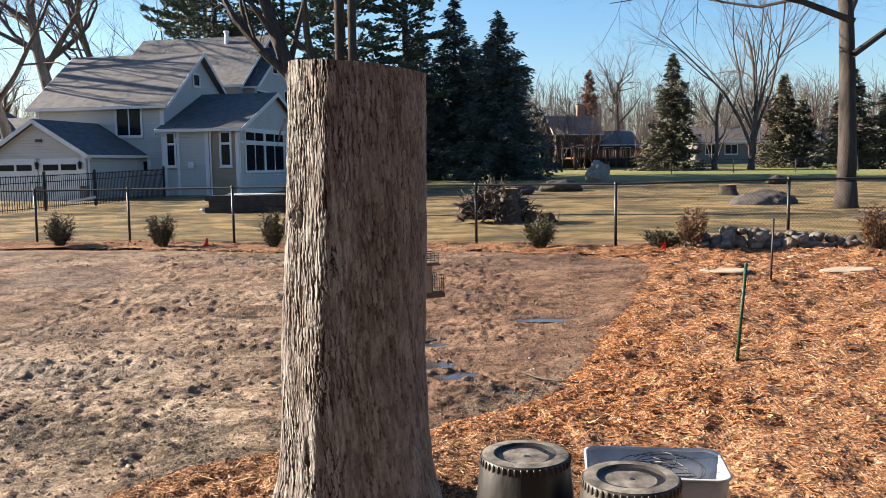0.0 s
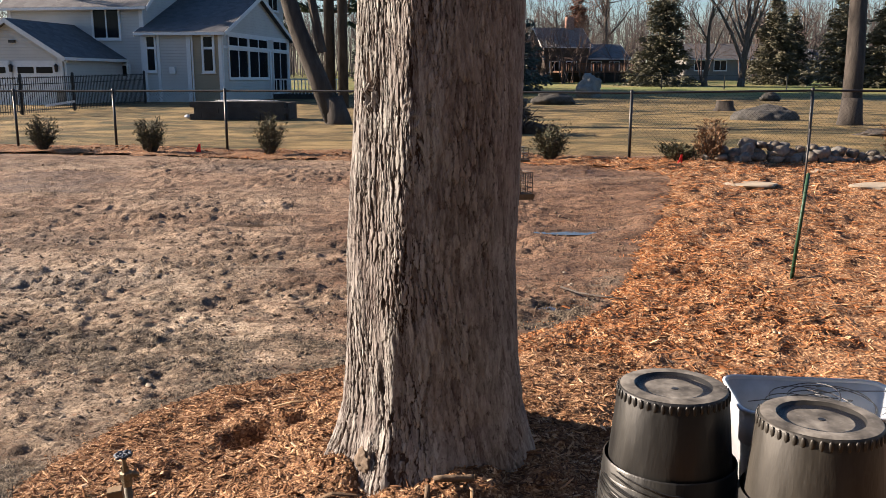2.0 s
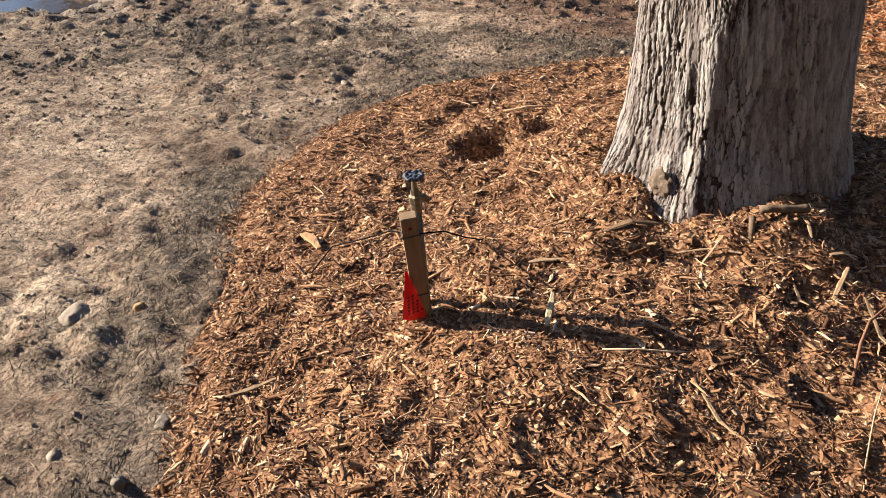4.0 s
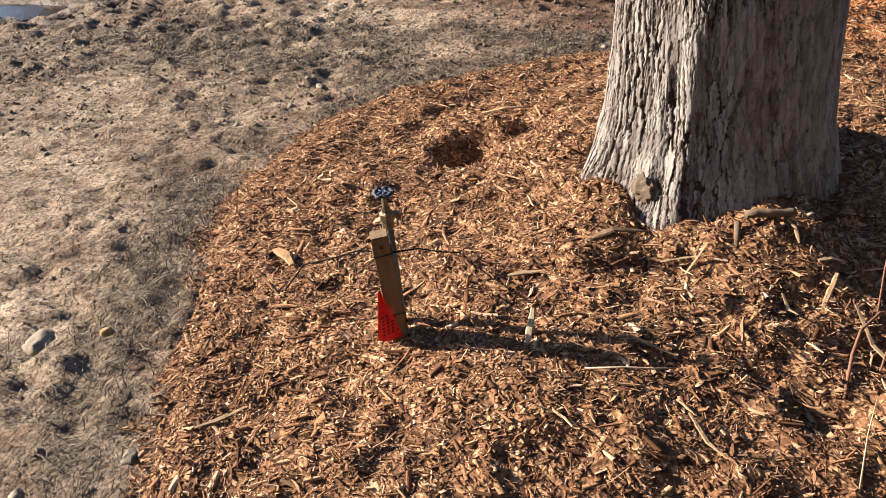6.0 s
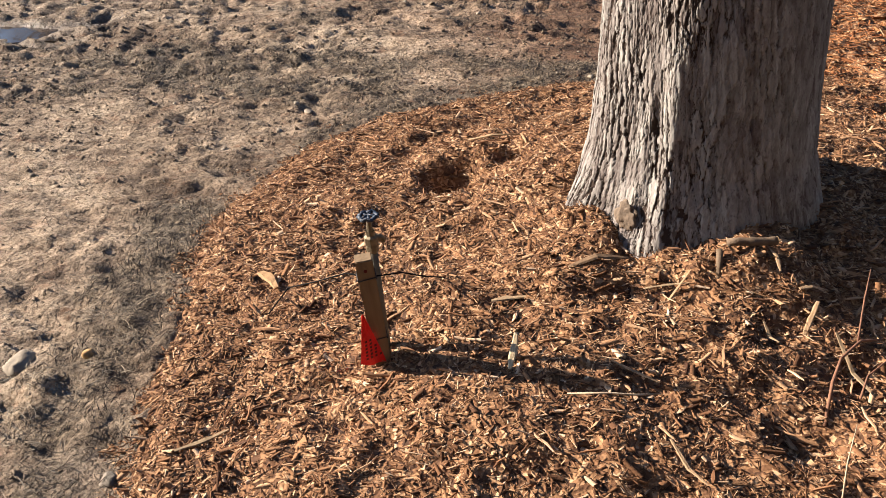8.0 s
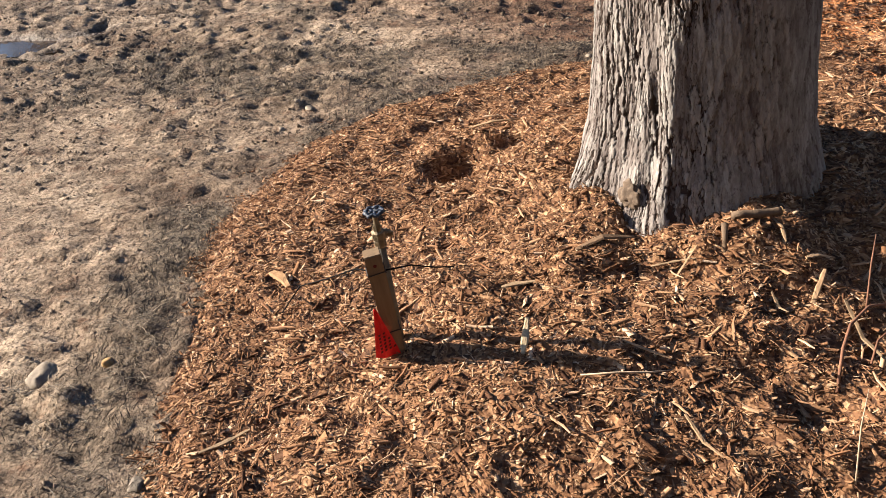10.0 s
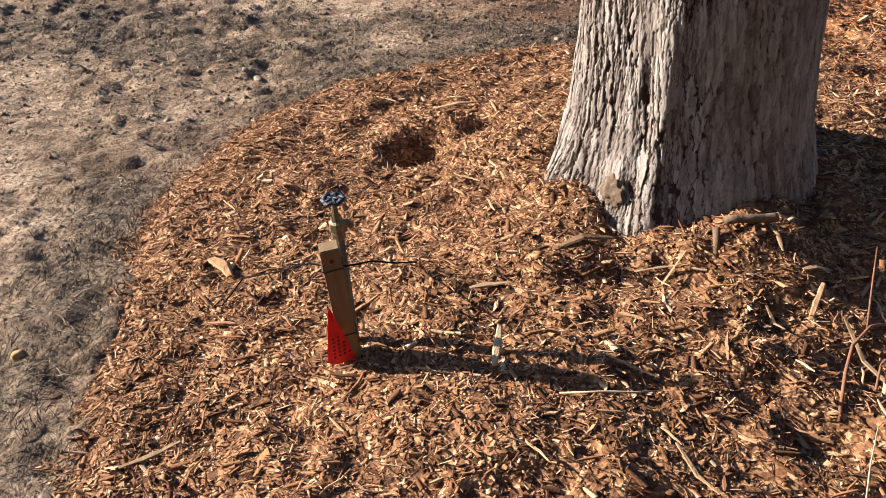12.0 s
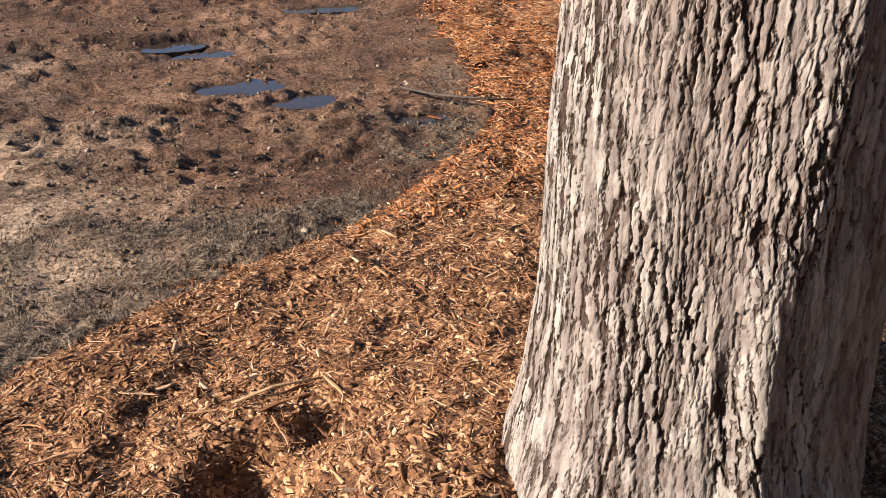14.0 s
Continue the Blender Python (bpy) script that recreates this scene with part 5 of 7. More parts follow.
def build_litter():
    """Sticks, larger chips and stones that stand out from the mulch and soil."""
    def stick(name, pts, r, mat, label, cat="stick"):
        p = [(x, y, height(x, y) + dz) for x, y, dz in pts]
        single(name, Geo().tube(p, r, 9), mat, label, cat, shade=True)

    def sliver(pts, w, mat, label, seed):
        p = [Vector((x, y, height(x, y) + dz)) for x, y, dz in pts]
        rng = random.Random(seed)
        g, n = Geo(), 6
        d = (p[-1] - p[0])
        side = d.cross(Vector((0, 0, 1))).normalized()
        verts = []
        for i in range(n + 1):
            q = i / n
            m = p[0].lerp(p[1], 2 * q) if q < 0.5 else p[1].lerp(p[2], 2 * q - 1)
            k = w * (0.35 + 0.65 * math.sin(math.pi * min(0.95, 0.12 + 0.8 * q))) * rng.uniform(0.8, 1.2)
            for a, u in ((-1, 0.0), (-0.6, 0.35), (0.7, 0.28), (1, -0.1), (0.1, -0.3)):
                verts.append(m + side * k * a * rng.uniform(0.85, 1.15) + Vector((0, 0, k * u * rng.uniform(0.6, 1.3))))
        g.add(verts, [(i * 5 + j, i * 5 + (j + 1) % 5, (i + 1) * 5 + (j + 1) % 5, (i + 1) * 5 + j) for i in range(n) for j in range(5)] + [(4, 3, 2, 1, 0), tuple(n * 5 + j for j in range(5))])
        single("split_wood", g, mat, label, "wood piece")

    t = thing("cut_branch", "short knobbly cut branch beside the trunk", "branch", pose(-0.385, 3.77, height(-0.38, 3.77) + 0.010, 0, 4, 6) @ Matrix.Scale(0.80, 4))
    part("branch_body", Geo().tube([(-0.095, 0, 0.0), (-0.05, 0.002, 0.004), (-0.012, 0.001, 0.004), (0.0, 0, 0.005), (0.012, 0, 0.005), (0.06, 0.003, 0.006), (0.085, 0.004, 0.008), (0.10, 0.004, 0.009)], [0.017, 0.0165, 0.0165, 0.0195, 0.017, 0.0165, 0.0175, 0.018], 14), soft("pale_branch_bark", (0.13, 0.092, 0.062), 0.35, 30), t, "", True)
    part("cut_end", Geo().tube([(0.1005, 0.004, 0.009), (0.103, 0.004, 0.009)], [0.019, 0.018], 14), M_CUT, t, "pale sawn end")
    stick("stick", [(-0.485, 3.755, 0.030), (-0.488, 3.725, 0.014), (-0.492, 3.69, -0.008)], [0.011, 0.010, 0.009], soft("weathered_stick_wood", (0.15, 0.105, 0.068), 0.35, 30), "short upright split stick by the trunk")
    sliver([(-0.95, 3.78, 0.004), (-0.86, 3.81, 0.010), (-0.75, 3.845, 0.016)], 0.013, soft("dull_brown_wood", (0.15, 0.095, 0.055), 0.3, 30), "split sliver of brown wood on the mulch", 1)
    sliver([(-1.145, 3.345, 0.015), (-1.135, 3.40, 0.03), (-1.125, 3.46, 0.05)], 0.01, soft("fresh_pale_wood", (0.48, 0.38, 0.24), 0.15, 30), "bright fresh sliver of wood", 3)
    sliver([(-1.20, 3.69, 0.015), (-1.15, 3.70, 0.02), (-1.09, 3.695, 0.015)], 0.012, M_STEM, "split sliver of pale wood on the mulch", 4)
    sliver([(-2.10, 3.16, 0.012), (-2.02, 3.20, 0.02), (-1.96, 3.235, 0.03)], 0.009, M_STEM, "pale forked sliver of wood", 5)
    sliver([(-2.06, 4.06, 0.02), (-2.01, 4.02, 0.03), (-1.975, 3.955, 0.02)], 0.021, soft("curled_pale_wood", (0.36, 0.22, 0.11), 0.2, 30), "curled slab of pale wood", 6)
    stick("twig", [(-1.32, 5.12, 0.015), (-1.20, 5.10, 0.03), (-1.08, 5.05, 0.015)], [0.004, 0.005, 0.003], M_STEM, "thin pale twig on the mulch", "twig")
    vine = soft("vine_bark", (0.20, 0.10, 0.062), 0.3, 30)
    stick("twig", [(-0.31, 3.17, 0.01), (-0.265, 3.28, 0.05), (-0.215, 3.37, 0.07), (-0.14, 3.44, 0.06), (-0.05, 3.50, 0.03)], [0.005, 0.005, 0.0045, 0.004, 0.003], vine, "arching reddish vine stem", "twig")
    stick("twig", [(-0.14, 3.45, 0.02), (-0.09, 3.58, 0.10), (-0.035, 3.70, 0.12)], [0.003, 0.0028, 0.0016], vine, "arching reddish vine stem", "twig")
    stick("twig", [(-0.20, 3.24, 0.03), (-0.15, 3.33, 0.07), (-0.06, 3.40, 0.05)], [0.0035, 0.003, 0.002], vine, "arching reddish vine stem", "twig")
    stick("twig", [(-0.36, 2.88, 0.0), (-0.325, 2.98, 0.07), (-0.285, 3.06, 0.12)], [0.0025, 0.002, 0.001], M_STALK, "thin grass stem leaning over the mulch", "twig")
    stick("twig", [(-0.99, 3.23, 0.02), (-0.88, 3.225, 0.022), (-0.80, 3.235, 0.022), (-0.73, 3.255, 0.015)], [0.0022, 0.003, 0.003, 0.0018], M_STALK, "long thin pale twig on the mulch", "twig")
    pale = soft("dry_split_wood", (0.34, 0.225, 0.13), 0.3, 30, stretch=(1, 0.2, 1))
    for seed, w, path in ((21, 0.0075, ((-0.19, 3.49), (-0.165, 3.38), (-0.145, 3.28))), (22, 0.005, ((-0.86, 3.34), (-0.79, 3.31), (-0.73, 3.285))), (23, 0.006, ((-0.735, 3.07), (-0.70, 2.99), (-0.665, 2.935))),
                          (24, 0.005, ((-0.72, 3.70), (-0.65, 3.695), (-0.585, 3.675))), (25, 0.004, ((-0.72, 3.60), (-0.65, 3.65), (-0.58, 3.70))), (26, 0.008, ((-0.27, 3.62), (-0.225, 3.64), (-0.17, 3.655))),
                          (27, 0.005, ((-0.39, 3.53), (-0.38, 3.48), (-0.37, 3.43))), (28, 0.006, ((-0.33, 3.76), (-0.315, 3.73), (-0.32, 3.66))), (29, 0.009, ((-0.28, 3.49), (-0.25, 3.54), (-0.22, 3.585)))):
        sliver([(x, y, 0.016 + 0.008 * k) for k, (x, y) in enumerate(path)], w, pale if seed % 3 else M_STEM, "splintered sliver of dry wood on the mulch", seed)
    stick("branch", [(0.74, 8.28, 0.03), (0.84, 7.98, 0.06), (0.98, 7.76, 0.05), (1.18, 7.58, 0.04)], [0.010, 0.009, 0.008, 0.005], M_TRUNK, "bent fallen branch at the edge of the bed", "branch")
    rng = random.Random(3)
    for i in range(26):
        x, y = rng.uniform(1.2, 8.5), rng.uniform(4.5, 15.5)
        if bed_depth(np.array([x]), np.array([y]))[0] > 0.4:
            a, ln = rng.uniform(0, math.pi), rng.uniform(0.1, 0.3)
            sliver([(x, y, 0.02), (x + 0.5 * ln * math.cos(a), y + 0.5 * ln * math.sin(a), 0.035), (x + ln * math.cos(a), y + ln * math.sin(a), 0.02)], 0.016, M_STEM, "pale split wood on the wide bed", 7)
    for x, y, s, mat, lab in ((-2.80, 3.62, (0.14, 0.09, 0.075), M_PEBBLE, "pale rounded stone set in the soil"), (-2.57, 3.66, (0.055, 0.045, 0.05), soft("ochre_stone", (0.36, 0.23, 0.10), 0.3, 20), "small ochre stone lying on the soil"), (-2.28, 3.10, (0.06, 0.05, 0.04), M_STONE, "small grey stone at the bed's edge"),
                              (-2.32, 2.86, (0.05, 0.04, 0.04), M_STONE, "small grey stone at the bed's edge"), (-2.55, 2.95, (0.06, 0.04, 0.04), M_PEBBLE, "small pale stone in the soil"), (-2.6, 5.45, (0.05, 0.04, 0.03), M_PEBBLE, "small pale stone in the soil"), (-2.25, 5.95, (0.07, 0.05, 0.03), M_PEBBLE, "small pale stone in the soil")):
        single("stone", blob(s, x * 3 + y, 0.2, 3), mat, lab, "stone", pose(x, y, height(x, y) - s[2] * 0.10, 0, 0, 30 * x), shade=True)


# ---- the bed and yard farther out ----
def build_markers():
    z = height(2.75, 8.1)
    t = thing("garden_stake", "green coated metal garden stake", "stake", pose(2.76, 8.1, z - 0.05, 1, 4, 0))
    part("rod", Geo().tube([(0, 0, 0), (0, 0, 0.98)], [0.016] * 2, 10), M_GREEN, t, "", True)
    part("rod_tip", Geo().tube([(0, 0, 0.98), (0, 0, 0.99)], [0.016, 0.010], 10), M_GREEN, t)
    for i in range(14):
        part("ridge", Geo().tube([(0, 0, 0.1 + i * 0.06), (0, 0, 0.108 + i * 0.06)], [0.0195] * 2, 8), M_GREEN, t)
    z = height(4.62, 12.2)
    t = thing("thin_rod", "thin black metal rod stuck in the mulch", "stake", pose(4.62, 12.2, z - 0.05, 0, 1.5, 0))
    part("rod", Geo().tube([(0, 0, 0), (0, 0, 0.92)], [0.015] * 2, 8), M_BLACK, t, "", True)
    part("cap", Geo().tube([(0, 0, 0.92), (0, 0, 0.95)], [0.019, 0.016], 8), M_BLACK, t)
    for x, y in ((4.15, 16.35), (-5.2, 18.85)):
        z = height(x, y)
        t = thing("marker_flag", "small red utility marker flag on a wire", "marker flag", pose(x, y, z, 0, 6, 20), "red marker flags")
        part("wire", Geo().tube([(0, 0, -0.02), (0, 0, 0.19)], [0.003] * 2, 5), M_BLACK, t)
        part("flag", Geo().add([(0, 0, 0.19), (0.035, 0.01, 0.18), (0.055, 0, 0.01), (-0.05, 0.01, 0.01), (0, 0.004, 0.19), (0.035, 0.014, 0.18), (0.055, 0.004, 0.01), (-0.05, 0.014, 0.01)], [(0, 1, 2, 3), (7, 6, 5, 4), (0, 4, 5, 1), (1, 5, 6, 2), (2, 6, 7, 3), (3, 7, 4, 0)]), M_RED, t)
    for i, (x, y, w, d) in enumerate(((4.38, 13.5, 0.78, 0.62), (6.33, 13.5, 0.95, 0.60), (6.25, 15.2, 0.55, 0.36))):
        g = blob((w, d, 0.12), i + 20, 0.12, 3, 0.35)
        g.v = [(p[0], p[1], min(p[2], 0.030 + 0.004 * math.sin(7 * p[0]))) for p in g.v]
        single("flagstone", g, M_STONE_PALE, "flat pale stepping stone set in the mulch", "flagstone", pose(x, y, height(x, y) + 0.004, 0, 0, 15 * i), "stepping stones")


def build_rocks():
    """The low bank of field stones just inside the fence."""
    rng = random.Random(21)
    for row, (n, lift) in enumerate(((28, 0.0), (22, 0.12), (7, 0.22))):
        for i in range(n):
            x = 4.75 + 4.2 * (i + 0.5 * (row % 2)) / n + rng.uniform(-0.05, 0.05)
            if row == 2:
                x = 5.45 + 1.6 * i / n
            if row == 1 and x > 7.6 and rng.random() < 0.6:
                continue
            y = 16.45 - 0.05 * (x - 5) + rng.uniform(-0.10, 0.10) + 0.05 * row
            s = rng.uniform(0.14, 0.30) * (1.0 if x < 7.4 else 0.8)
            size = (s * rng.uniform(0.9, 1.4), s, s * rng.uniform(0.6, 0.95))
            single("rock", blob(size, rng.random() * 40, 0.28, 2), M_STONE if rng.random() < 0.66 else M_BOULDER, "rough grey field stone in a low bank", "rock", pose(x, y, height(x, y) + lift * (1 if x < 7.5 else 0.7) + size[2] * 0.30, 0, rng.uniform(-15, 15), rng.uniform(0, 180)), "bank of field stones", shade=True)


def sprays(rng, centers, dirs, length, width, g_v, g_f):
    """Adds a tapered, slightly folded leaf blade at each centre."""
    for c, d in zip(centers, dirs):
        d = Vector(d).normalized()
        s = d.orthogonal().normalized()
        s.rotate(Matrix.Rotation(rng.uniform(0, 6.28), 3, d))
        ln, w = length * rng.uniform(0.6, 1.3), width * rng.uniform(0.6, 1.3)
        c = Vector(c)
        k = len(g_v)
        g_v += [tuple(c - d * ln * 0.4), tuple(c + s * w * 0.5), tuple(c + d * ln * 0.6), tuple(c - s * w * 0.5)]
        g_f.append((k, k + 1, k + 2, k + 3))


def build_shrub(seed, h, w, m, mat, label):
    rng = random.Random(seed)
    t = thing("shrub", label, "shrub", m, "young shrubs along the fence")
    stems, leaf = Geo(), Geo()
    cs, ds = [], []
    for i in range(46):
        a, lean = rng.uniform(0, 6.28), rng.uniform(0.05, 0.75)
        ln = h * rng.uniform(0.55, 1.05) * (1 - 0.30 * lean)
        tip = Vector((math.cos(a) * lean * w * 0.75, math.sin(a) * lean * w * 0.75, ln))
        mid = tip * 0.5 + Vector((math.cos(a), math.sin(a), 0)) * w * 0.10
        stems.tube([(0.05 * math.cos(a), 0.05 * math.sin(a), -0.03), mid, tip], [0.009, 0.006, 0.002], 4)
        for k in range(44):
            q = rng.uniform(0.18, 1.02)
            p = mid * (2 * q) if q < 0.5 else mid.lerp(tip, 2 * q - 1)
            cs.append(p + Vector([rng.gauss(0, 0.045) for _ in range(3)]))
            ds.append(Vector((math.cos(a) + rng.gauss(0, 0.6), math.sin(a) + rng.gauss(0, 0.6), rng.uniform(0.2, 1.4))))
    sprays(rng, cs, ds, 0.075, 0.022, leaf.v, leaf.f)
    tagged(part("stem_tangle", stems, M_TRUNK_DARK, t), kind="stuff")
    part("foliage", leaf, mat, t)


def build_shrubs():
    rust = make_needles("bronzed_shrub_foliage", (0.09, 0.055, 0.03), (0.15, 0.085, 0.045), (0.22, 0.12, 0.06))
    for i, (x, y, h, w, mat, lab) in enumerate(((-8.75, 19.7, 0.80, 0.66, M_SHRUB, "dark young evergreen shrub in mulch by the fence"), (-6.25, 19.2, 0.80, 0.56, M_SHRUB, "dark young evergreen shrub in mulch by the fence"), (-3.65, 18.45, 0.86, 0.60, M_SHRUB, "dark young evergreen shrub in mulch by the fence"),
                                                (1.93, 17.3, 0.76, 0.72, M_SHRUB, "dark spiky young evergreen shrub by the fence"), (4.75, 16.45, 0.80, 0.58, rust, "thin bronzed shrub beside the stone bank"), (7.95, 15.95, 0.86, 0.66, rust, "bronzed young shrub beside the stone bank"))):
        build_shrub(30 + i, h, w, pose(x, y, height(x, y), 0, 0, 0), mat, lab)
    build_shrub(44, 0.28, 0.75, pose(4.25, 16.75, height(4.25, 16.75)), M_SHRUB, "low spreading shrub by the fence")


def build_fence():
    t = thing("chain_link_fence", "black chain-link fence with round posts and top rail", "fence")
    H = 1.25
    base = [(x, y, height(x, y)) for x, y in FENCE]
    top = [(x, y, z + H) for x, y, z in base]
    for x, y, z in base:
        p = part("post", Geo().tube([(x, y, z - 0.1), (x, y, z + H)], [0.030] * 2, 10), M_BLACK, t, "", True)
        cap = Geo().lathe([(0.036, 0), (0.036, 0.03), (0.022, 0.05), (0.0, 0.058)], 10)
        part("post_cap", cap, M_BLACK, p, "", True, pose(x, y, z + H))
    part("top_rail", Geo().tube(top, [0.021] * len(top), 8), M_BLACK, t, "", True)
    part("tension_wire", Geo().tube([(x, y, z + 0.05) for x, y, z in base], [0.003] * len(base), 4), M_BLACK, t)
    step, r = 0.075, 0.0013
    for (ax, ay, az), (bx, by, bz) in zip(base, base[1:]):
        ln = math.hypot(bx - ax, by - ay)
        g = Geo()
        hh = H - 0.07

        def at(s, z):
            q = s / ln
            return (ax + (bx - ax) * q, ay + (by - ay) * q, az + (bz - az) * q + 0.05 + z)

        n = int((ln + hh) / step)
        for sgn in (1, -1):
            for i in range(n):
                s0 = i * step - (hh if sgn > 0 else 0)
                a0, a1 = max(0.0, -s0 if sgn > 0 else s0 - ln), hh
                if sgn > 0:
                    a1 = min(hh, ln - s0)
                    if a1 > a0:
                        g.tube([at(s0 + a0, a0), at(s0 + a1, a1)], [r] * 2, 3, False)
                else:
                    a1 = min(hh, s0)
                    if a1 > a0:
                        g.tube([at(s0 - a0, a0), at(s0 - a1, a1)], [r] * 2, 3, False)
        part("mesh_panel", g, M_MESH, t, "woven diamond wire mesh")


def build_iron_fence():
    t = thing("iron_fence", "black iron picket fence beside the driveway", "fence")
    runs = [((-21.0, 33.0), (-17.4, 33.6), 8), ((-17.4, 33.6), (-16.6, 36.2), 0), ((-16.6, 36.2), (-15.7, 39.2), 0), ((-15.7, 39.2), (-14.6, 45.5), 0)]
    H = 1.5
    for (ax, ay), (bx, by), _ in runs:
        za, zb = height(ax, ay), height(bx, by)
        ln = math.hypot(bx - ax, by - ay)
        p = part("post", Geo().box((bx - 0.045, by - 0.045, zb - 0.1), (bx + 0.045, by + 0.045, zb + H + 0.08)), M_IRON, t)
        part("post_cap", Geo().lathe([(0.07, 0), (0.06, 0.03), (0.0, 0.08)], 4), M_IRON, p, "", False, pose(bx, by, zb + H + 0.08, 0, 0, 45))
        for f in (0.10, 0.80, 0.97):
            part("rail", Geo().tube([(ax, ay, za + H * f), (bx, by, zb + H * f)], [0.022] * 2, 4), M_IRON, t)
        n = int(ln / 0.125)
        first = None
        for i in range(1, n):
            q = i / n
            x, y, z = ax + (bx - ax) * q, ay + (by - ay) * q, za + (zb - za) * q
            if first is None:
                first = Geo().box((-0.011, -0.011, 0.04), (0.011, 0.011, H)).mesh("picket", M_IRON)
            part("picket", first, None, t, "", False, pose(x, y, z))


# ---- the neighbouring house ----
def window(parent, face, a, off, z0, w, h, cols=2, transom=0.0, name="window"):
    """A framed window on a wall that faces -y ("front") or +x ("side"); a is its centre along the wall, off the wall's plane."""
    def put(u0, u1, d0, d1, za, zb):
        return ((a + u0, off - d1, za), (a + u1, off - d0, zb)) if face == "front" else ((off + d0, a + u0, za), (off + d1, a + u1, zb))

    b = 0.11
    g = Geo()
    for q in (put(-w / 2 - b, -w / 2, 0, 0.07, z0 - b, z0 + h + b), put(w / 2, w / 2 + b, 0, 0.07, z0 - b, z0 + h + b), put(-w / 2, w / 2, 0, 0.07, z0 + h, z0 + h + b), put(-w / 2, w / 2, 0, 0.07, z0 - b, z0)):
        g.box(*q)
    wob = part(name, g, M_WHITE, parent, "white-framed dark window")
    for i in range(1, cols):
        u = -w / 2 + w * i / cols
        part("mullion", Geo().box(*put(u - 0.035, u + 0.035, 0.01, 0.05, z0, z0 + h)), M_WHITE, wob)
    if transom:
        part("transom_bar", Geo().box(*put(-w / 2, w / 2, 0.012, 0.055, z0 + h - transom - 0.09, z0 + h - transom + 0.03)), M_WHITE, wob)
    for i in range(cols):
        u0, u1 = -w / 2 + w * i / cols, -w / 2 + w * (i + 1) / cols
        part("pane", Geo().box(*put(u0, u1, 0.004, 0.02, z0, z0 + h)), M_GLASS, wob, "dark glass pane")
    part("sill", Geo().box(*put(-w / 2 - b - 0.04, w / 2 + b + 0.04, 0, 0.11, z0 - b - 0.05, z0 - b)), M_WHITE, wob)


def gabled(parent, x0, x1, y0, y1, z0, eave, peak, along, wall, roof, over=0.35, rake=True):
    """A walled block with a ridge along x or y."""
    w = Geo()
    if along == "x":
        ym = (y0 + y1) / 2
        sec = [(y0, z0), (y1, z0), (y1, eave), (ym, peak), (y0, eave)]
        pts = [(x0, a, b) for a, b in sec] + [(x1, a, b) for a, b in sec]
    else:
        xm = (x0 + x1) / 2
        sec = [(x0, z0), (x1, z0), (x1, eave), (xm, peak), (x0, eave)]
        pts = [(a, y0, b) for a, b in sec] + [(a, y1, b) for a, b in sec]
    w.add(pts, [(0, 1, 2, 3, 4), (9, 8, 7, 6, 5)] + [(i, i + 5, (i + 1) % 5 + 5, (i + 1) % 5) for i in range(5)])
    part("wall", w, wall, parent)
    half = ((y1 - y0) if along == "x" else (x1 - x0)) / 2
    rise = (peak - eave) / half
    t, drop = 0.16, over * rise
    for s in (-1, 1):
        g = Geo()
        if along == "x":
            e = y0 - over if s < 0 else y1 + over
            quad = [(x0 - over, e, eave - drop + t), (x1 + over, e, eave - drop + t), (x1 + over, ym, peak + t), (x0 - over, ym, peak + t)]
        else:
            e = x0 - over if s < 0 else x1 + over
            quad = [(e, y1 + over, eave - drop + t), (e, y0 - over, eave - drop + t), (xm, y0 - over, peak + t), (xm, y1 + over, peak + t)]
        if s > 0:
            quad = quad[::-1]
        g.slab(quad, t)
        q = [Vector(p) for p in quad]
        lo = [p for p in q if abs(p.z - (eave - drop + t)) < 1e-4]
        rob = part("roof_slope", g, roof, parent)
        part("gutter", Geo().tube([lo[0] + Vector((0, 0, -0.09)), lo[1] + Vector((0, 0, -0.09))], [0.10] * 2, 4), M_WHITE, rob, "white gutter")
        hi = [p for p in q if abs(p.z - (peak + t)) < 1e-4]
        for l in lo:
            h = min(hi, key=lambda p: (p - l).length)
            out = Vector((0.03 if l.x > (x0 + x1) / 2 else -0.03, 0, 0)) if along == "x" else Vector((0, 0.03 if l.y > (y0 + y1) / 2 else -0.03, 0))
            n = (h - l).normalized()
            dn = Vector((0, 0, -0.24))
            a = [l + out, h + out, h + out + dn, l + out + dn]
            part("rake_board", Geo().slab(a, 0.03), M_WHITE, rob, "white rake board")


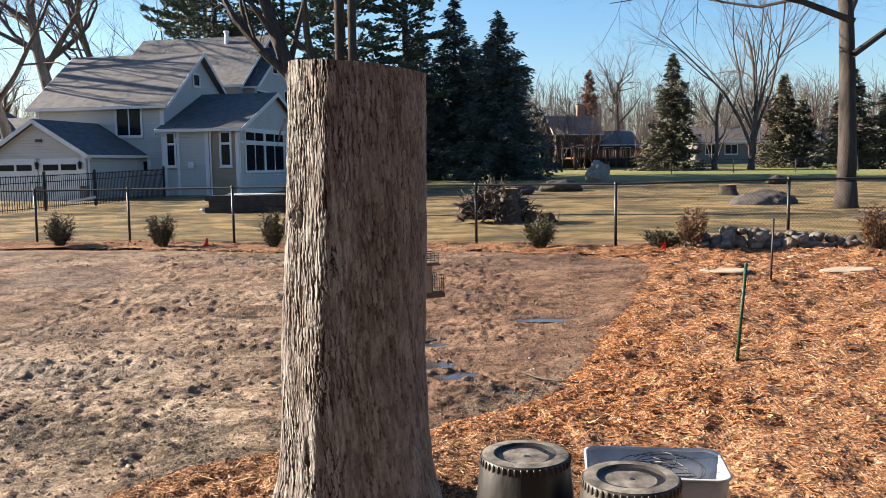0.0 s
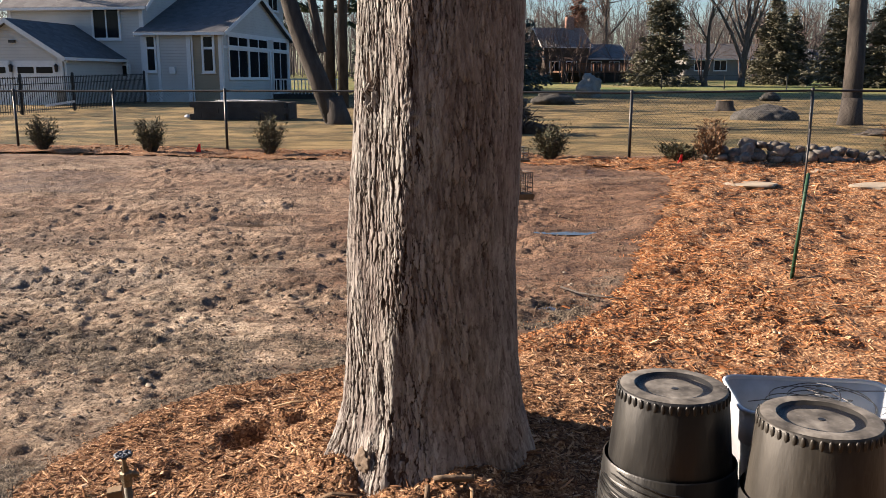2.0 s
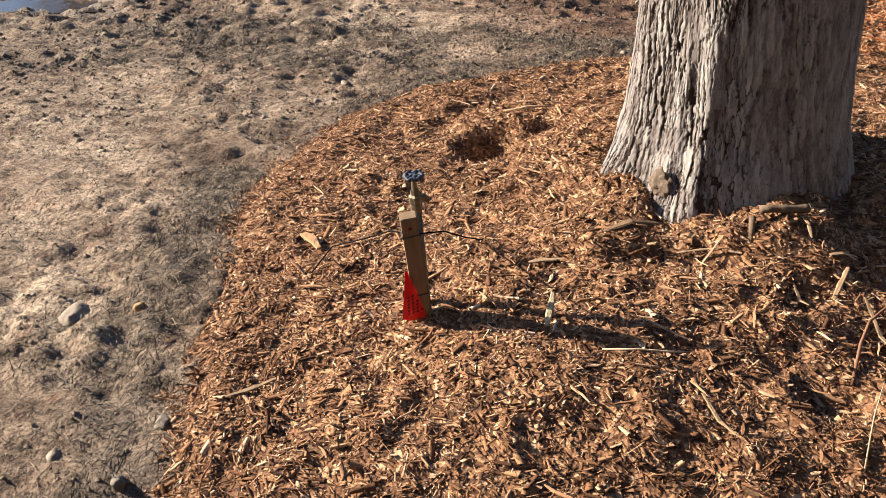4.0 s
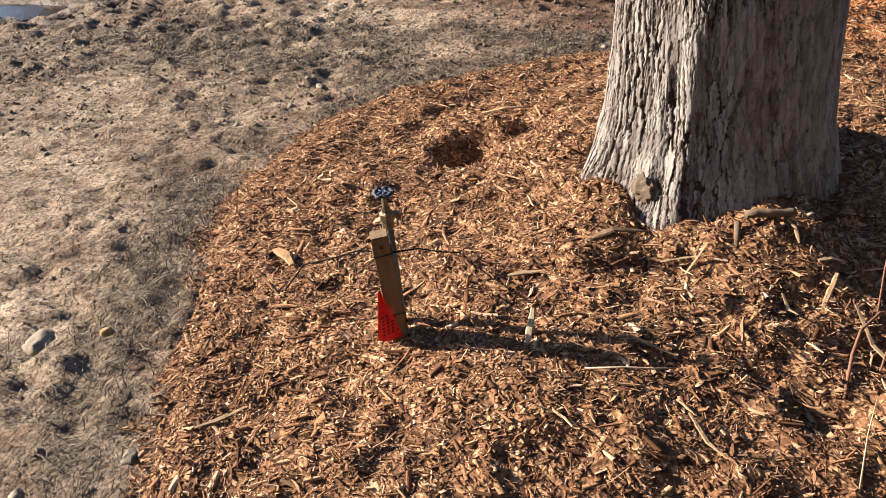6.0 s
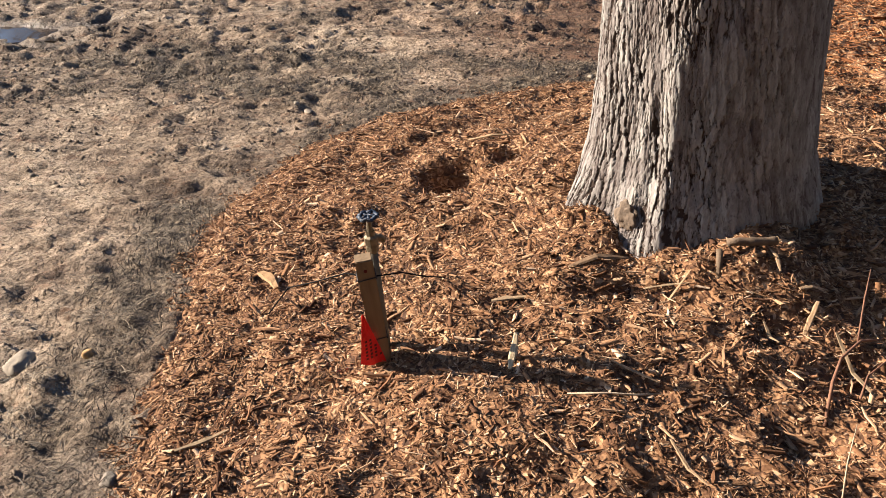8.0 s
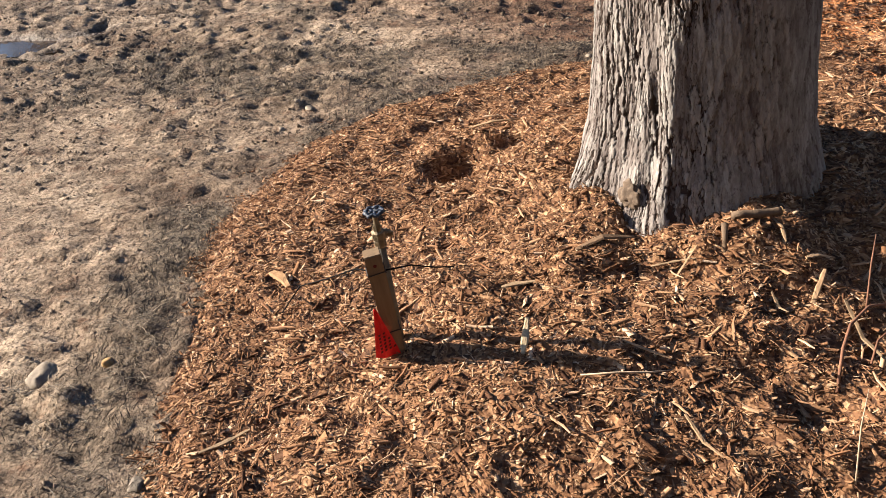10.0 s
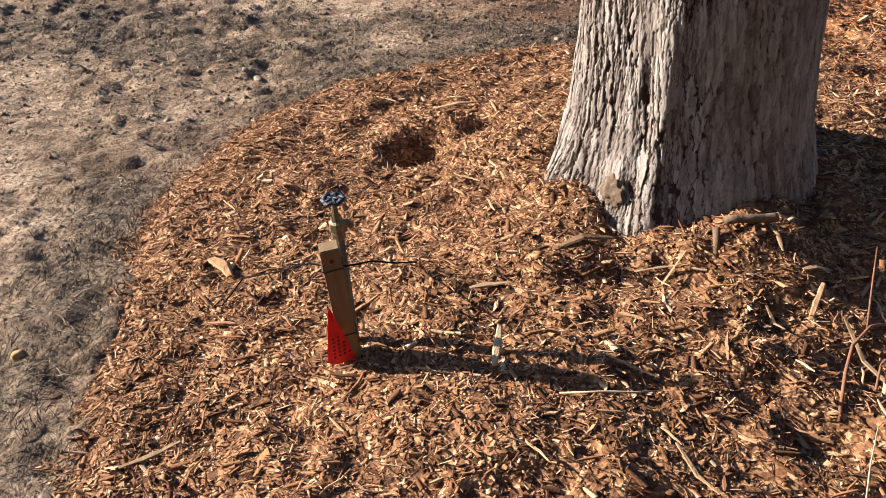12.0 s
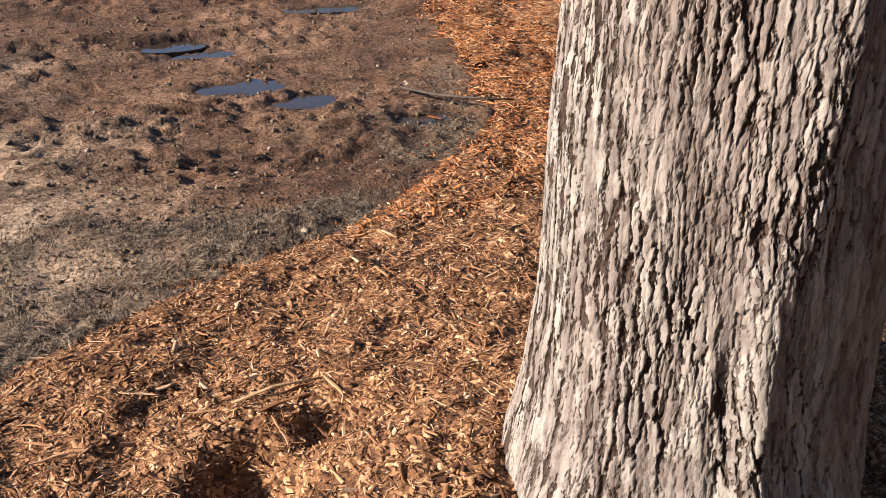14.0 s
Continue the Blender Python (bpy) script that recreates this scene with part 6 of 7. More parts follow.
def build_house():
    t = thing("house", "two-storey grey house with white trim and dark shingles", "house", pose(-11.23, 48.0, 0.27, 0, 0, -10))
    # sunroom, main wing, back wing, garage
    gabled(t, -4.45, 0.0, 0.0, 11.0, -0.6, 3.62, 5.85, "x", M_SIDING, M_ROOF, 0.30)
    gabled(t, -12.5, -4.6, 0.5, 9.7, -0.6, 5.15, 8.35, "x", M_SIDING, M_ROOF_TAN, 0.40)
    gabled(t, -12.6, -3.7, 9.0, 19.2, -0.6, 7.0, 10.6, "x", M_SIDING, M_ROOF_TAN, 0.40)
    gabled(t, -3.7, -2.9, 9.8, 18.6, -0.6, 6.9, 9.75, "x", M_SIDING, M_ROOF, 0.35)
    gabled(t, -11.3, -5.95, -5.2, 0.5, -0.6, 2.30, 3.95, "y", M_SIDING, M_ROOF, 0.30)
    # corner boards and the recessed tan strip
    for x0, x1, y, zz in ((-4.47, -4.25, -0.02, 3.6), (-3.62, -3.46, -0.02, 3.6), (-1.95, -1.72, -0.02, 3.6), (-0.16, 0.02, -0.02, 3.6), (-12.52, -12.34, 0.48, 5.1), (-4.80, -4.58, 0.48, 5.1), (-11.32, -11.12, -5.22, 2.3), (-6.15, -5.93, -5.22, 2.3)):
        part("corner_board", Geo().box((x0, y - 0.03, -0.5), (x1, y + 0.06, zz)), M_WHITE, t, "white corner board")
    for y0, y1, zz in ((0.065, 0.18, 3.54), (10.8, 11.0, 3.54), (7.30, 7.55, 2.84)):
        part("corner_board", Geo().box((-0.02, y0, -0.5), (0.04, y1, zz)), M_WHITE, t, "white corner board")
    part("frieze_board", Geo().box((-0.01, 0.0, 3.55), (0.05, 11.0, 3.72)), M_WHITE, t, "white frieze board")
    part("transom_board", Geo().box((-0.01, 0.2, 2.85), (0.055, 10.75, 2.98)), M_WHITE, t, "white transom board")
    part("tan_panel", Geo().box((-1.72, -0.035, -0.4), (-0.16, -0.004, 3.6)), M_SIDING_TAN, t, "tan recessed siding")
    part("foundation", Geo().box((-4.5, -0.05, -0.7), (0.05, 11.05, -0.12)), M_CONCRETE, t, "grey foundation")
    window(t, "front", -3.97, 0.0, 1.68, 0.42, 1.75, 1, 0.55)
    window(t, "front", -0.72, -0.035, 1.66, 0.50, 1.75, 1, 0.55)
    window(t, "side", 2.3, 0.0, 1.32, 2.7, 1.45, 2)
    window(t, "side", 5.4, 0.0, 1.32, 3.0, 1.45, 2)
    window(t, "side", 2.3, 0.0, 3.02, 2.7, 0.45, 2)
    window(t, "side", 5.4, 0.0, 3.02, 3.0, 0.45, 2)
    window(t, "side", 9.2, 0.0, 0.45, 2.6, 2.35, 2)
    window(t, "side", 9.2, 0.0, 3.02, 2.6, 0.45, 2)
    window(t, "front", -6.72, 0.5, 3.42, 1.45, 1.5, 2)
    window(t, "front", -5.80, 0.5, 1.38, 0.45, 0.55, 1)
    window(t, "side", 4.75, -4.6, 6.5, 0.75, 0.62, 1)
    window(t, "side", 13.6, -2.9, 8.05, 0.9, 0.65, 1)
    window(t, "side", 11.4, -2.9, 6.0, 2.6, 0.55, 3)
    window(t, "side", 16.3, -2.9, 6.0, 1.9, 0.9, 2)
    # garage doors with glazed tops
    for i, x in enumerate((-9.85, -7.35)):
        d = part("garage_door", Geo().box((x - 1.08, -5.25, -0.4), (x + 1.08, -5.21, 1.98)), M_WHITE, t, "white panelled garage door")
        part("door_casing", Geo().box((x - 1.2, -5.24, -0.4), (x - 1.085, -5.19, 2.1)).box((x + 1.085, -5.24, -0.4), (x + 1.2, -5.19, 2.1)).box((x - 1.2, -5.24, 1.985), (x + 1.2, -5.19, 2.1)), M_WHITE, d)
        for r in range(3):
            for k in range(4):
                part("door_panel", Geo().box((x - 1.0 + k * 0.51, -5.265, -0.3 + r * 0.55), (x - 0.54 + k * 0.51, -5.25, 0.15 + r * 0.55)), M_WHITE, d)
        for c in range(2):
            part("door_pane", Geo().box((x - 0.95 + c * 1.0, -5.27, 1.50), (x - 0.10 + c * 1.0, -5.252, 1.80)), M_GLASS, d, "dark garage door pane")
    for x in (-10.98, -8.6, -6.2):
        part("wall_lantern", Geo().lathe([(0.0, 0), (0.07, 0.02), (0.10, 0.28), (0.12, 0.30), (0.0, 0.42)], 8), M_IRON, t, "small dark wall lantern", False, pose(x, -5.34, 1.55))
    for x0, x1 in ((-11.35, -10.9), (-8.77, -8.43), (-6.33, -5.9)):
        part("stone_plinth", Geo().box((x0, -5.26, -0.6), (x1, -5.15, 0.7)), M_STONE, t, "stone-faced plinth")
    part("gable_lamp", Geo().box((-8.62, -5.32, 2.95), (-8.3, -5.2, 3.08)), M_BLACK, t, "dark floodlight")
    part("meter_box", Geo().box((-2.92, -0.16, 1.50), (-2.62, -0.03, 1.86)), M_WHITE, t, "pale meter box")
    for pts in ([(-5.70, -5.1, 2.15), (-5.85, -5.1, 2.0), (-5.85, -5.1, -0.3)], [(-1.6, -0.10, 3.5), (-1.6, -0.10, 1.5), (-1.6, -0.10, -0.3)], [(-5.62, 0.40, 2.2), (-5.62, 0.40, 1.0), (-5.62, 0.40, -0.3)]):
        part("downspout", Geo().tube(pts, [0.05] * 3, 6), M_WHITE, t, "white downspout")
    part("roof_vent", Geo().lathe([(0.16, -0.5), (0.14, 0.45), (0.20, 0.47), (0.20, 0.62), (0.0, 0.68)], 10), soft("bare_galvanised_metal", (0.6, 0.6, 0.6), 0.1, 5, 0.35, 0.8), t, "galvanised roof vent", False, pose(-6.3, 13.4, 10.45))
    # the porch with its white railing at the far side of the sunroom
    deck = part("porch", Geo().box((0.06, 7.6, -0.4), (3.4, 12.4, 0.30)), M_CONCRETE, t, "raised porch deck")
    rail = part("porch_railing", Geo().box((3.3, 7.6, 1.15), (3.4, 12.4, 1.23)).box((0.2, 7.6, 1.15), (3.4, 7.68, 1.23)).box((0.2, 7.6, 0.42), (3.4, 7.66, 0.48)).box((3.32, 7.6, 0.42), (3.38, 12.4, 0.48)), M_WHITE, deck, "white porch railing")
    for i in range(14):
        part("baluster", Geo().box((0.25 + i * 0.23, 7.61, 0.30), (0.30 + i * 0.23, 7.66, 1.15)), M_WHITE, deck)
    for i in range(10):
        part("baluster", Geo().box((3.33, 7.8 + i * 0.5, 0.30), (3.38, 7.85 + i * 0.5, 1.15)), M_WHITE, deck)
    st = Geo()
    for i in range(4):
        st.box((3.4 + 0.28 * i, 8.0, -0.5), (3.68 + 0.28 * i, 9.6, 0.12 - 0.17 * i))
    part("porch_steps", st, M_CONCRETE, t, "porch steps")


def plain_house(name, label, m, blocks, wall, roof):
    t = thing(name, label, "house", m)
    for x0, x1, y0, y1, eave, peak, along in blocks:
        gabled(t, x0, x1, y0, y1, -1.5, eave, peak, along, wall, roof, 0.4)
    return t


def build_far_houses():
    t = plain_house("house", "white gabled house beyond the garage", pose(-37.5, 66, 0.9, 0, 0, -20), [(-6, 3, 0, 7, 3.4, 5.6, "y"), (-6, 5.2, 3, 9, 2.7, 5.0, "x")], M_WHITE, M_ROOF)
    window(t, "front", -0.9, 0.0, 1.5, 1.8, 1.0, 2)
    window(t, "front", 3.9, 3.0, 1.4, 1.0, 1.0, 1)
    # the ranch house's grey is lowered to hold the shade it stands in
    grey, brown = make_siding("shaded_far_grey_siding", (0.17, 0.165, 0.155)), make_siding("far_brown_siding", (0.055, 0.043, 0.037))
    t = plain_house("house", "brown house with tan roof, chimney and deck", pose(19.0, 112, 1.1, 0, 0, 8), [(-4.6, 1.2, 0, 8, 4.3, 6.6, "x"), (1.2, 6.6, 1, 8, 2.9, 4.6, "x")], brown, M_ROOF_TAN)
    part("chimney", Geo().box((-0.6, 3.6, 5.8), (0.35, 4.6, 8.1)), soft("far_brick", (0.30, 0.17, 0.13), 0.3, 6), t, "brick chimney")
    for x in (-3.2, -1.0, 2.6, 5.0):
        window(t, "front", x, 0.0 if x < 1.2 else 1.0, 1.2, 1.2, 1.2, 2)
    d = part("deck", Geo().box((-3.5, -4.0, 1.05), (6.0, -0.02, 1.25)), M_DECK, t, "raised wooden deck")
    for i in range(8):
        part("deck_post", Geo().box((-3.4 + i * 1.33, -3.98, -1.2), (-3.25 + i * 1.33, -3.8, 2.15)), M_DECK, d)
    part("deck_rail", Geo().box((-3.5, -4.0, 2.1), (6.0, -3.9, 2.2)), M_DECK, d)
    for i in range(38):
        part("deck_baluster", Geo().box((-3.35 + i * 0.25, -3.97, 1.25), (-3.25 + i * 0.25, -3.92, 2.1)), M_DECK, d)
    # its shingles are darkened for the same shade
    t = plain_house("house", "long low grey ranch house with pale windows", pose(46, 124, 1.6, 0, 0, 4), [(-10, 8, 0, 8, 2.6, 4.6, "x"), (8, 15, 1, 8, 2.3, 3.9, "x")], grey, make_shingles("shaded_far_grey_shingles", (0.10, 0.096, 0.096)))
    for x in (-8, -5.2, -1.5, 1.5, 4.5, 10, 12.6):
        window(t, "front", x, 0.0 if x < 8 else 1.0, 1.0, 1.7, 1.25, 2)


# ---- things on the neighbouring lawns ----
def build_lawn_things():
    z = height(-7.2, 33.8)
    t = thing("raised_bed", "long dark block-walled raised bed with pale cover", "raised bed", pose(-7.35, 33.6, z, 0, 0, -4))
    for r in range(3):
        for i in range(8):
            x = -1.75 + i * 0.44 + (0.2 if r % 2 else 0)
            part("block", Geo().box((x, -0.55, r * 0.22), (x + 0.43, -0.2, r * 0.22 + 0.213), None, 0.012), M_CONCRETE, t)
    part("core", Geo().box((-1.7, -0.25, 0), (1.85, 1.2, 0.62)), M_CONCRETE, t)
    g = blob((2.3, 0.8, 0.06), 9, 0.45, 4, 0.2)
    part("cover", g, soft("crumpled_white_cover", (0.45, 0.46, 0.47), 0.12, 3, 0.5, 0, 0.3, 0.02), t, "crumpled white sheet", True, pose(0.1, 0.4, 0.66))
    part("cover_fold", blob((0.3, 0.3, 0.14), 15, 0.4, 3), M_TUB, t, "crumpled white sheet end", True, pose(-1.85, -0.4, 0.1))
    x, y = -14.7, 35.3
    single("downspout_length", Geo().box((-0.55, -0.05, 0), (0.55, 0.05, 0.09)), M_WHITE, "loose length of white downspout on the ground", "pipe", pose(x, y, height(x, y) + 0.45, 0, -9, 12))
    # uprooted stump with its tangle of roots
    x, y = 1.95, 25.3
    z = height(x, y)
    t = thing("uprooted_stump", "uprooted stump with a tangle of bare roots", "tree stump", pose(x, y, z))
    part("root_ball", blob((1.5, 0.8, 0.85), 6, 0.7, 4, 0.25), M_EARTH, t, "clotted dark earth", True, pose(-0.45, 0.2, 0.32))
    part("stump", Geo().lathe([(0.42, 0), (0.33, 0.3), (0.27, 0.55), (0.27, 0.98)], 20, lambda a, h: 1 + 0.08 * math.sin(5 * a)), M_TRUNK, t, "", True, pose(-0.05, -0.1, 0))
    part("cut_top", Geo().lathe([(0.0, 0.985), (0.265, 0.985), (0.268, 0.975)], 20), M_CUT, t, "pale sawn stump top", False, pose(-0.05, -0.1, 0))
    rng = random.Random(31)
    for i in range(280):
        a, e = rng.uniform(0, 6.28), rng.uniform(-0.1, 1.0)
        p = Vector((-0.45 + 1.05 * math.cos(a) * rng.random(), 0.5 * math.sin(a), rng.uniform(0.1, 0.95)))
        d = Vector((math.cos(a) - 0.25, math.sin(a) - 0.5, e)).normalized()
        p.z *= max(0.25, 1.1 - 0.55 * abs(p.x + 0.5))
        pts, r = [p], rng.uniform(0.014, 0.05)
        for k in range(5):
            d = (d + Vector([rng.gauss(0, 0.45) for _ in range(3)])).normalized()
            q = pts[-1] + d * rng.uniform(0.05, 0.15)
            q.z = max(q.z, 0.02)
            pts.append(q)
        part("root", Geo().tube(pts, [r * (1 - 0.15 * k) for k in range(6)], 5), M_TRUNK if i % 3 else M_TWIG, t, "", True)
    for i, (dx, s) in enumerate(((0.62, (0.55, 0.5, 0.42)), (1.05, (0.5, 0.45, 0.32)))):
        single("rock", blob(s, 60 + i, 0.3, 3), M_EARTH, "dark earthy boulder beside the stump", "rock", pose(x + dx, y - 0.1, z + s[2] * 0.25), shade=True)
    for x, y, s, lab, mat in ((11.75, 66, (1.95, 1.4, 2.1), "upright grey boulder on the lawn", M_BOULDER), (7.0, 52, (2.6, 1.8, 0.95), "low wide boulder on the lawn, coloured as in shade", M_STONE_SHADED), (4.2, 47, (1.8, 1.2, 0.7), "low boulder on the lawn, coloured as in shade", M_STONE_SHADED), (23.0, 60, (1.6, 1.0, 0.7), "small boulder on the lawn, coloured as in shade", M_STONE_SHADED)):
        single("boulder", blob(s, s[0] * 7, 0.22, 4), mat, lab, "boulder", pose(x, y, height(x, y) + s[2] * 0.28, 0, 0, 20), shade=True)
    x, y = 12.4, 33.5
    single("gravel_mound", blob((2.5, 1.5, 1.15), 77, 0.10, 5, 0.05), M_GRAVEL, "low mound of grey gravel on the lawn", "gravel mound", pose(x, y, height(x, y) - 0.02), shade=True)
    x, y = 13.9, 42.5
    t = thing("tree_stump", "low sawn tree stump on the lawn", "tree stump", pose(x, y, height(x, y)))
    part("stump_bark", Geo().lathe([(0.62, -0.05), (0.45, 0.18), (0.40, 0.5)], 18, lambda a, h: 1 + 0.1 * math.sin(4 * a)), M_TRUNK_DARK, t, "", True)
    part("cut_top", Geo().lathe([(0.0, 0.505), (0.41, 0.505), (0.41, 0.49)], 18), M_CUT, t, "pale sawn top")
    x, y = 12.2, 24.5
    single("brush_pile", blob((1.2, 0.8, 0.22), 5, 0.4, 4, 0.2), M_TRUNK, "low grey pile of brush on the lawn", "brush pile", pose(x, y, height(x, y) + 0.04), shade=True)
    # wire fence posts at the far end of the lawn
    t = thing("far_fence", "thin dark wire fence at the lawn's far end", "fence")
    for i in range(12):
        xx, yy = -2 + i * 6.0, 84.0
        zz = height(xx, yy)
        part("post", Geo().tube([(xx, yy, zz - 0.1), (xx, yy, zz + 1.3)], [0.05] * 2, 6), M_BLACK, t)
    part("rail", Geo().tube([(-2 + i * 6.0, 84.0, height(-2 + i * 6.0, 84.0) + 1.28) for i in range(12)], [0.025] * 12, 4), M_BLACK, t)


# ---- trees ----
def limb(rng, geos, start, d, length, r, level, last, spread, droop=0.0, kids=(8, 6, 5, 4), wob=0.16):
    n = 7 if level == 0 else 5 if level < 3 else 4
    pts, rad = [Vector(start)], [r]
    d = Vector(d).normalized()
    for i in range(n):
        d = (d + Vector([rng.gauss(0, wob * (0.5 if level == 0 else 1)) for _ in range(3)]) + Vector((0, 0, (0.06 if level else 0.03) - droop * 0.1))).normalized()
        pts.append(pts[-1] + d * length / n)
        rad.append(r * (1 - (0.62 if level == 0 else 0.75) * (i + 1) / n))
    geos[0 if level == 0 else 1].tube(pts, rad, (10, 7, 5, 4, 3)[min(level, 4)], level == 0)
    if level >= last:
        return
    for i in range(kids[level]):
        q = rng.uniform(0.36 if level == 0 else 0.22, 0.99) * n
        k = min(int(q), n - 1)
        p = pts[k].lerp(pts[k + 1], q - k)
        rr = rad[k] + (rad[k + 1] - rad[k]) * (q - k)
        ax = (pts[k + 1] - pts[k]).normalized()
        s = ax.orthogonal()
        s.rotate(Matrix.Rotation(rng.uniform(0, 6.28), 3, ax))
        ang = radians(rng.uniform(24, spread))
        cd = ax * math.cos(ang) + s.normalized() * math.sin(ang)
        limb(rng, geos, p, cd, length * rng.uniform(0.42, 0.72) * (1.15 - 0.45 * q / n if level == 0 else 1), rr * rng.uniform(0.45, 0.68), level + 1, last, spread, droop, kids, wob)


def bare_tree(name, label, seed, m, h, r, lean=(0, 0), stems=1, last=4, spread=58, kids=(8, 6, 5, 4), bark=None, twig=None, extra=()):
    rng = random.Random(seed)
    t = thing(name, label, "tree", m)
    geos = (Geo(), Geo())
    for s in range(stems):
        a = 2 * math.pi * s / stems + 0.5
        off = 0.0 if stems == 1 else 0.22
        d = Vector((lean[0] + off * math.cos(a), lean[1] + off * math.sin(a), 1))
        limb(rng, geos, (0.5 * r * math.cos(a) * (stems > 1), 0.5 * r * math.sin(a) * (stems > 1), -0.2), d, h * rng.uniform(0.62, 0.75), r if stems == 1 else r * 0.66, 0, last, spread, 0, kids)
    if stems == 1:
        geos[0].tube([(0, 0, -0.3), (0, 0, 0.15), (lean[0] * 0.7, lean[1] * 0.7, 0.9)], [r * 1.6, r * 1.22, r * 0.98], 12)
    for p, d, ln, rr in extra:
        limb(rng, geos, p, d, ln, rr, 1, last, spread, 0.3, kids, 0.13)
    part("trunk", geos[0], bark or M_TRUNK, t, "", True)
    part("crown", geos[1], twig or M_TWIG, t, "bare leafless branches")
    return t


def spruce(name, label, seed, m, h, w, mat, count=5200, top=0.0, gap=0.0, blade=(0.46, 0.14)):
    """A pointed evergreen: whorls of boughs that droop and turn up, clad in short sprays."""
    rng = random.Random(seed)
    t = thing(name, label, "tree", m)
    trunk, leaf = Geo(), Geo()
    trunk.tube([(0, 0, -0.3), (0, 0, h * 0.5), (0, 0, h * 0.98)], [w * 0.075, w * 0.045, 0.02], 8)
    levels = int(h * 3.4)
    cs, ds = [], []
    boughs = []
    for i in range(levels):
        q = (i + rng.random()) / levels
        z = h * (0.05 + 0.93 * q)
        reach = w * (1 - q) ** 0.8 * rng.uniform(0.62, 1.25) + 0.15
        for b in range(9 if q < 0.7 else 6):
            if rng.random() < gap:
                continue
            boughs.append((z, reach * rng.uniform(0.65, 1.12), rng.uniform(0, 6.28)))
    total = sum(b[1] + 0.3 for b in boughs)
    for z, reach, a in boughs:
        u = Vector((math.cos(a), math.sin(a), 0))
        p0, p1, p2 = Vector((0, 0, z)), u * reach * 0.55 + Vector((0, 0, z - 0.16 * reach)), u * reach + Vector((0, 0, z - rng.uniform(0.02, 0.30) * reach))
        trunk.tube([p0, p1, p2], [0.03 + 0.006 * reach, 0.02, 0.006], 3, False)
        for k in range(max(3, int(2.9 * count * (reach + 0.3) / total))):
            s = rng.random() ** 0.65
            p = p0.lerp(p1, 2 * s) if s < 0.5 else p1.lerp(p2, 2 * s - 1)
            sp = 0.08 + 0.11 * reach * (1.05 - s)
            side = Vector((-u.y, u.x, 0))
            cs.append(p + side * rng.gauss(0, sp) + Vector((0, 0, rng.gauss(-0.10, 0.16))) + u * rng.gauss(0, 0.1))
            ds.append(u + side * rng.gauss(0, 0.7) + Vector((0, 0, rng.gauss(-0.25, 0.3))))
    sprays(rng, cs, ds, blade[0], blade[1], leaf.v, leaf.f)
    part("trunk", trunk, M_TRUNK_DARK, t)
    part("crown", leaf, mat, t, "dense needled boughs")
    return t


def pine(name, label, seed, m, h, w, bare, mat=None, count=5200, r=0.30):
    """A tall white pine: a long trunk and flat tiers of tufted boughs with sky between them."""
    rng = random.Random(seed)
    t = thing(name, label, "tree", m)
    trunk, wood, leaf = Geo(), Geo(), Geo()
    trunk.tube([(0, 0, -0.3), (0.05, 0, h * 0.4), (0.0, 0.1, h * 0.75), (0, 0, h)], [r, r * 0.8, r * 0.45, 0.03], 9)
    cs, ds = [], []
    tiers = int((h - bare) / 0.85)
    for i in range(tiers):
        z = bare + (h - bare) * (i + rng.random() * 0.6) / tiers
        f = (z - bare) / (h - bare)
        reach = w * (0.55 + 0.6 * math.sin(math.pi * min(1, 0.25 + 0.75 * f))) * (1 - 0.5 * f ** 3)
        for b in range(rng.randint(3, 5)):
            a, ln = rng.uniform(0, 6.28), reach * rng.uniform(0.55, 1.1)
            u = Vector((math.cos(a), math.sin(a), 0))
            p = [Vector((0, 0, z)), u * ln * 0.5 + Vector((0, 0, z + 0.03 * ln)), u * ln + Vector((0, 0, z + 0.16 * ln))]
            wood.tube(p, [0.07, 0.045, 0.012], 4, False)
            for k in range(int(count / tiers / 4)):
                s = 0.30 + 0.70 * rng.random() ** 0.7
                q = p[0].lerp(p[1], 2 * s) if s < 0.5 else p[1].lerp(p[2], 2 * s - 1)
                side = Vector((-u.y, u.x, 0))
                tuft = q + side * rng.gauss(0, 0.20 * ln * (1.15 - s) + 0.12) + Vector((0, 0, rng.gauss(0.08, 0.10)))
                cs.append(tuft)
                ds.append(u * 0.7 + side * rng.gauss(0, 0.7) + Vector((0, 0, rng.uniform(-0.2, 0.8))))
    sprays(rng, cs, ds, 0.55, 0.24, leaf.v, leaf.f)
    part("trunk", trunk, M_TRUNK_DARK, t, "", True)
    tagged(part("limb_tangle", wood, M_TRUNK_DARK, t), kind="stuff")
    part("crown", leaf, mat or M_PINE, t, "tiers of tufted pine needles")
    return t


def stand(x, y, dz=0.0, rz=0.0, s=1.0):
    return pose(x, y, height(x, y) + dz, 0, 0, rz) @ Matrix.Scale(s, 4)


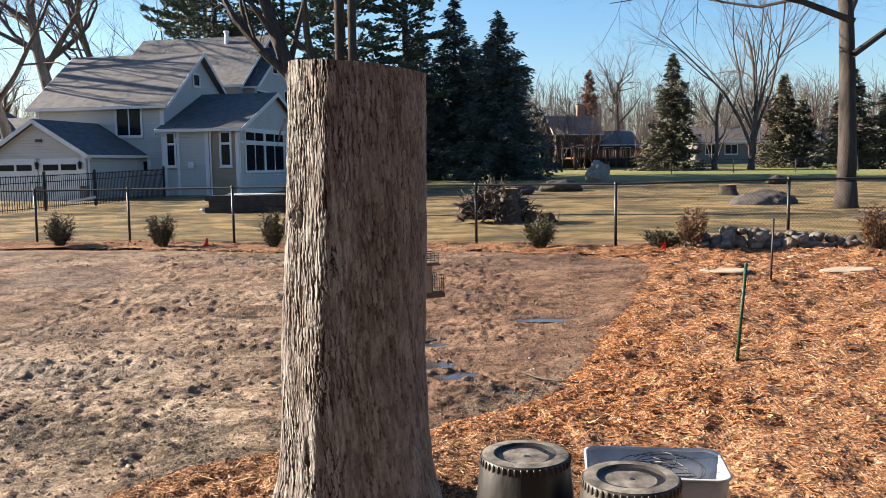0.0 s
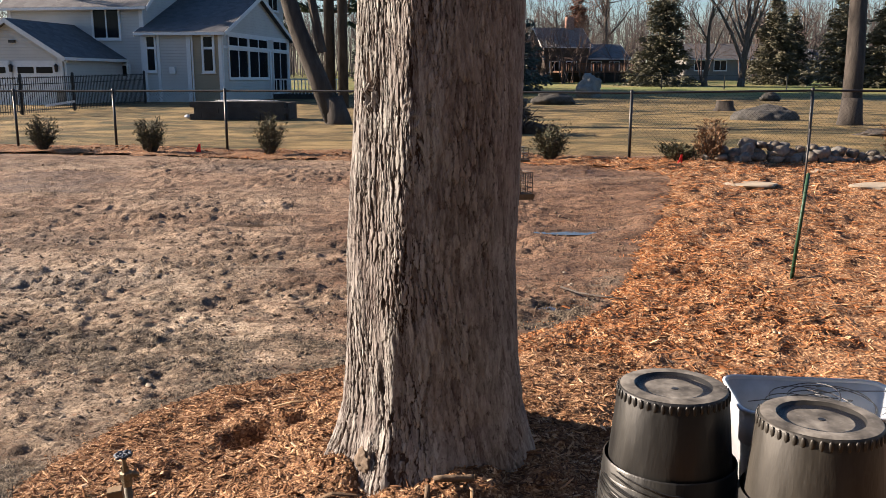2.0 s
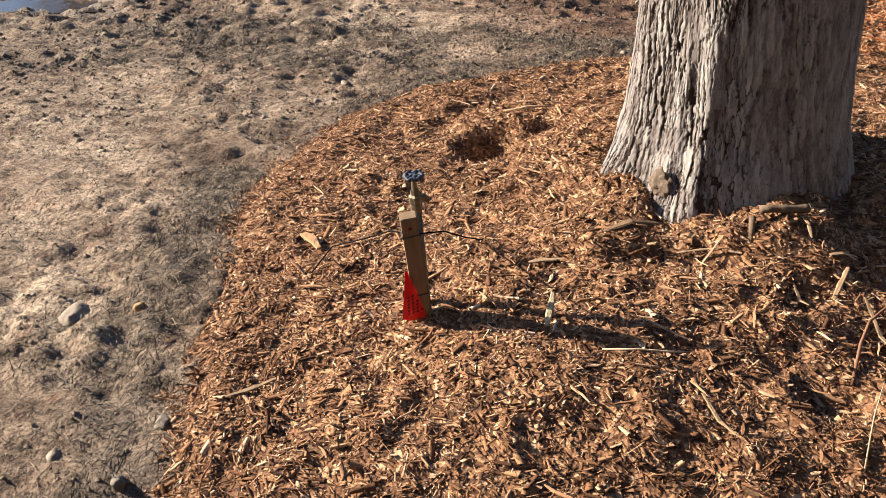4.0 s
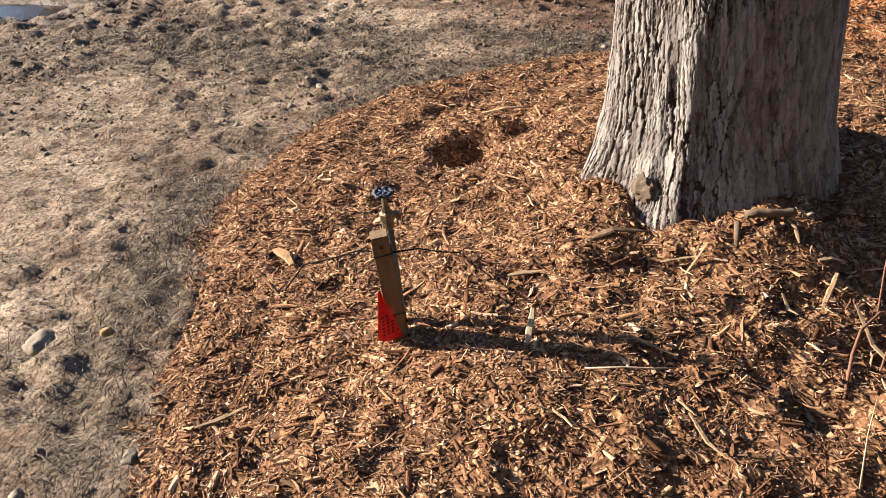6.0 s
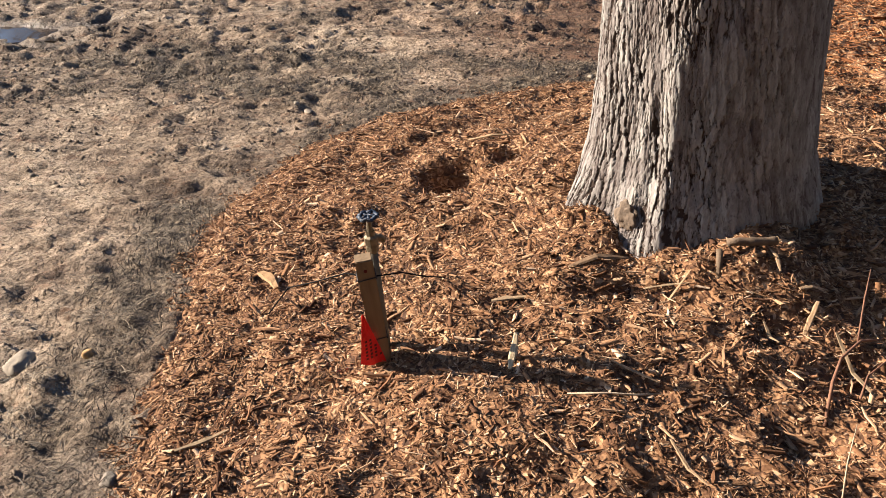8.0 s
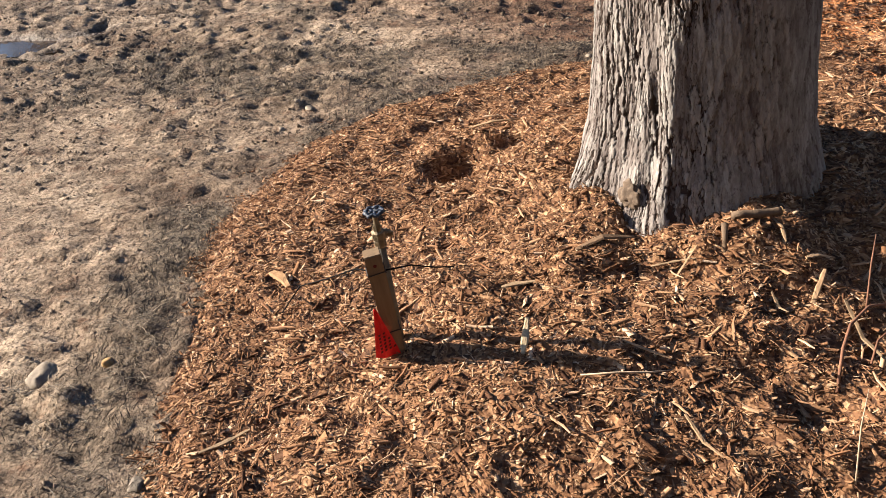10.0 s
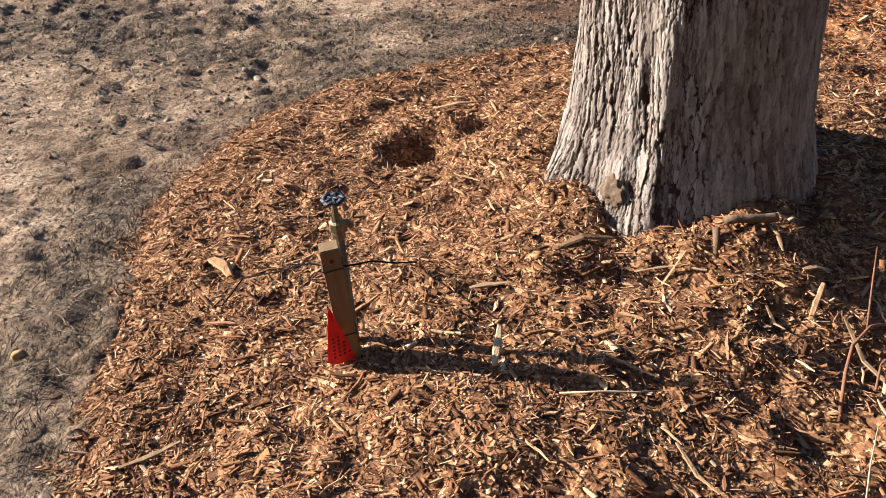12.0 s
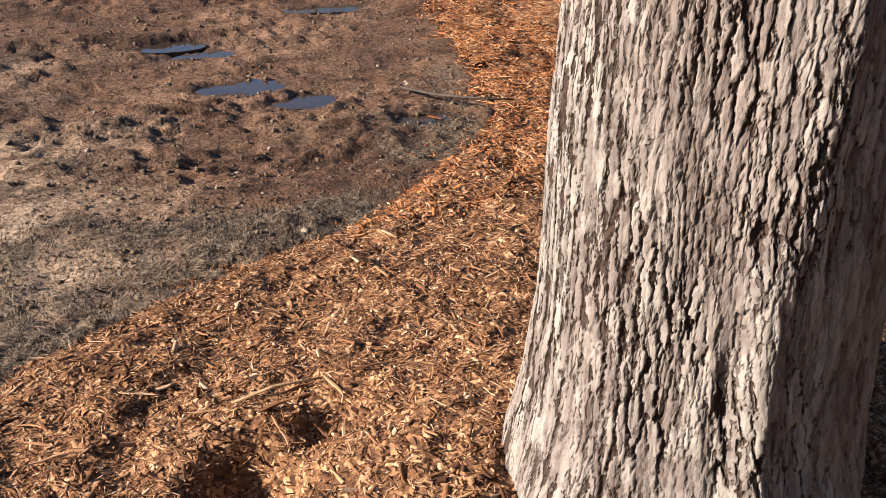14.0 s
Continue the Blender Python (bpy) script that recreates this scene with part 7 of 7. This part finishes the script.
def build_trees():
    # the big bare trees at the right of the neighbouring lawn
    bare_tree("bare_tree", "large bare tree with a long low limb", 101, stand(13.85, 29.9), 24, 0.33, (0.02, 0), 1, 4, 56, (7, 6, 5, 4), M_TRUNK_DARK, M_TRUNK_DARK,
              [((0.1, 0, 6.3), (-1.0, 0.1, 0.30), 9.0, 0.12), ((0.1, 0, 5.2), (0.9, 0.2, 0.55), 6.0, 0.12), ((0.1, 0, 8.2), (-0.9, -0.1, 0.12), 8.0, 0.12)])
    bare_tree("bare_tree", "tall bare tree with straight grey trunk", 102, stand(14.6, 27.4), 22, 0.33, (0.02, 0), 1, 3, 58, (8, 6, 5, 4), M_TRUNK_DARK, M_TRUNK_DARK)
    # the dark forked tree that leans in front of the house
    bare_tree("leaning_tree", "dark leaning tree with a forked trunk", 103, stand(-3.45, 30.8), 17, 0.36, (-0.27, 0), 1, 4, 45, (6, 5, 4, 4), M_TRUNK_DARK, M_TRUNK_DARK, [((-0.5, 0, 2.4), (-0.12, 0, 1), 10.0, 0.17)])
    # two slim straight trunks behind the cut trunk
    for i, (x, y, r) in enumerate(((-5.25, 45.2, 0.30), (-4.55, 44.8, 0.27))):
        pine("pine_tree", "slim straight pine with a high crown", 110 + i, stand(x, y), 24, 3.2, 13.0, None, 3600, r)
    # pines and spruces behind
    for i, (x, y, h, w, b) in enumerate(((-20.5, 80, 26, 5.2, 8), (-15.0, 84, 27, 5.4, 5), (-8.3, 74, 25, 5.0, 6), (-3.2, 78, 26, 4.4, 4), (-24.5, 92, 27, 5.0, 9))):
        pine("pine_tree", "tall dark white pine with tiered boughs", 120 + i, stand(x, y), h, w, b, None, 11000, 0.38)
    spruce("spruce_tree", "broad dark spruce with drooping boughs", 130, stand(4.9, 76), 14.6, 5.8, M_SPRUCE, 8500)
    spruce("spruce_tree", "tall narrow dark spruce", 131, stand(1.2, 80), 17.0, 4.6, M_SPRUCE, 7000)
    belt = spruce("spruce_tree", "dark spruce at the edge of the lawn, copied unseen behind to cast shade", 132, stand(-3.0, 82), 13.5, 4.2, M_SPRUCE, 5200)
    # hidden copies, added behind the front spruces to throw shade on the far houses
    for x, y, s in ((3.0, 108, 1.2), (7.0, 117, 1.25), (8.5, 126, 1.25), (-3.0, 124, 1.5), (5.0, 131, 1.4)):
        copy_thing(belt, stand(x, y, 0, 40 * x, s))
    # across the far end of the lawn
    spruce("spruce_tree", "grey-green pointed spruce at the lawn's far end", 133, stand(25.0, 95), 12.8, 3.9, M_SPRUCE_GREY, 5200)
    spruce("spruce_tree", "dark rounded spruce near the ranch house", 134, stand(39.0, 100), 10.8, 3.3, M_SPRUCE_GREY, 4200)
    spruce("spruce_tree", "dull spruce near the ranch house", 135, stand(42.3, 103), 8.4, 2.8, M_SPRUCE_GREY, 3000)
    spruce("spruce_tree", "olive evergreen behind the big bare tree", 136, stand(43.0, 92), 10.8, 4.0, M_SPRUCE_GREY, 4200)
    spruce("spruce_tree", "broad olive evergreen behind the big bare tree", 137, stand(47.2, 90), 11.6, 4.6, M_SPRUCE_GREY, 5200)
    spruce("russet_conifer", "narrow russet conifer behind the brown house", 138, stand(22.3, 133), 14.5, 3.0, M_RUST, 3600)
    bare_tree("bare_tree", "wide bare tree with several rising stems", 140, stand(33.2, 94), 22, 0.32, (0.03, 0), 1, 4, 40, (5, 5, 5, 4), None, None,
              [((0, 0, z0), (dx, dy, 1), ln, r) for z0, dx, dy, ln, r in ((2.0, 0.24, 0.1, 17, 0.20), (2.4, -0.26, 0.0, 16, 0.19), (3.2, 0.08, -0.2, 17, 0.17), (4.2, -0.46, 0.1, 13, 0.13), (4.6, 0.46, -0.1, 13, 0.13), (5.0, -0.10, 0.2, 15, 0.15), (6.0, 0.30, 0.2, 13, 0.12))])
    bare_tree("bare_tree", "slender bare tree on the far lawn", 141, stand(29.6, 95), 12.5, 0.28, (-0.10, 0), 1, 4, 50, (7, 5, 4, 3))
    bare_tree("bare_tree", "round-crowned bare tree behind the brown house", 142, stand(28.5, 142), 19, 0.45, (0, 0), 1, 4, 60, (12, 6, 5, 4), M_TWIG, M_TWIG_RED)
    # behind the house at the left
    bare_tree("bare_tree", "large spreading bare tree behind the house", 143, stand(-30.5, 70), 27, 0.62, (-0.10, 0), 1, 4, 60, (10, 7, 6, 5), M_TRUNK_PALE, M_TRUNK)
    bare_tree("bare_tree", "tall straight bare tree behind the house", 144, stand(-26.8, 74), 27, 0.42, (0.02, 0), 1, 4, 58, (10, 7, 6, 5), M_TRUNK_PALE, M_TRUNK)
    bare_tree("bare_tree", "leaning bare tree by the far house", 145, stand(-28.2, 58), 22, 0.42, (-0.16, 0), 1, 4, 50, (9, 6, 5, 5), M_TRUNK_PALE, M_TRUNK)
    bare_tree("bare_tree", "bare tree arching to one side behind the house", 146, stand(-28.0, 77), 22, 0.36, (0.34, 0), 1, 4, 60, (10, 7, 6, 5), M_TRUNK_PALE, M_TRUNK)
    thick = bare_tree("bare_tree", "leafless thicket tree in the distance", 147, stand(16.0, 105), 9, 0.14, (0, 0), 3, 3, 55, (6, 5, 4, 4), M_TWIG_RED, M_TWIG_RED)
    wood = bare_tree("bare_tree", "bare tree in the far woods", 148, stand(60, 175), 17, 0.35, (0, 0), 1, 3, 58, (11, 6, 4, 3), M_TWIG, M_TWIG_RED)
    for k, x in ((thick, 11.6), (thick, 13.3), (thick, 15.0), (thick, 17.2), (thick, 18.5), (thick, 24.0), (thick, 28.0), (thick, 34.5), (thick, 37.5), (thick, 41.0), (thick, 45.0), (thick, 49.0), (thick, 52.5)):
        copy_thing(k, stand(x, 104 + (x * 7) % 9, 0, x * 50, 0.9 + 0.02 * (x % 7)))
    rng = random.Random(50)
    for i in range(24):
        x, y = -60 + 8.6 * i + rng.uniform(-3, 3), rng.uniform(135, 200)
        copy_thing(wood, stand(x, y, 0, rng.uniform(0, 360), rng.uniform(0.75, 1.2)))
    for i in range(9):
        x, y = -75 + 6.6 * i + rng.uniform(-2, 2), rng.uniform(105, 150)
        copy_thing(wood, stand(x, y, 0, rng.uniform(0, 360), rng.uniform(0.8, 1.2)))


def build_far_woods():
    """The leafless woods that close the view: slender stems with a few rising boughs each."""
    rng = random.Random(71)
    g = Geo()
    for i in range(2200):
        x, y = rng.uniform(-95, 150), rng.uniform(140, 215)
        z, hh = float(lie(x, y)), rng.uniform(8, 16)
        lean = Vector((rng.gauss(0, 0.08), rng.gauss(0, 0.08), 1))
        tip = Vector((x, y, z)) + lean * hh
        mid = Vector((x, y, z)) + lean * hh * 0.5 + Vector((rng.gauss(0, 0.3), 0, 0))
        g.tube([(x, y, z - 0.5), mid, tip], [0.12, 0.07, 0.02], 3, False)
        for k in range(9):
            q = rng.uniform(0.25, 0.98)
            b = Vector((x, y, z)).lerp(mid, 2 * q) if q < 0.5 else mid.lerp(tip, 2 * q - 1)
            e = b + Vector((rng.gauss(0, 1.5), rng.gauss(0, 1.5), rng.uniform(0.8, 3.2)))
            g.tube([b, b.lerp(e, 0.5) + Vector((0, 0, 0.3)), e], [0.040, 0.028, 0.010], 3, False)
    single("far_woods", g, M_WOODS, "hazy leafless woods beyond the far lawns", "woods", kind="stuff")


def build_sky_blockers():
    """Unseen dark walls, added at the near end of the yard to cut skylight on the trunk."""
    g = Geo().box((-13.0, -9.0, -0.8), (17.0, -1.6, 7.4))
    dark = make_siding("sky_blocker_siding", (0.06, 0.057, 0.054))
    single("wall_east", Geo().box((8.5, -1.59, -0.8), (17.0, 5.6, 7.4)), dark, "unseen dark wall added to block skylight from the east", "wall", kind="structure")
    single("wall_south", g, dark, "unseen dark wall added to block skylight from the near end", "wall", kind="structure")


build_ground()
build_bed()
build_chips()
build_puddles()
build_trunk()
build_feeder()
build_pots()
build_tub()
build_stems()
build_stake()
build_valve()
build_litter()
build_markers()
build_rocks()
build_shrubs()
build_fence()
build_iron_fence()
build_sky_blockers()
build_house()
build_far_houses()
build_lawn_things()
build_trees()
build_far_woods()
